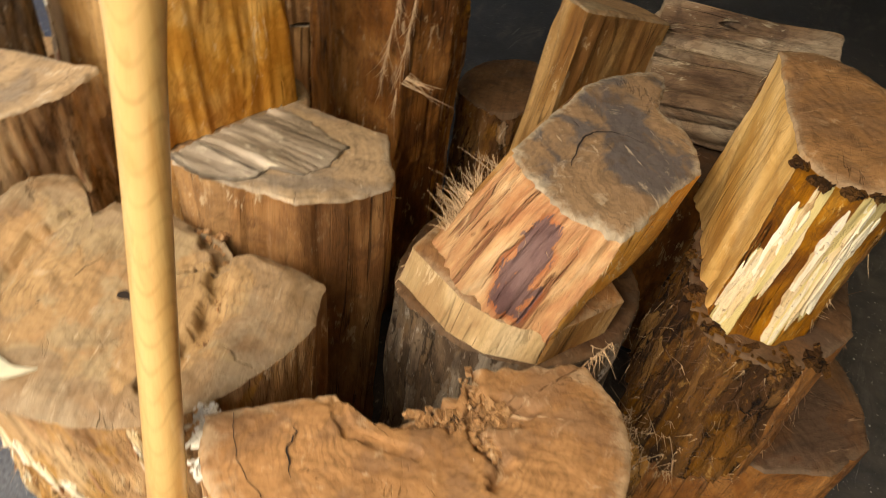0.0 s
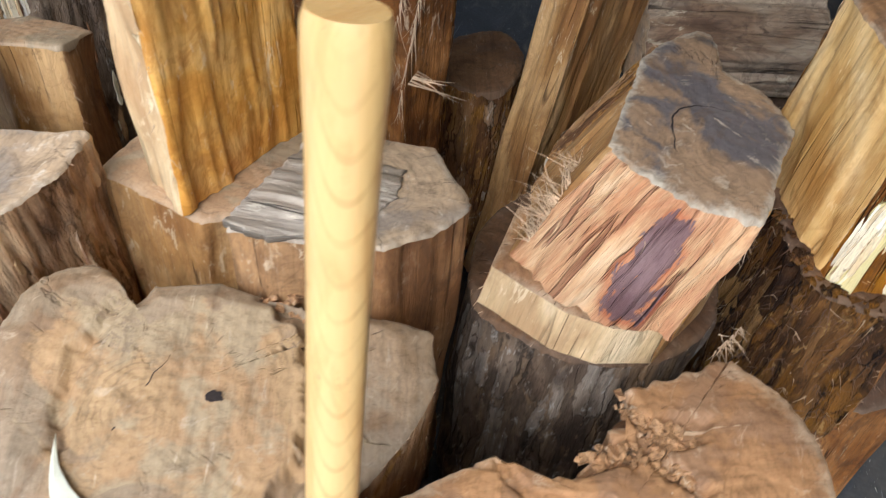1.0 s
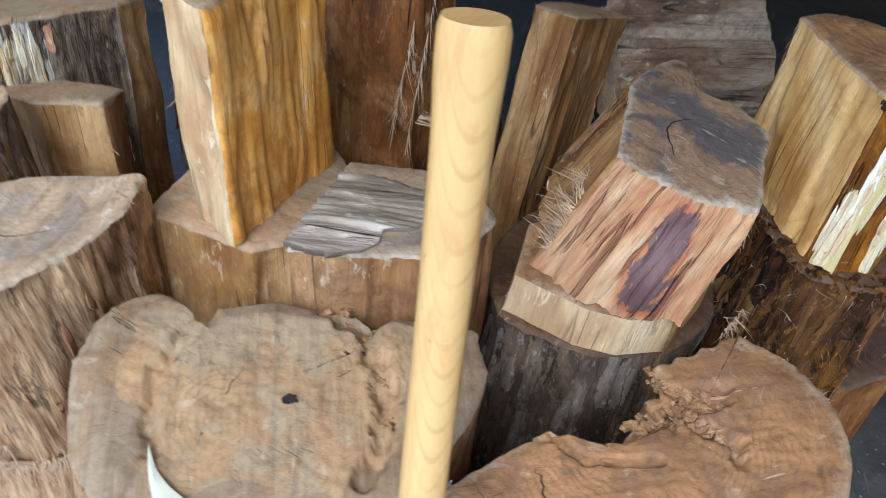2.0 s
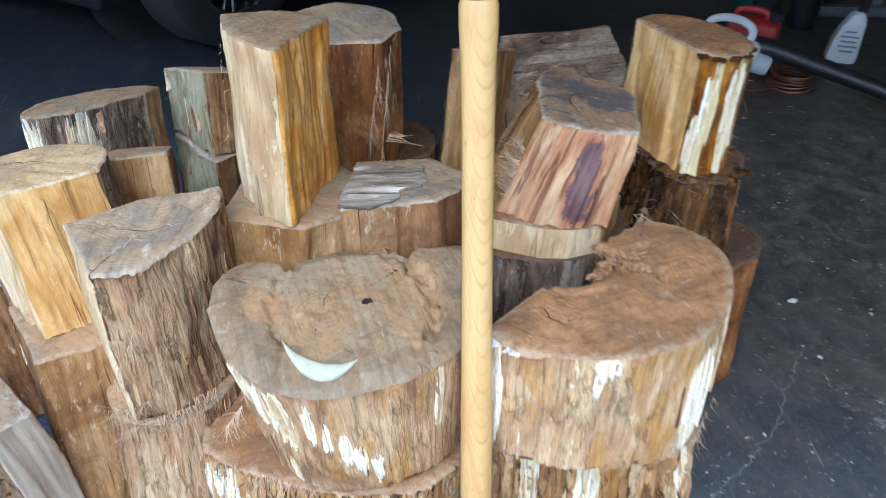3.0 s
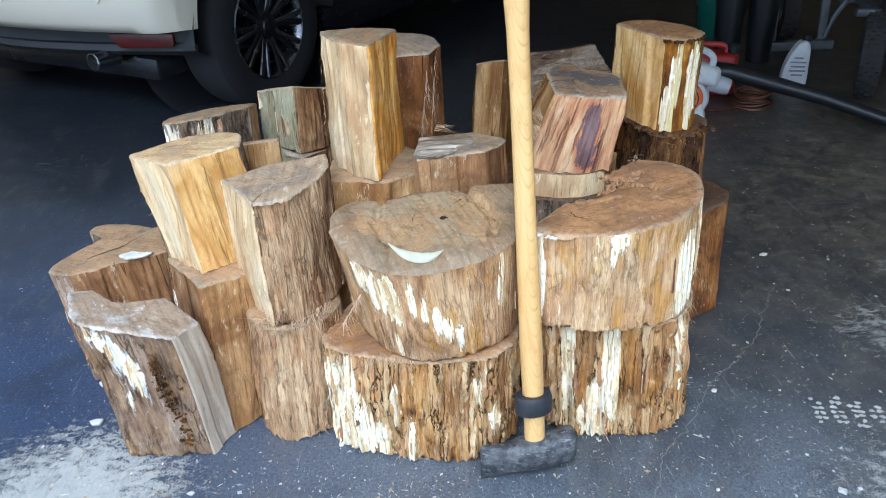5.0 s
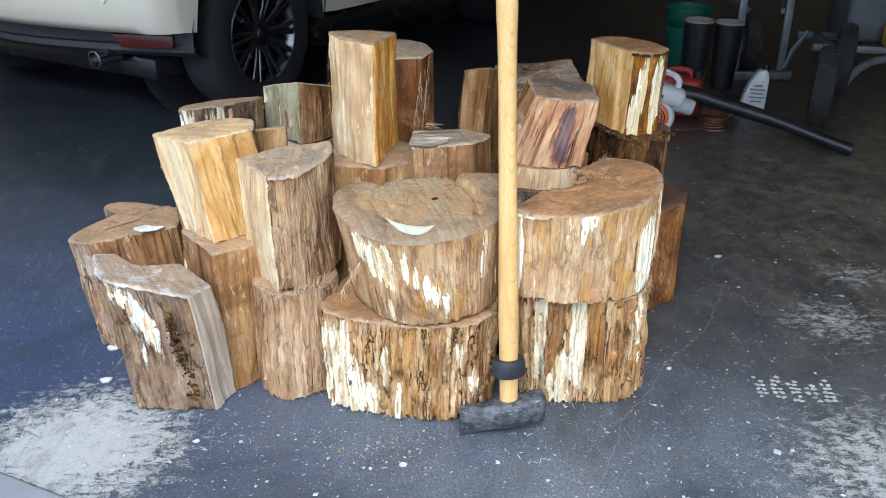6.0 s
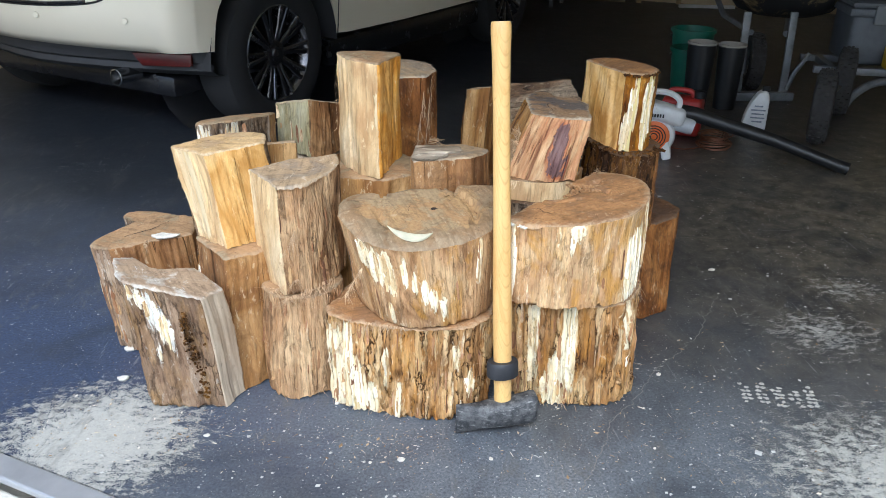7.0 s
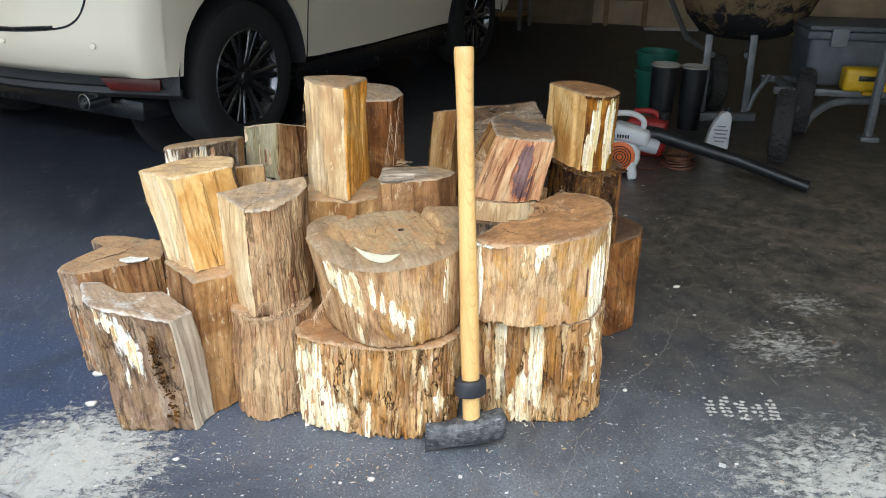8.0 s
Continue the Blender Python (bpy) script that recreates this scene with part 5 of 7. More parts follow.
# ---- the parked car ----
def car():
    root = thing("parked_car", (-0.8, 2.58, 0), "white SUV parked with dark alloy wheels, rear towards the door", "car", turn=-32.7)
    paint = Nodes("white_car_paint", 0.22, spec=0.5)
    v = paint.here()
    paint.b.inputs["Coat Weight"].default_value = 0.6
    dust = paint.noise(v, 1.5, 2, 0.4)
    white = paint.finish(paint.mix(paint.math("MULTIPLY", dust, 0.12), (0.84, 0.77, 0.61), (0.58, 0.5, 0.36)), None, rough=0.25)
    trim = plain("dark_car_plastic", (0.035, 0.035, 0.037), 0.6, vary=0.3, scale=9)
    rubber = plain("tyre_rubber", (0.018, 0.018, 0.019), 0.85, vary=0.3, scale=20)
    alloy = plain("dark_machined_alloy", (0.2, 0.2, 0.21), 0.25, 0.9, vary=0.4, scale=30)
    black = plain("gloss_black", (0.012, 0.012, 0.014), 0.25, vary=0.1)
    chrome = plain("chrome_pipe", (0.55, 0.55, 0.55), 0.2, 1.0, vary=0.1)
    red = plain("red_reflector", (0.09, 0.008, 0.006), 0.2, vary=0.2, scale=40)
    glass = plain("dark_car_glass", (0.02, 0.022, 0.025), 0.05, vary=0.05)

    def arch(cy, r, z_end_a, z_end_b, steps=22):
        a0, a1 = math.asin((z_end_a - 0.37) / r), math.pi - math.asin((z_end_b - 0.37) / r)
        return [(cy + r * math.cos(a0 + (a1 - a0) * i / steps), 0.37 + r * math.sin(a0 + (a1 - a0) * i / steps)) for i in range(steps + 1)]

    side = arch(0, 0.485, 0.4, 0.45) + [(-0.62, 0.455), (-0.74, 0.46), (-0.79, 0.5), (-0.82, 0.6), (-0.82, 0.72), (-0.79, 0.82), (-0.77, 0.95), (-0.8, 1.08), (-0.72, 1.25), (-0.55, 1.55), (-0.4, 1.62), (0.4, 1.68), (1.3, 1.66), (1.9, 1.5), (2.5, 1.12), (3.2, 1.0), (3.5, 0.85), (3.62, 0.62), (3.6, 0.42), (3.42, 0.36)] + arch(2.7, 0.485, 0.385, 0.385) + [(2.0, 0.385), (1.2, 0.38), (0.6, 0.39)]
    bm = bmesh.new()
    sections = []
    width = 1.84
    for d in (0.0, 0.008, 0.02, 0.035, 0.055, 0.08, 0.11, 0.15, 0.2, 0.34, 0.5, 0.7, width / 2, width - 0.7, width - 0.5, width - 0.34, width - 0.2, width - 0.1, width - 0.04, width - 0.012, width):
        e = min(d, width - d)
        rnd = 0.2 * max(0, 1 - e / 0.9) ** 1.6 + 0.09 * max(0, 1 - e / 0.1) ** 2.2
        row = []
        for y, z in side:
            w = max(0, min(1, (-0.42 - y) / 0.42)) + (-max(0, min(1, (y - 3.15) / 0.4)))
            lean = max(0, z - 1.0) * 0.28 + max(0, 0.62 - z) * 0.1
            x = 0.03 - d if e > 0.5 else (0.03 - d - lean * (1 - e / 0.5) if d < 1 else 0.03 - d + lean * (1 - e / 0.5))
            row.append(bm.verts.new((x, y + rnd * w, z - (0.015 if e < 0.008 and z > 1.2 else 0))))
        sections.append(row)
    m = len(side)
    for a, b in zip(sections, sections[1:]):
        for i in range(m):
            bm.faces.new((a[i], a[(i + 1) % m], b[(i + 1) % m], b[i]))
    bm.faces.new(sections[0][::-1])
    bm.faces.new(sections[-1])
    part("body", bm, white, root, "glossy white bodywork", sharp=48)
    for cy in (0.0, 2.7):
        liner = bmesh.new()
        rows = []
        for x in (0.02, -1.8):
            rows.append([liner.verts.new((x, cy + 0.478 * math.cos(a), 0.37 + 0.478 * math.sin(a))) for a in (math.pi * i / 20 for i in range(21))])
        for i in range(20):
            liner.faces.new((rows[0][i], rows[0][i + 1], rows[1][i + 1], rows[1][i]))
        inner = [liner.verts.new((-0.36, cy + 0.47 * math.cos(a), 0.37 + 0.47 * math.sin(a))) for a in (2 * math.pi * i / 24 for i in range(24))]
        liner.faces.new(inner)
        part("wheel_arch_liner", liner, trim, root, "black wheel arch liner")
    def tail(x):
        e = min(0.03 - x, width - 0.03 + x)
        return 0.24 * max(0, 1 - e / 0.9) ** 1.6

    low = bmesh.new()
    ring = []
    for y, z in ((-0.7, 0.459), (-0.69, 0.4), (-0.665, 0.385), (-0.675, 0.36), (-0.64, 0.335), (-0.5, 0.315), (-0.3, 0.3)):
        ring.append([low.verts.new((x, y + tail(x), z)) for x in (0.0, -0.05, -0.12, -0.22, -0.34, -0.5, -0.7, -0.89, -1.08, -1.28, -1.44, -1.56, -1.66, -1.73, -1.78)])
    for a, b in zip(ring, ring[1:]):
        for i in range(14):
            low.faces.new((a[i], a[i + 1], b[i + 1], b[i]))
    part("lower_bumper", low, trim, root, "dark grey plastic lower bumper")
    part("sill_trim", box(0.1, 1.82, 0.15, (-0.07, 1.36, 0.215), 0.02), black, root)
    part("underbody", box(1.5, 3.6, 0.1, (-0.95, 1.3, 0.22), 0.02), black, root)
    refl = slab([(-0.1, 0.0), (0.125, 0.0), (0.135, 0.015), (0.135, 0.058), (-0.145, 0.058)], 0.03, 0.006)
    bmesh.ops.transform(refl, matrix=pose(-0.2, -0.533, 0.382, 0, 0, 23) @ pose(0, 0, 0, 90, 0, 0), verts=refl.verts)
    part("reflector", refl, red, root, "red rear reflector")
    pipe = lathe([(0.036, -0.12), (0.036, 0.0), (0.038, 0.004), (0.034, 0.005), (0.032, -0.08), (0.0, -0.08)], 24, pose(-0.4, -0.65, 0.325, 90, 0, 0))
    part("exhaust_pipe", pipe, chrome, root, "chrome exhaust tip")
    def skin(x, z, out=0.003):
        """A point on the rear skin."""
        row = ((0.46, -0.74), (0.5, -0.79), (0.6, -0.82), (0.72, -0.82), (0.82, -0.79), (0.95, -0.77), (1.08, -0.8))
        y = next((a[1] + (b[1] - a[1]) * (z - a[0]) / (b[0] - a[0]) for a, b in zip(row, row[1:]) if a[0] <= z <= b[0]), -0.8)
        e = min(0.03 - x, width - 0.03 + x)
        rnd = 0.2 * max(0, 1 - e / 0.9) ** 1.6 + 0.09 * max(0, 1 - e / 0.1) ** 2.2
        return Vector((x, y + rnd * max(0, min(1, (-0.42 - y) / 0.42)) - out, z))

    for x in (-0.22, -0.67, -1.11, -1.56):
        part("parking_sensor", lathe([(0.0, 0.006), (0.012, 0.006), (0.014, 0.0)], 16, Matrix.Translation(skin(x, 0.6)) @ pose(0, 0, 0, 90, 0, 20)), white, root)
    edge = [(-0.22, 1.0), (-0.235, 0.85), (-0.25, 0.76), (-0.29, 0.7), (-0.38, 0.665), (-0.6, 0.645), (-0.89, 0.64)]
    edge += [(-1.78 - x, z) for x, z in edge[-2::-1]]
    part("tailgate_seam", tube(smooth_path([skin(x, z, 0.0) for x, z in edge], 6), 0.005, 8), black, root)
    part("bumper_strip", tube([skin(x, z) for x, z in ((-0.4, 0.668), (-0.6, 0.652), (-0.89, 0.647), (-1.18, 0.652), (-1.38, 0.668))], 0.009, 8), black, root, "dark strip under the tailgate")
    part("rear_window", box(1.3, 0.02, 0.36, (-0.9, -0.7, 1.18), 0.006, (-29, 0, 0)), glass, root)
    part("door_seam", tube([(0.033, 0.47, 0.4), (0.036, 0.5, 0.7), (0.035, 0.62, 1.0)], 0.003, 6), black, root)

    def wheel(x, y, turn):
        hub = part("wheel", lathe([(0.225, -0.1), (0.27, -0.112), (0.33, -0.112), (0.36, -0.095), (0.37, -0.06), (0.37, 0.06), (0.36, 0.095), (0.33, 0.112), (0.27, 0.112), (0.225, 0.1), (0.225, -0.1)], 64, pose(0, 0, 0, 0, 90, 0)), rubber, root, "black tyre on a dark alloy rim")
        hub.matrix_local = pose(x, y, 0.37, 0, 0, turn)
        part("rim", lathe([(0.236, 0.104), (0.23, 0.108), (0.222, 0.1), (0.21, 0.06), (0.205, -0.08)], 48, pose(0, 0, 0, 0, 90, 0)), alloy, hub, "machined dark alloy rim")
        part("brake_disc", lathe([(0.0, 0.01), (0.17, 0.01), (0.17, -0.01), (0.0, -0.01)], 32, pose(0.0, 0, 0, 0, 90, 0)), black, hub)
        part("hub_cap", lathe([(0.0, 0.1), (0.03, 0.098), (0.036, 0.09), (0.06, 0.085), (0.065, 0.05)], 24, pose(0, 0, 0, 0, 90, 0)), black, hub)
        for i in range(10):
            for k, mat in ((-1, black), (1, alloy)):
                bm = tube([(0.07, 0.03, 0.004 * k), (0.088, 0.12, 0.007 * k), (0.1, 0.226, 0.016 * k)], [0.014, 0.012, 0.015], 8, flat=0.6)
                bmesh.ops.transform(bm, matrix=pose(0, 0, 0, 36 * i + 2.2 * k, 0, 0), verts=bm.verts)
                part("spoke", bm, mat, hub)
        return hub

    wheel(-0.09, 0.0, 0)
    wheel(-0.09, 2.7, 0)
    wheel(-1.72, 0.0, 180)
    wheel(-1.72, 2.7, 180)


car()


# ---- tools and clutter along the garage's far side ----
BLACK_PLASTIC = plain("black_plastic", (0.014, 0.0145, 0.016), 0.36, vary=0.25, scale=25)
GREY_STEEL = plain("grey_painted_steel", (0.2, 0.21, 0.22), 0.45, 0.3, vary=0.5, scale=18)
GREY_TUB = plain("grey_tub_plastic", (0.12, 0.13, 0.145), 0.55, vary=0.35, scale=12)
TYRE = plain("dusty_tyre", (0.045, 0.042, 0.04), 0.85, vary=0.5, scale=30)
WHITE_PLASTIC = plain("white_plastic", (0.72, 0.72, 0.7), 0.4, vary=0.15, scale=20)
ORANGE_PLASTIC = plain("orange_plastic", (0.75, 0.16, 0.03), 0.4, vary=0.2, scale=25)


def leaf_blower():
    root = thing("leaf_blower", (0.99, 2.05, 0), "white and orange leaf blower with long black tube", "leaf blower", turn=-20)
    root.scale = (0.86, 0.86, 0.86)
    part("fan_housing", lathe([(0.0, -0.05), (0.085, -0.05), (0.098, -0.035), (0.1, 0.03), (0.09, 0.048), (0.0, 0.05)], 32, pose(0, 0, 0.125, 90, 0, 0)), WHITE_PLASTIC, root, "white fan housing")
    part("fan_cover", lathe([(0.0, 0.012), (0.06, 0.012), (0.078, 0.006), (0.082, 0.0), (0.0, 0.0)], 32, pose(-0.01, -0.052, 0.125, 90, 0, 0)), ORANGE_PLASTIC, root, "orange air intake cover")
    for r in (0.018, 0.032, 0.046, 0.06):
        ring = [(-0.01 + r * math.cos(a), -0.066, 0.125 + r * math.sin(a)) for a in (2 * math.pi * i / 20 for i in range(21))]
        part("intake_slot", tube(ring, 0.003, 6), BLACK_PLASTIC, root)
    part("motor_cover", box(0.2, 0.13, 0.09, (0.03, 0.0, 0.2), 0.028, (0, 12, 0), 3), WHITE_PLASTIC, root, "white motor cover")
    part("outlet", lathe([(0.045, 0), (0.042, 0.08), (0.036, 0.1)], 24, pose(0.09, 0, 0.2, 0, 105, 0)), plain("grey_plastic", (0.5, 0.52, 0.54), 0.4), root, "pale grey outlet")
    grip = smooth_path([(-0.08, 0, 0.27), (-0.07, 0, 0.335), (-0.01, 0, 0.355), (0.06, 0, 0.345), (0.1, 0, 0.31), (0.09, 0, 0.26)], 6)
    part("handle", tube(grip, 0.016, 10), WHITE_PLASTIC, root, "white grip handle")
    part("foot", box(0.05, 0.1, 0.11, (0.07, -0.01, 0.0), 0.012, (0, -14, 0)), WHITE_PLASTIC, root)
    part("foot", box(0.05, 0.1, 0.08, (-0.07, -0.01, 0.0), 0.012), BLACK_PLASTIC, root)
    for i in range(5):
        part("badge_bar", box(0.008, 0.002, 0.018, (-0.03 + 0.014 * i, -0.068, 0.232), 0), BLACK_PLASTIC, root)
    m = (pose(0.99, 2.05, 0, 0, 0, -20) @ Matrix.Diagonal((0.86, 0.86, 0.86, 1))).inverted()
    ends = [m @ Vector(p) for p in ((1.07, 2.05, 0.21), (1.15, 2.025, 0.205), (1.48, 1.87, 0.125), (1.7, 1.755, 0.055), (1.755, 1.725, 0.04))]
    part("blower_tube", tube(ends, [0.046, 0.04, 0.034, 0.031, 0.034], 20), BLACK_PLASTIC, root, "long black tapered tube")


def pot(x, y, h, r):
    root = thing("planter_pot", (x, y, 0), "tall dark plastic planter tube with pale rim", "plant pot", "tall planter tubes")
    part("wall", lathe([(r * 0.62, 0.0), (r * 0.8, 0.004), (r, h - 0.012), (r * 1.04, h - 0.01), (r * 1.04, h), (r * 0.95, h), (r * 0.75, 0.03), (0.0, 0.03)], 28), BLACK_PLASTIC, root)
    part("rim", lathe([(r * 1.045, h - 0.008), (r * 1.045, h + 0.003), (r * 0.94, h + 0.003), (r * 0.93, h - 0.05)], 28), plain("pale_dusty_rim", (0.35, 0.32, 0.27), 0.8), root, "pale dusty rim")


def bucket(x, y, h, r, z=0.0):
    root = thing("bucket", (x, y, z), "dark green plastic bucket, in the shade", "bucket", "green buckets")
    green = plain("green_plastic", (0.02, 0.13, 0.085), 0.45, vary=0.3, scale=12)
    part("pail", lathe([(0.0, 0.0), (r * 0.75, 0.0), (r * 0.78, 0.006), (r * 0.97, h - 0.02), (r * 1.05, h - 0.02), (r * 1.05, h), (r * 0.95, h), (r * 0.73, 0.012), (0.0, 0.012)], 32), green, root)
    ring = [(r * 1.04 * math.cos(a), r * 1.04 * math.sin(a), h - 0.03 - 0.05 * math.sin(a)) for a in (math.pi * i / 16 for i in range(17))]
    part("bail_handle", tube(ring, 0.004, 6), GREY_STEEL, root)


def bottle():
    root = thing("oil_bottle", (1.64, 2.47, 0), "white plastic bottle with curved top and faded markings", "bottle", turn=-18)
    out = [(-0.055, 0.0), (0.055, 0.0), (0.06, 0.02), (0.058, 0.17), (0.05, 0.2), (0.03, 0.215), (0.0, 0.2), (-0.03, 0.15), (-0.05, 0.09), (-0.06, 0.03)]
    bm = slab(out, 0.07, 0.012)
    bmesh.ops.transform(bm, matrix=pose(0, 0.035, 0, 90, 0, 0), verts=bm.verts)
    part("body", bm, WHITE_PLASTIC, root)
    part("neck", lathe([(0.0, 0.0), (0.02, 0.0), (0.02, 0.03), (0.0, 0.03)], 16, pose(0.035, 0, 0.205)), BLACK_PLASTIC, root, "dark screw cap")
    for i, w in enumerate((0.05, 0.07, 0.06, 0.07, 0.04)):
        part("print_bar", box(w, 0.002, 0.007, (0.01, -0.0365, 0.05 + 0.02 * i)), plain("faded_print", (0.3, 0.32, 0.36), 0.6), root)


def wire_coil():
    copper = plain("rusty_wire", (0.26, 0.12, 0.07), 0.5, 0.5, vary=0.5, scale=50)
    root = thing("wire_coil", (1.33, 2.19, 0), "coil of rusty copper-brown wire on the floor", "wire coil")
    rng = random.Random(5)
    for k in range(9):
        r, z = 0.07 + rng.uniform(-0.012, 0.012), 0.006 + 0.007 * k
        ring = [((r + 0.004 * math.sin(3 * a + k)) * math.cos(a) + rng.uniform(-0.002, 0.002), r * math.sin(a), z + 0.006 * math.sin(a + k)) for a in (2 * math.pi * i / 28 for i in range(29))]
        part("wire_turn", tube(ring, 0.0035, 6), copper, root)
    tail = smooth_path([(-0.06, -0.03, 0.01), (-0.16, -0.06, 0.006), (-0.24, -0.03, 0.005), (-0.3, -0.07, 0.005)], 6)
    part("loose_end", tube(tail, 0.003, 6), copper, root)


def fuel_can():
    root = thing("fuel_can", (1.235, 2.42, 0), "red plastic fuel can behind the blower", "fuel can", turn=-25)
    red = plain("red_plastic", (0.38, 0.025, 0.02), 0.45, vary=0.3, scale=15)
    part("body", box(0.2, 0.14, 0.19, (0, 0, 0), 0.025, seg=3), red, root)
    part("handle", tube(smooth_path([(-0.07, 0, 0.185), (-0.06, 0, 0.218), (0.03, 0, 0.218), (0.05, 0, 0.185)], 5), 0.014, 10), red, root)
    part("cap", lathe([(0.0, 0.0), (0.028, 0.0), (0.028, 0.035), (0.0, 0.035)], 20, pose(0.075, 0, 0.19)), BLACK_PLASTIC, root)


def tread_wheel(name, parent, at, r, w, turn, label=""):
    """A small pneumatic wheel with knobbly tread, axle along its own x."""
    tyre = part(name, lathe([(r * 0.5, -w * 0.4), (r * 0.75, -w * 0.5), (r * 0.93, -w * 0.42), (r, -w * 0.18), (r, w * 0.18), (r * 0.93, w * 0.42), (r * 0.75, w * 0.5), (r * 0.5, w * 0.4)], 40, pose(0, 0, 0, 0, 90, 0)), TYRE, parent, label)
    tyre.matrix_local = pose(*at, 0, 0, turn)
    part("rim", lathe([(r * 0.52, -w * 0.35), (r * 0.5, -w * 0.2), (r * 0.15, -w * 0.25), (r * 0.15, w * 0.25), (r * 0.5, w * 0.2), (r * 0.52, w * 0.35)], 28, pose(0, 0, 0, 0, 90, 0)), GREY_STEEL, tyre)
    bm = bmesh.new()
    for i in range(30):
        for k, x in enumerate((-0.3, -0.1, 0.1, 0.3)):
            b = box(w * 0.15, r * 0.09, 0.008, (x * w, 0, r * (0.99 if abs(x) < 0.2 else 0.955)), 0)
            bmesh.ops.transform(b, matrix=pose(0, 0, 0, 12 * i + 6 * (k % 2), 0, 0), verts=b.verts)
            me = bpy.data.meshes.new("knob")
            b.to_mesh(me)
            b.free()
            bm.from_mesh(me)
            bpy.data.meshes.remove(me)
    tagged(part("tread", bm, TYRE, tyre, smooth=False), kind="stuff")
    return tyre


def wheelbarrow():
    root = thing("wheelbarrow", (1.98, 3.15, 0), "rusty steel wheelbarrow tipped up on its legs, load in the tray", "wheelbarrow", turn=-12)
    rust = Nodes("muddy_rusted_shaded_tray", 0.8, 0.2)
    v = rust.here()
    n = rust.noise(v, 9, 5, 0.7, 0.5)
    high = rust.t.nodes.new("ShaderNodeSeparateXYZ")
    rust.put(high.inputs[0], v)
    # Mud band near the rim; black below also paints the underside's shade.
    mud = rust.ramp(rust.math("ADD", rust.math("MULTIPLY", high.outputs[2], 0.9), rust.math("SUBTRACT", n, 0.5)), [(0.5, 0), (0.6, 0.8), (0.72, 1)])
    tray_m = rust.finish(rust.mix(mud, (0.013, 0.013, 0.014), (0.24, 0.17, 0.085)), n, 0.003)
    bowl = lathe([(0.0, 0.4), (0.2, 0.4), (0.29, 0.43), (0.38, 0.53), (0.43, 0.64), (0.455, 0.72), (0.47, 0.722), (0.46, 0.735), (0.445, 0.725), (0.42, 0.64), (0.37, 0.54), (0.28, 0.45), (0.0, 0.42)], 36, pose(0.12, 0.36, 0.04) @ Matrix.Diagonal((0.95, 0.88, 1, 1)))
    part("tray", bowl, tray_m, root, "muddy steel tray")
    m = root.matrix_world.inverted()
    for x in (1.805, 2.078):
        leg = box(0.042, 0.022, 0.5, (0, 0, 0), 0.004)
        bmesh.ops.transform(leg, matrix=m @ pose(x, 3.1, 0.004, 0, -1.5, -8), verts=leg.verts)
        part("leg", leg, GREY_STEEL, root, "flat grey steel leg")
    bar = box(0.37, 0.05, 0.05, (0, 0, 0), 0.008)
    bmesh.ops.transform(bar, matrix=m @ pose(1.945, 3.075, 0, 0, 0, -2), verts=bar.verts)
    part("crossbar", bar, GREY_STEEL, root)
    part("brace", tube([m @ Vector((2.09, 3.09, 0.06)), m @ Vector((2.13, 3.1, 0.16)), m @ Vector((2.2, 3.1, 0.27))], 0.014, 8), GREY_STEEL, root)
    tread_wheel("wheel", root, m @ Vector((1.985, 3.36, 0.17)), 0.17, 0.1, 0, "dusty pneumatic tyre")
    for x in (-0.2, 0.2):
        part("handle_bar", tube([(x * 0.5, 0.1, 0.36), (x, 0.5, 0.4), (x * 1.3, 1.1, 0.62)], 0.018, 10), GREY_STEEL, root)
    load = thing("garden_stake", (2.08, 3.15, 0.74), "wooden stakes lying across the wheelbarrow tray", "stake", turn=-12)
    for i, (a, b) in enumerate((((-0.1, 0.1, 0.035), (0.3, 0.18, 0.075)), ((0.05, 0.1, 0.035), (0.5, 0.3, 0.09)), ((-0.35, 0.15, 0.04), (0.1, 0.25, 0.05)))):
        part("stake", tube([a, b], 0.016, 6), plain("old_stake_wood", (0.2, 0.13, 0.08), 0.8, vary=0.4), load)


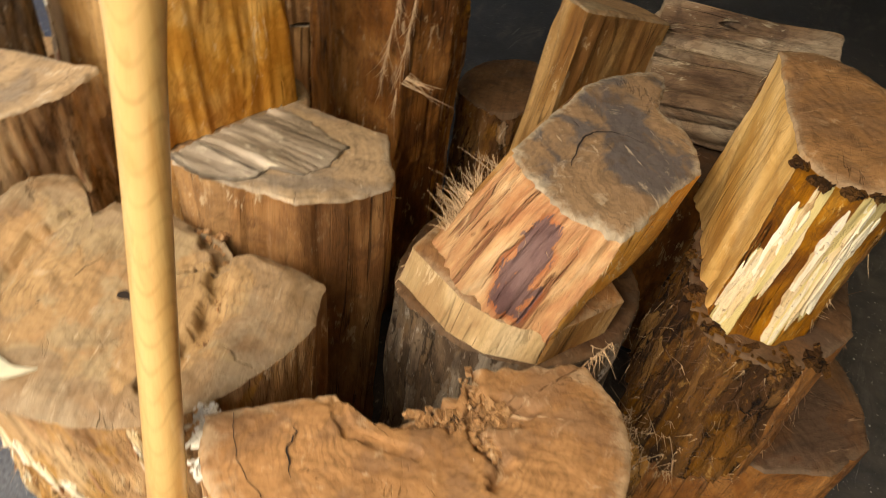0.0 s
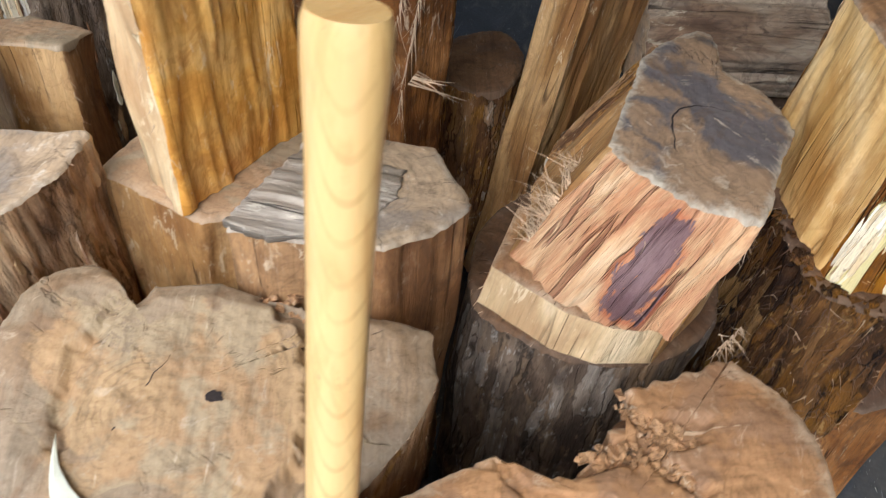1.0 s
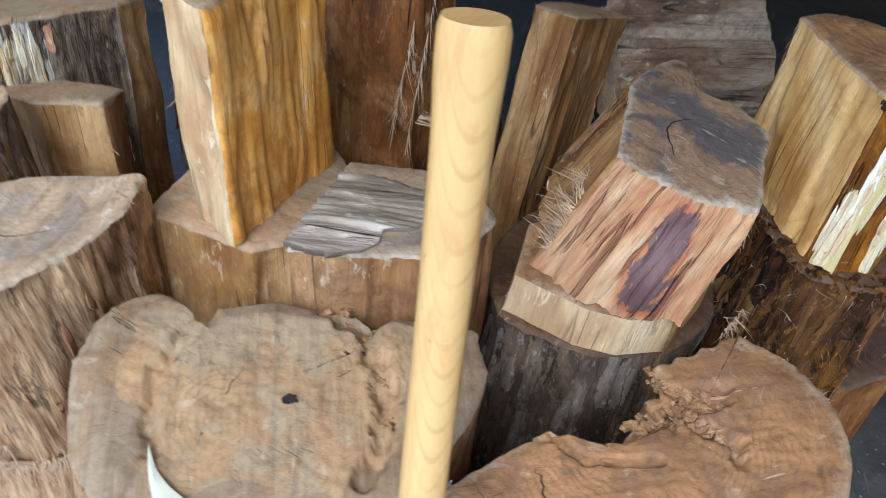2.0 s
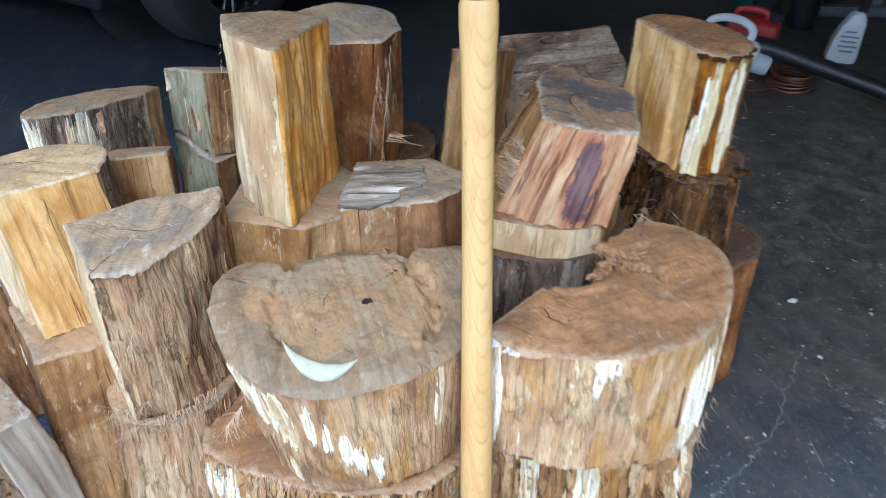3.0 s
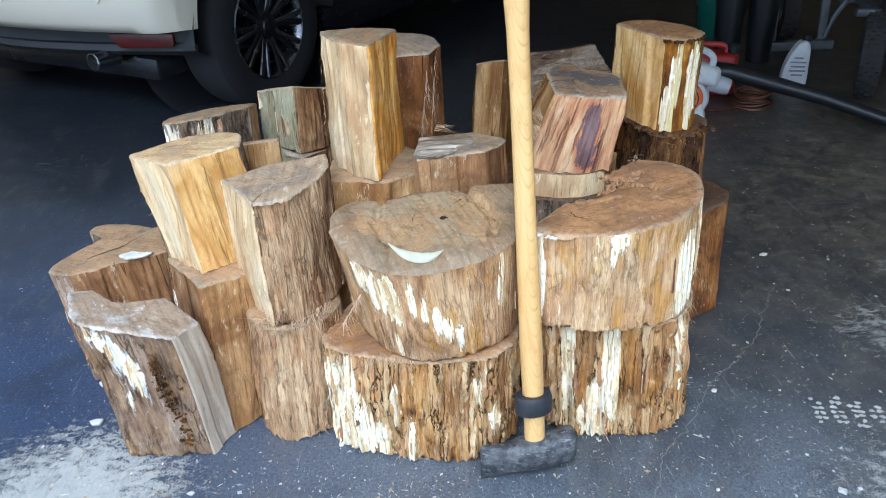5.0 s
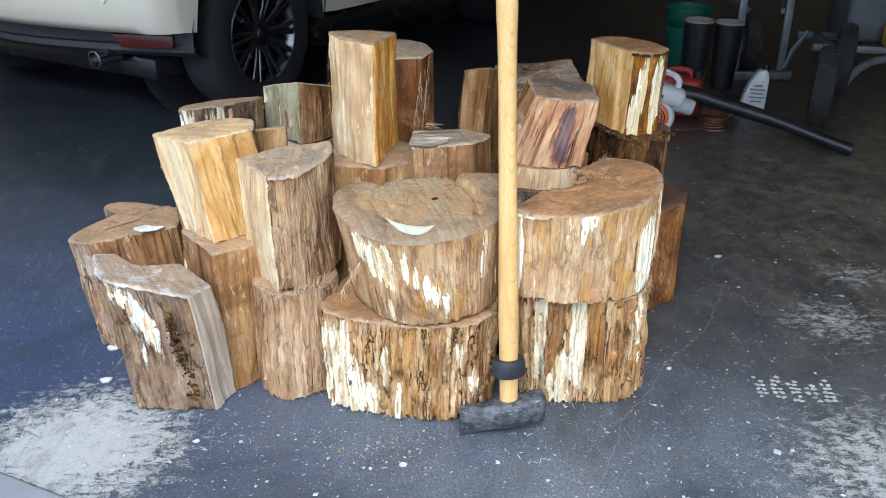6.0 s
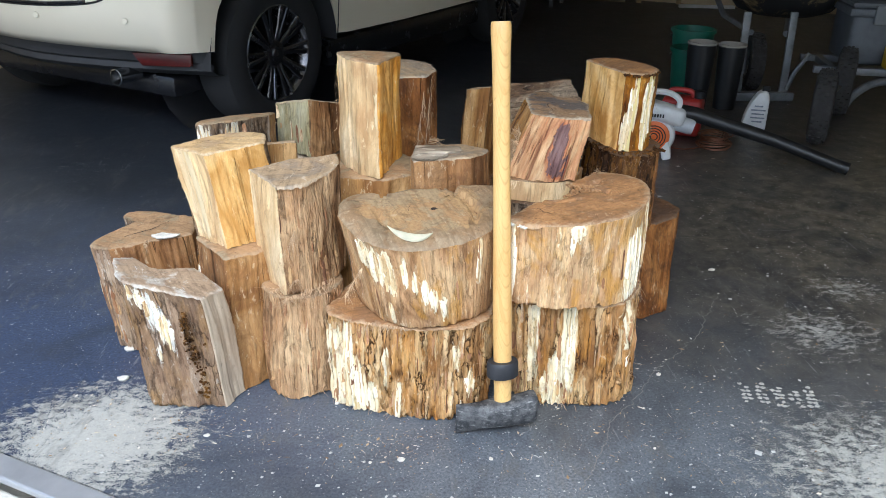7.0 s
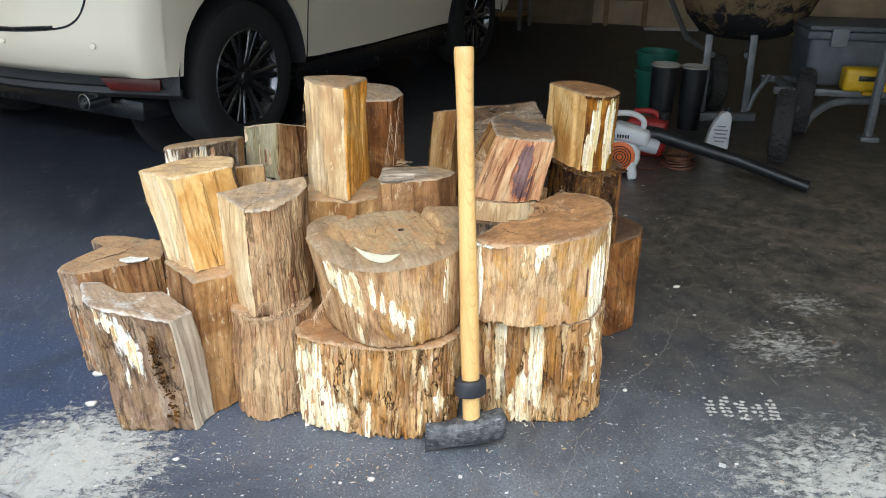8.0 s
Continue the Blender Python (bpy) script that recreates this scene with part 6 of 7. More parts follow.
def cart():
    root = thing("garden_cart", (2.3, 2.75, 0), "grey steel garden cart with pneumatic wheels", "garden cart", turn=-14)
    m = root.matrix_world.inverted()
    at = m @ Vector((1.87, 2.25, 0.182))
    tread_wheel("wheel", root, at, 0.182, 0.1, -15, "knobbly pneumatic tyre")
    tread_wheel("wheel", root, (at.x + 0.25, at.y + 0.62, 0.182), 0.182, 0.1, -15, "knobbly pneumatic tyre")
    part("axle", tube([at, (at.x + 0.25, at.y + 0.62, 0.182)], 0.014, 8), GREY_STEEL, root)
    hoop = smooth_path([m @ Vector(p) for p in ((2.285, 2.785, 0.0), (2.3, 2.785, 0.05), (2.34, 2.785, 0.11), (2.44, 2.785, 0.17), (2.6, 2.785, 0.182), (3.0, 2.785, 0.182))], 7)
    part("frame_hoop", tube(hoop, 0.022, 10), GREY_STEEL, root, "bent grey tube frame")
    part("frame_rail", box(0.9, 0.04, 0.04, (0.25, 0.1, 0.205), 0.006), GREY_STEEL, root)
    part("frame_rail", box(0.9, 0.04, 0.04, (0.25, 0.45, 0.205), 0.006), GREY_STEEL, root)
    part("frame_cross", box(0.04, 0.36, 0.04, (-0.1, 0.28, 0.206), 0.006), GREY_STEEL, root)
    part("upright", tube([(0.3, -0.08, 0.0), (0.3, -0.08, 0.3), (0.34, -0.06, 1.1)], 0.026, 10), GREY_STEEL, root, "grey steel upright")
    part("foot_plate", box(0.1, 0.09, 0.03, (0.3, -0.08, 0.0), 0.006), GREY_STEEL, root)
    tub = thing("storage_tub", (2.66, 3.03, 0.246), "lidded grey plastic storage tub on the cart", "storage tub", turn=-14)
    part("tub_body", box(0.62, 0.4, 0.28, (0, 0, 0), 0.03, seg=3), GREY_TUB, tub)
    part("tub_rim", box(0.68, 0.46, 0.045, (0, 0, 0.265), 0.012), GREY_TUB, tub)
    part("lid", box(0.66, 0.44, 0.03, (0, 0, 0.311), 0.012), GREY_TUB, tub)
    for x in (-0.17, 0.17):
        part("latch", box(0.09, 0.02, 0.1, (x, -0.24, 0.23), 0.006), plain("latch_grey", (0.2, 0.21, 0.22), 0.5), tub)
    case = thing("tool_case", (2.6, 2.76, 0.246), "small yellow tool case with a black handle", "tool case", turn=-14)
    yellow = plain("yellow_plastic", (0.8, 0.48, 0.01), 0.4, vary=0.2, scale=20)
    part("case_body", box(0.27, 0.11, 0.13, (0, 0, 0), 0.02, seg=3), yellow, case)
    part("case_foot", box(0.1, 0.08, 0.02, (0.03, 0, -0.02), 0.005), yellow, case)
    part("handle_slot", box(0.15, 0.01, 0.032, (0.01, -0.053, 0.06), 0.008), BLACK_PLASTIC, case, "black recessed handle")


def back_clutter():
    timber = plain("old_ladder_timber", (0.34, 0.24, 0.13), 0.75, vary=0.4)
    lad = thing("step_ladder", (2.55, 7.05, 0), "wooden step ladder leaning at the back wall", "ladder", turn=-14)
    for x in (-0.2, 0.2):
        part("stile", box(0.05, 0.03, 1.9, (x, 0, 0), 0.006, (-8, 0, 0)), timber, lad)
    for i in range(6):
        part("tread", box(0.38, 0.08, 0.025, (0, 0.04 + 0.04 * i, 0.26 + 0.28 * i), 0.005), timber, lad)
    board = thing("chipboard_sheet", (1.75, 7.3, 0), "dusty brown board propped at the back wall", "board", turn=-20)
    part("sheet", box(1.0, 0.03, 1.1, (0, 0, 0), 0.004, (-4, 0, 0)), plain("dusty_board", (0.22, 0.17, 0.11), 0.85, vary=0.4, scale=6), board)
    shelf = thing("storage_shelf", (1.1, 7.1, 0), "grey metal shelf unit at the back wall", "shelf", turn=-28)
    for x, y in ((-0.4, -0.18), (0.4, -0.18), (-0.4, 0.18), (0.4, 0.18)):
        part("post", box(0.035, 0.035, 1.8, (x, y, 0), 0.003), GREY_STEEL, shelf)
    for z in (0.12, 0.6, 1.1, 1.6):
        part("shelf_board", box(0.78, 0.36, 0.025, (0, 0, z), 0.004), timber, shelf)
    strip = thing("floor_batten", (2.95, 6.75, 0), "pale batten lying on the floor at the back", "batten", turn=-8)
    part("batten", box(0.55, 0.04, 0.03, (0, 0, 0), 0.004), WHITE_PLASTIC, strip)
    bag = thing("golf_bag", (0.62, 5.75, 0), "dark tall bag standing in the shade", "bag")
    part("bag_body", lathe([(0.0, 0.0), (0.13, 0.0), (0.15, 0.03), (0.15, 0.5), (0.14, 0.9), (0.15, 0.95), (0.13, 0.96), (0.0, 0.9)], 24), plain("black_canvas", (0.018, 0.017, 0.016), 0.85), bag)
    for z in (0.3, 0.62):
        part("strap", lathe([(0.152, z), (0.157, z + 0.01), (0.157, z + 0.04), (0.15, z + 0.05)], 24), BLACK_PLASTIC, bag)
    part("strap_buckle", box(0.03, 0.012, 0.05, (0.1, -0.115, 0.62), 0.003), GREY_STEEL, bag)


leaf_blower()
pot(1.485, 2.92, 0.368, 0.078)
pot(1.648, 2.9, 0.36, 0.075)
bucket(1.53, 3.2, 0.285, 0.115)
bucket(1.63, 3.47, 0.35, 0.13)
bottle()
wire_coil()
fuel_can()
wheelbarrow()
cart()
back_clutter()


# ---- torn bark, stains, fibres and loose bits on the logs ----
DARK = plain("painted_split_gap", (0.02, 0.012, 0.008), 0.95, vary=0.2)
MOULD = plain("white_mould", (0.68, 0.65, 0.57), 0.95, vary=0.4, scale=60, depth=0.003)
CREAM = plain("cream_wood_slice", (0.6, 0.57, 0.42), 0.7, vary=0.25, scale=30)


def crack(log, slope, points, width, wobble=0.004, seed=0, name="check_crack", lift=0.0045):
    """A drying crack across a sawn end: flat dark strip, painting the gap's shade."""
    root, spot, pts, nor, hgt = log
    o = root.matrix_world.translation
    line = smooth_path([(x - o.x, y - o.y, 0) for x, y in points], 7)
    vs, fs = [], []
    for i, p in enumerate(line):
        d = (line[min(i + 1, len(line) - 1)] - line[max(i - 1, 0)]).normalized()
        s = Vector((-d.y, d.x, 0))
        f = i / (len(line) - 1)
        w = width * (0.25 + 0.75 * math.sin(math.pi * min(1, f * 1.1 + 0.05))) * (1 + 0.7 * noise.noise(Vector((f * 14, seed, 0))))
        q = p + s * wobble * noise.noise(Vector((f * 9, seed + 3, 1)))
        for k in (-1, 1):
            a = q + s * k * max(w, 0.0004) / 2
            vs.append((a.x, a.y, hgt + slope[0] * a.x + slope[1] * a.y + lift))
    fs = [(2 * i, 2 * i + 1, 2 * i + 3, 2 * i + 2) for i in range(len(line) - 1)]
    me = bpy.data.meshes.new(name)
    me.from_pydata(vs, [], fs)
    return link(name, me, DARK, root)


def crumbs(parent, spots, material, count, size, seed, name="rotten_crumb", lift=0.0, kind="stuff", rise=0.0):
    """Lumps of crumbled wood round spots of (x, y, z, spread), all in one mesh."""
    rng = random.Random(seed)
    vs, fs, gr = [], [], []
    cube = [(-1, -1, -1), (1, -1, -1), (1, 1, -1), (-1, 1, -1), (-1, -1, 1), (1, -1, 1), (1, 1, 1), (-1, 1, 1)]
    quads = [(0, 3, 2, 1), (4, 5, 6, 7), (0, 1, 5, 4), (1, 2, 6, 5), (2, 3, 7, 6), (3, 0, 4, 7)]
    for _ in range(count):
        x, y, z, spread = rng.choice(spots)
        p = Vector((x + rng.gauss(0, spread), y + rng.gauss(0, spread), z + lift + rng.gauss(0, rise)))
        s = size * rng.uniform(0.3, 1.3)
        m = Euler((rng.uniform(-0.5, 0.5), rng.uniform(-0.5, 0.5), rng.uniform(0, 6))).to_matrix()
        first = len(vs)
        for c in cube:
            q = Vector((c[0] * rng.uniform(0.5, 1.2), c[1] * rng.uniform(0.35, 0.9), c[2] * rng.uniform(0.2, 0.6))) * s
            r = p + m @ q
            vs.append(r)
            gr.append(tuple(r))
        fs += [tuple(first + i for i in f) for f in quads]
    ob = solid(name, vs, fs, gr, material, parent)
    ob.data.polygons.foreach_set("use_smooth", [False] * len(ob.data.polygons))
    return tagged(ob, kind=kind)


def sliver(name, outline, z, thick, along, material, label, category, curl=0.0, ridge=0.0, seed=0.0, slope=(0.0, 0.0)):
    """A thin loose piece of bark or wood lying on something: outline of (x, y), grain along one way."""
    cx, cy = sum(p[0] for p in outline) / len(outline), sum(p[1] for p in outline) / len(outline)
    root = thing(name, (cx, cy, z), label, category)
    pts, _ = trace([(x - cx, y - cy, "flat") for x, y in outline])
    a = math.atan2(along[1], along[0])
    n, steps = len(pts), 30 if ridge > 0.003 else 14
    vs, gr, fs = [], [], []
    span = max(p.length for p in pts)
    for top in (0, 1):
        for s in range(steps):
            f = 1 - s / steps
            for p in pts:
                jag = 1 + 0.07 * noise.noise(Vector((p.x * 150, p.y * 150, seed))) * f
                q = p * f * jag
                u, w = q.x * math.cos(a) + q.y * math.sin(a), -q.x * math.sin(a) + q.y * math.cos(a)
                h = curl * (q.length / span) ** 2 + slope[0] * q.x + slope[1] * q.y
                if top:
                    h += thick * (0.85 + 0.15 * (1 - f ** 6)) + ridge * (noise.noise(Vector((w * 95, u * 5, seed))) + 0.6 * noise.noise(Vector((w * 210, u * 12, seed + 3)))) * (1 - 0.4 * f)
                vs.append(Vector((q.x, q.y, h)))
                gr.append((w, 0.3 * top, u + seed))
        vs.append(Vector((0, 0, thick * top)))
        gr.append((0, 0.3 * top, seed))
    half = steps * n + 1
    for top in (0, 1):
        o = half * top
        g = [(o + s * n + i, o + s * n + (i + 1) % n, o + (s + 1) * n + (i + 1) % n, o + (s + 1) * n + i) for s in range(steps - 1) for i in range(n)]
        g += [(o + (steps - 1) * n + i, o + (steps - 1) * n + (i + 1) % n, o + steps * n) for i in range(n)]
        fs += g if top else [f[::-1] for f in g]
    fs += [(i, (i + 1) % n, half + (i + 1) % n, half + i) for i in range(n)]
    solid("slice", vs, fs, gr, material, root)
    return root


# drying cracks and rot on the sawn ends
crack(top_left, (0, 0.16), [(-0.215, 0.1), (-0.21, 0.15), (-0.2, 0.2)], 0.0016, seed=1, lift=0.011)
# Knot hole as a flat dark strip, its inner shade put into colour.
crack(top_left, (0, 0.16), [(-0.155, 0.168), (-0.147, 0.172), (-0.14, 0.17)], 0.011, 0.002, 5, "knot_hole", 0.011)
crack(top_right, (0.1, 0), [(0.085, 0.15), (0.1, 0.12), (0.115, 0.105)], 0.0018, 0.008, 9)
crack(top_right, (0.1, 0), [(0.03, 0.13), (0.06, 0.1), (0.11, 0.075), (0.17, 0.065)], 0.0007, 0.006, 10)
crack(red_block, (-0.02, 0), [(0.175, 0.47), (0.165, 0.52), (0.185, 0.55), (0.22, 0.555)], 0.002, 0.004, 11)
crack(half_round, (0, 0), [(-0.5, 0.24), (-0.45, 0.23), (-0.4, 0.26)], 0.0015, 0.006, 12)
crack(leaning, (0.05, 0), [(-0.72, 0.35), (-0.66, 0.37), (-0.6, 0.36)], 0.0014, 0.006, 13)
crack(forked, (0, 0), [(-0.95, 0.45), (-0.89, 0.5), (-0.85, 0.56)], 0.003, 0.008, 14)
crumbs(top_right[0], [(0.0, 0.14, 0.218, 0.01), (0.01, 0.11, 0.219, 0.012), (-0.02, 0.09, 0.216, 0.01), (0.03, 0.13, 0.221, 0.01), (0.04, 0.1, 0.222, 0.012)], WOOD["rot"], 150, 0.005, 3, lift=-0.002)
crumbs(top_left[0], [(0.075, 0.11, 0.24, 0.008), (0.096, 0.075, 0.236, 0.006), (0.114, 0.03, 0.228, 0.006), (0.03, 0.13, 0.244, 0.012)], WOOD["rot"], 130, 0.004, 4, lift=0.002)
crumbs(top_right[0], [(-0.19, -0.01, 0.196, 0.006), (-0.178, -0.035, 0.197, 0.006), (-0.155, -0.055, 0.199, 0.005)], MOULD, 170, 0.003, 5, "mould_crust")

crumbs(light_block[0], [(-0.022, -0.078, 0.2, 0.004), (0.0, -0.094, 0.2, 0.004), (0.025, -0.09, 0.2, 0.004), (0.05, -0.078, 0.2, 0.004), (0.068, -0.05, 0.2, 0.004)], WOOD["bark_dark"], 120, 0.0035, 44, "bark_crumb")
crumbs(shaggy[0], [(-0.075, -0.065, 0.224, 0.008), (-0.045, -0.1, 0.224, 0.008), (-0.01, -0.11, 0.224, 0.01), (0.03, -0.1, 0.224, 0.008), (0.055, -0.075, 0.224, 0.008), (-0.09, -0.02, 0.224, 0.01)], WOOD["bark_dark"], 130, 0.005, 6, "bark_crumb")

crumbs(quarter[0], [(0.057, -0.058, 0.06, 0.005), (0.052, -0.068, 0.11, 0.006), (0.046, -0.078, 0.16, 0.007), (0.04, -0.088, 0.21, 0.006), (0.034, -0.096, 0.25, 0.004)], WOOD["bark_dark"], 260, 0.0034, 7, "rotten_bark_lump", rise=0.02)
def fuzz(log, material, count, length, radius, seed, low=0.0, high=1.0, left=-9.0, right=9.0, name="fibre_fuzz", label=""):
    """Short tangled fibres all over the side of a log that faces the door, between two heights and two x."""
    root, spot, pts, nor, hgt = log
    rng = random.Random(seed)
    ox = root.matrix_world.translation.x
    front = [c for c in range(len(pts)) if nor[c].y < 0.3 and left < pts[c].x + ox < right]
    starts = []
    for _ in range(count):
        p = spot(rng.choice(front), rng.uniform(low, high))
        starts.append((p, p))
    return strands(root, starts, material, length, count, radius, (0, -0.5, -0.4), 1.0, seed, name, label, 0.9)


# frayed fibres
strands(red_block[0], [((-0.125, -0.09, 0.03), (-0.1, -0.075, 0.11)), ((-0.12, -0.08, 0.05), (-0.09, -0.03, 0.1))], FIBRE, 0.035, 130, 0.0009, (-0.7, 0.1, 0.7), 0.5, 11, label="frayed pale fibres")
strands(red_block[0], [((0.08, -0.135, 0.0), (0.095, -0.12, 0.03)), ((-0.1, -0.11, 0.02), (0.08, -0.13, 0.02))], FIBRE, 0.02, 60, 0.0007, (0.3, -0.5, -0.3), 0.6, 12)
strands(behind_tall[0], [((0.05, -0.1, 0.46), (0.07, -0.09, 0.68)), ((0.03, -0.105, 0.5), (0.05, -0.1, 0.66))], FIBRE, 0.045, 90, 0.0006, (0.06, -0.1, -1.0), 0.15, 13, label="hanging torn fibres")
strands(behind_tall[0], [((0.06, -0.1, 0.5), (0.07, -0.095, 0.52))], FIBRE, 0.05, 12, 0.0013, (1.0, 0.1, -0.1), 0.2, 14, "torn_splinter", "pale splinter")
DARK_FIBRE = plain("dark_fibre", (0.17, 0.09, 0.045), 0.85, vary=0.6, scale=80)
fuzz(shaggy, DARK_FIBRE, 800, 0.014, 0.0005, 15, label="shaggy dark fibres")
fuzz(shaggy, FIBRE, 130, 0.013, 0.0005, 16)
fuzz(shaggy, FIBRE, 120, 0.02, 0.0006, 27, 0.0, 0.25, 0.33, 0.4)
fuzz(low_left, FIBRE, 160, 0.014, 0.0004, 28)
fuzz(low_right, FIBRE, 140, 0.014, 0.0004, 29)
fuzz(low_fork, FIBRE, 120, 0.016, 0.0004, 30)
fuzz(red_block, FIBRE, 120, 0.01, 0.0004, 31)
strands(half_round[0], [((-0.07, -0.09, 0.01), (0.0, -0.1, 0.05)), ((-0.04, -0.11, 0.0), (0.05, -0.08, 0.02))], FIBRE, 0.034, 170, 0.0004, (0.0, -0.3, -0.8), 0.9, 17, label="tangled bark fibres", bend=1.1)
strands(half_round[0], [((-0.04, -0.115, 0.1), (0.0, -0.11, 0.18)), ((0.0, -0.11, 0.02), (0.08, -0.05, 0.03))], FIBRE, 0.04, 70, 0.0005, (0.05, -0.15, -1.0), 0.3, 18)
strands(low_fork[0], [((-0.1, -0.06, 0.26), (0.02, -0.115, 0.28)), ((0.05, -0.1, 0.26), (0.1, -0.02, 0.28)), ((-0.09, -0.06, 0.01), (0.05, -0.11, 0.02))], FIBRE, 0.025, 60, 0.0005, (0.0, -0.2, -0.9), 0.5, 19)
strands(low_left[0], [((-0.205, -0.06, 0.23), (-0.1, -0.125, 0.245)), ((-0.2, -0.055, 0.01), (-0.05, -0.145, 0.02)), ((-0.2, -0.06, 0.12), (-0.16, -0.1, 0.2))], FIBRE, 0.026, 80, 0.0006, (-0.3, -0.35, -0.9), 0.6, 20)
strands(low_right[0], [((0.12, -0.1, 0.15), (0.16, -0.03, 0.28)), ((-0.11, -0.11, 0.0), (0.0, -0.14, 0.01)), ((0.13, -0.09, 0.02), (0.165, -0.02, 0.1))], FIBRE, 0.03, 50, 0.0005, (0.3, -0.3, -0.8), 0.45, 21)
strands(top_right[0], [((0.08, -0.075, 0.0), (0.14, 0.0, 0.02)), ((0.1, -0.06, 0.02), (0.12, -0.05, 0.12)), ((-0.19, -0.02, 0.2), (0.1, -0.06, 0.235))], FIBRE, 0.02, 60, 0.0005, (0.15, -0.3, -0.9), 0.5, 22)
strands(top_left[0], [((-0.14, -0.06, 0.0), (-0.05, -0.105, 0.01)), ((-0.185, -0.02, 0.05), (-0.14, -0.08, 0.15))], FIBRE, 0.025, 90, 0.0007, (-0.1, -0.5, -0.8), 0.5, 23)
strands(tall[0], [((-0.095, 0.02, 0.05), (-0.09, 0.03, 0.25)), ((0.013, -0.11, 0.1), (0.013, -0.115, 0.2))], FIBRE, 0.014, 26, 0.0005, (-0.4, -0.3, -0.8), 0.5, 24)
strands(light_block[0], [((0.06, -0.06, 0.02), (0.075, -0.04, 0.15)), ((-0.02, -0.09, 0.0), (0.0, -0.1, 0.02))], FIBRE, 0.018, 18, 0.0007, (0.6, -0.5, -0.2), 0.6, 25)

sliver("bark_slab", [(-0.196, 0.292), (-0.15, 0.29), (-0.118, 0.308), (-0.106, 0.324), (-0.108, 0.348), (-0.075, 0.362), (-0.066, 0.394), (-0.072, 0.44), (-0.178, 0.452)], 0.5635, 0.008, (1, 0.12), WOOD["slab"], "weathered grey-brown ridged bark slab lying on a log", "bark slab", 0.0, 0.007, 31.0, (0.0, -0.12))


def crescent():
    """A thin moon-shaped offcut, thickest in its middle."""
    root = thing("wood_slice", (-0.206, 0.085, 0.483), "pale greenish-cream crescent slice of wood on the stump top", "wood slice")
    bm = bmesh.new()
    rows = []
    for i in range(25):
        u = -1 + i / 12
        x, y = 0.05 * u + 0.001, -0.016 * u
        bow = 1 - abs(u) ** 2.2
        out, inn = y - 0.048 * bow, y - 0.026 * bow + 0.002 * noise.noise(Vector((u * 4, 2, 0)))
        thick = 0.0025 + 0.006 * bow
        rows.append([bm.verts.new((x, q, 0.14 * q + z)) for q, z in ((out, 0), (inn, 0), (inn, thick * 0.8), (0.5 * (out + inn), thick), (out, thick * 0.6))])
    for a, b in zip(rows, rows[1:]):
        for j in range(5):
            bm.faces.new((a[j], a[(j + 1) % 5], b[(j + 1) % 5], b[j]))
    bm.faces.new(rows[0])
    bm.faces.new(rows[-1][::-1])
    part("slice", bm, CREAM, root)


crescent()
sliver("wood_chip", [(-0.875, 0.45), (-0.855, 0.435), (-0.82, 0.442), (-0.8, 0.456), (-0.83, 0.462), (-0.85, 0.47)], 0.313, 0.006, (1, 0.2), MOULD, "white wood chip on a log end", "wood chip", 0.002, 0.001, 34.0)


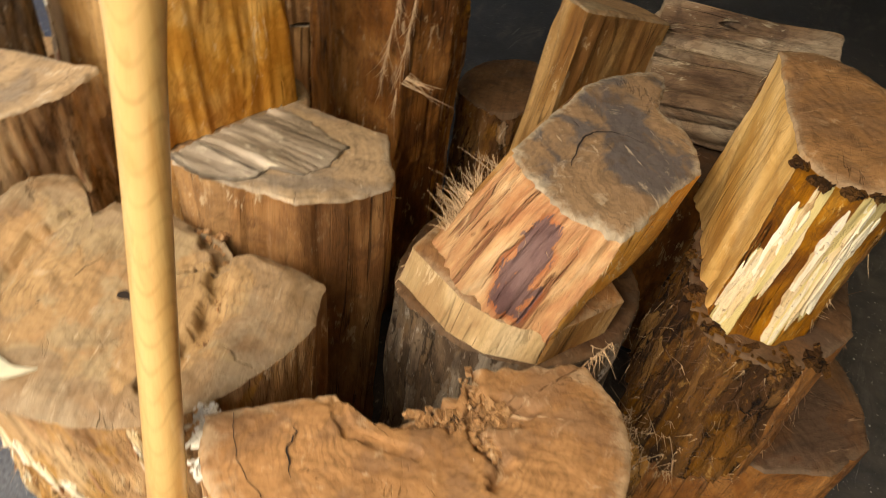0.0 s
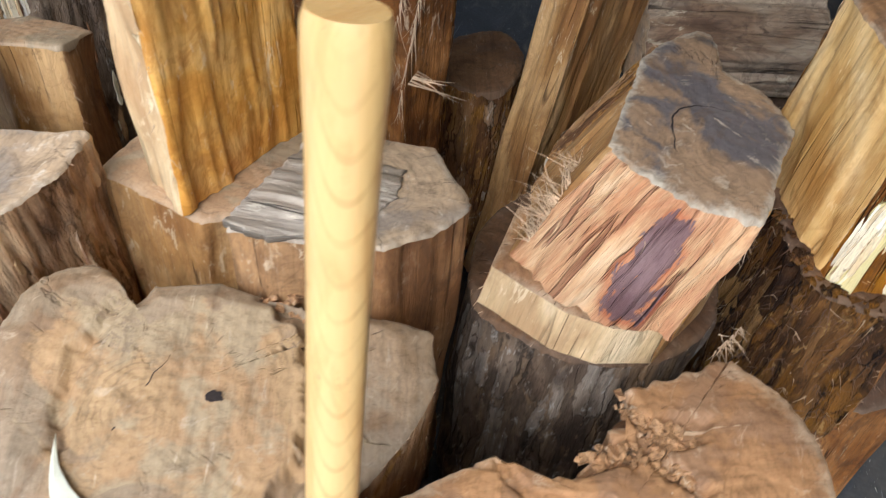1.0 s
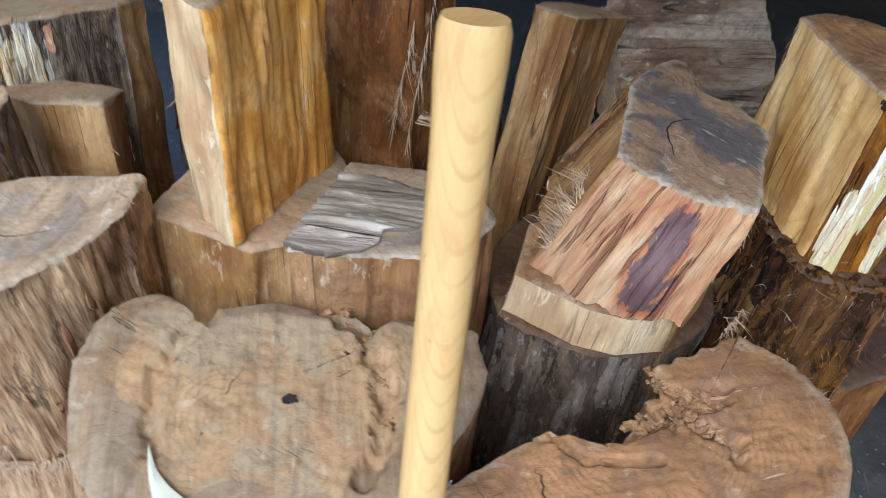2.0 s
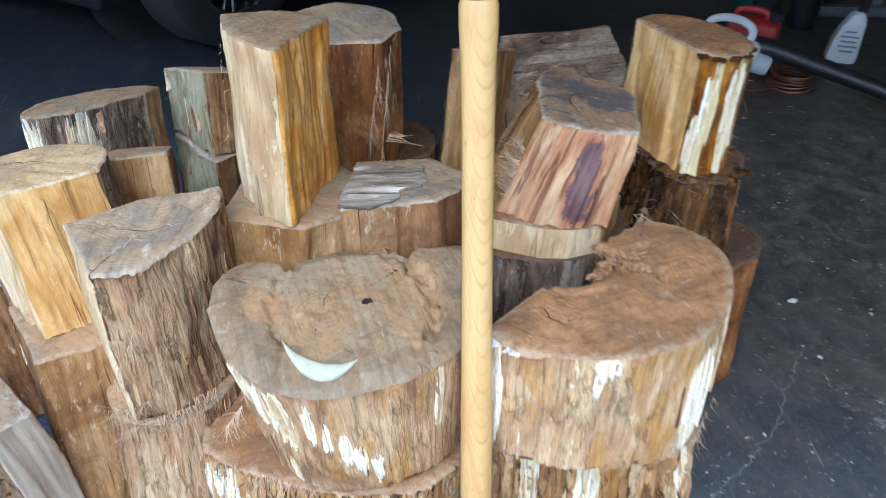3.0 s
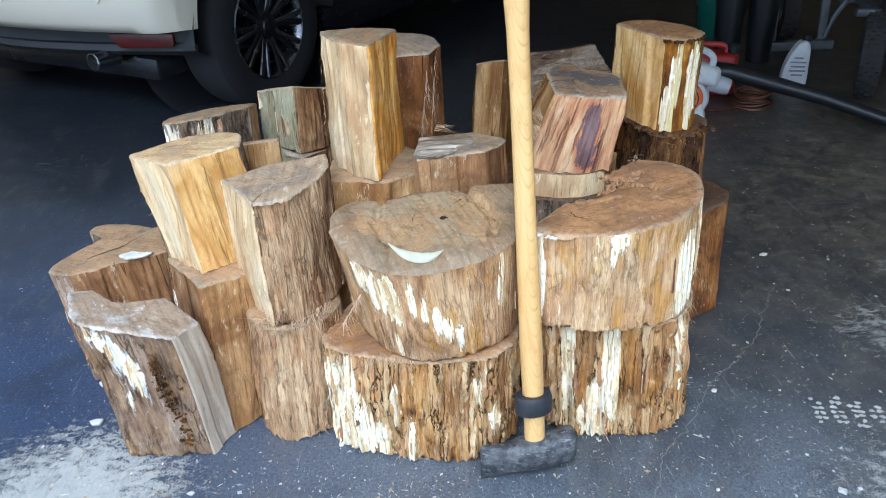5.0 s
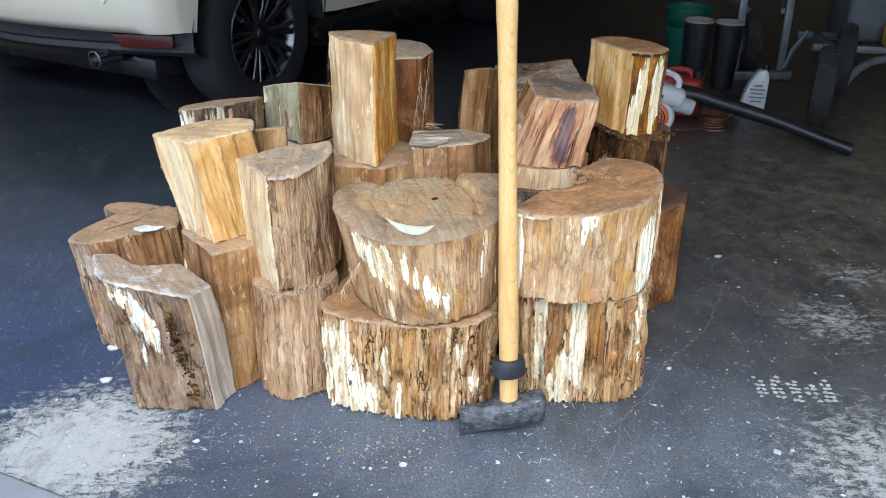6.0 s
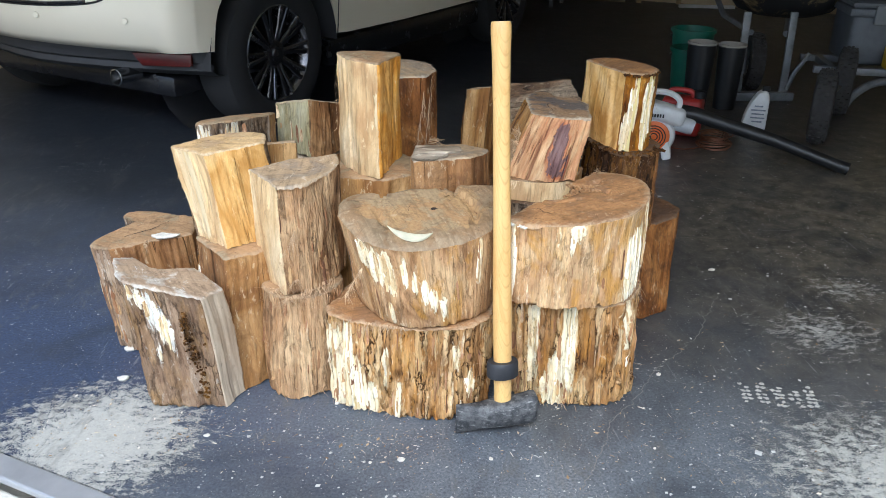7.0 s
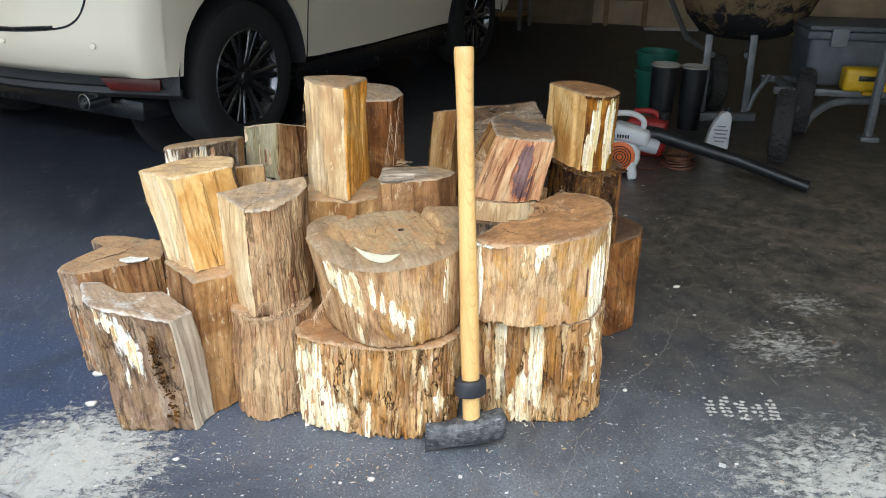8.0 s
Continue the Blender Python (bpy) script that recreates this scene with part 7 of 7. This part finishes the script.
# ---- floor: chips, sawdust, tyre print, crack ----
def floor_bits():
    rng = random.Random(8)
    chip_wood = Nodes("pale_chips", 0.85, spec=0.2)
    shade = chip_wood.ramp(chip_wood.island(), [(0.0, (0.2, 0.12, 0.06)), (0.5, (0.5, 0.38, 0.24)), (1.0, (0.75, 0.7, 0.6))])
    chip_mat = chip_wood.finish(shade)
    grit_mat = plain("pale_paint_grit", (0.55, 0.55, 0.52), 0.9, vary=0.4, scale=40)

    def scatter(name, label, areas, count, size, thin, material=chip_mat):
        vs, fs = [], []
        for _ in range(count):
            x, y, sx, sy = rng.choice(areas)
            c = Vector((x + rng.gauss(0, sx), y + rng.gauss(0, sy), 0.0))
            if c.x * 0.47 + (c.y + 0.116) * 0.883 + 0.4465 < 0.03:
                continue
            s = min(0.011, size * rng.lognormvariate(-0.4, 0.6))
            a = rng.uniform(0, math.pi)
            u, w = Vector((math.cos(a), math.sin(a), 0)) * s, Vector((-math.sin(a), math.cos(a), 0)) * s * rng.uniform(0.08, 0.5) * thin
            h = s * rng.uniform(0.05, 0.25)
            first = len(vs)
            for k, (p, q, z) in enumerate(((-1, 0, 0), (0.1, -1, 0), (1, 0.1, 0), (-0.1, 1, 0), (0, 0, 1))):
                vs.append(c + u * p * rng.uniform(0.7, 1.1) + w * q + Vector((0, 0, 0.0006 + (h if z else 0))))
            fs += [(first, first + 1, first + 4), (first + 1, first + 2, first + 4), (first + 2, first + 3, first + 4), (first + 3, first, first + 4), (first + 3, first + 2, first + 1, first)]
        me = bpy.data.meshes.new(name)
        me.from_pydata([tuple(v) for v in vs], [], fs)
        tagged(link(name, me, material, smooth=False), label, name.replace("_", " "), kind="stuff")

    scatter("sawdust", "pale sawdust and crumbs strewn on the floor", [(-0.95, 0.05, 0.16, 0.12), (-0.7, 0.02, 0.15, 0.07), (-0.25, -0.04, 0.1, 0.06), (0.3, -0.02, 0.25, 0.12), (-0.8, 0.35, 0.15, 0.12), (0.9, 0.1, 0.4, 0.3), (0.2, -0.25, 0.6, 0.12)], 2600, 0.0028, 1.0)
    scatter("paint_chips", "pale paint chips and grit strewn over the floor", [(0.9, 0.1, 0.5, 0.35), (0.3, -0.3, 0.5, 0.2), (1.3, 0.6, 0.4, 0.4), (-0.3, -0.2, 0.4, 0.15), (1.0, 1.4, 0.5, 0.5)], 900, 0.0038, 2.0, grit_mat)
    scatter("wood_splinters", "thin wood splinters strewn on the floor", [(-0.25, -0.05, 0.14, 0.05), (0.3, 0.0, 0.2, 0.08), (0.5, 0.25, 0.15, 0.2), (-0.6, 0.0, 0.25, 0.08), (1.0, 1.9, 0.3, 0.2)], 320, 0.008, 0.2)
    grit = [(-0.935, 0.258, 0.016), (-0.678, 0.012, 0.008), (-0.385, 0.125, 0.008), (-0.231, -0.094, 0.009), (-0.958, 0.4, 0.018), (0.82, 0.83, 0.012), (-0.03, -0.1, 0.007), (0.45, 0.22, 0.008), (-0.3, -0.1, 0.006), (0.35, -0.08, 0.006)]
    for x, y, s in grit:
        out = [(x + s * rng.uniform(0.5, 1.1) * math.cos(a), y + s * rng.uniform(0.4, 0.9) * math.sin(a)) for a in (0.2, 1.1, 2.1, 3.2, 4.2, 5.3)]
        sliver("wood_chip", out, 0.0005, s * 0.5, (rng.uniform(-1, 1), 1), MOULD, "small pale wood chip on the garage floor", "wood chip", 0.001, 0.001, rng.uniform(0, 30))
    dust = plain("dried_white_mud", (0.42, 0.41, 0.37), 0.95, vary=0.4, scale=60)
    bars = bmesh.new()
    for col in range(5):
        for row in range(6):
            for side in (0, 1):
                if rng.random() < (0.6 if col == 0 and row in (0, 4, 5) else 0.2):
                    continue
                u = 0.04 * col + 0.014 * side + rng.uniform(-0.003, 0.003)
                w = 0.016 * row + 0.006 * math.sin(2.0 * col) + rng.uniform(-0.002, 0.002)
                b = bmesh.new()
                edge = [(u + rng.uniform(0.003, 0.01) * math.cos(a), w + rng.uniform(0.0025, 0.0075) * math.sin(a)) for a in (0.9 * j for j in range(7))]
                lid = [b.verts.new((x, y, 0.0011)) for x, y in edge]
                foot = [b.verts.new((x, y, 0.0)) for x, y in edge]
                b.faces.new(lid)
                for j in range(7):
                    b.faces.new((foot[j], foot[(j + 1) % 7], lid[(j + 1) % 7], lid[j]))
                me = bpy.data.meshes.new("lug")
                b.to_mesh(me)
                b.free()
                bars.from_mesh(me)
                bpy.data.meshes.remove(me)
    bmesh.ops.transform(bars, matrix=pose(0.635, 0.095, 0, 0, 0, -12), verts=bars.verts)
    tagged(part("tyre_print", bars, dust, None, smooth=False), "white tyre tread print on the floor", "tyre print", kind="stuff")
    line = smooth_path([(0.771, 0.649, 0), (0.711, 0.56, 0), (0.633, 0.429, 0), (0.538, 0.326, 0), (0.45, 0.245, 0), (0.372, 0.132, 0), (0.281, 0.03, 0), (0.239, -0.054, 0), (0.193, -0.141, 0), (0.15, -0.22, 0)], 14)
    vs = []
    for i, p in enumerate(line):
        j = 0.02 * noise.noise(Vector((i * 0.3, 3, 0))) + 0.008 * noise.noise(Vector((i * 1.1, 5, 0))) + 0.004 * noise.noise(Vector((i * 3.1, 5, 0)))
        w = 0.001 * (1 + 0.8 * noise.noise(Vector((i * 0.8, 9, 0))))
        vs += [(p.x + j - w, p.y, 0.0007), (p.x + j + w, p.y - w, 0.0007)]
    me = bpy.data.meshes.new("floor_crack")
    me.from_pydata(vs, [], [(2 * i, 2 * i + 1, 2 * i + 3, 2 * i + 2) for i in range(len(line) - 1)])
    tagged(link("floor_crack", me, plain("filled_crack", (0.2, 0.195, 0.18), 0.9)), "thin pale filled crack in the floor", "crack", kind="structure")


floor_bits()
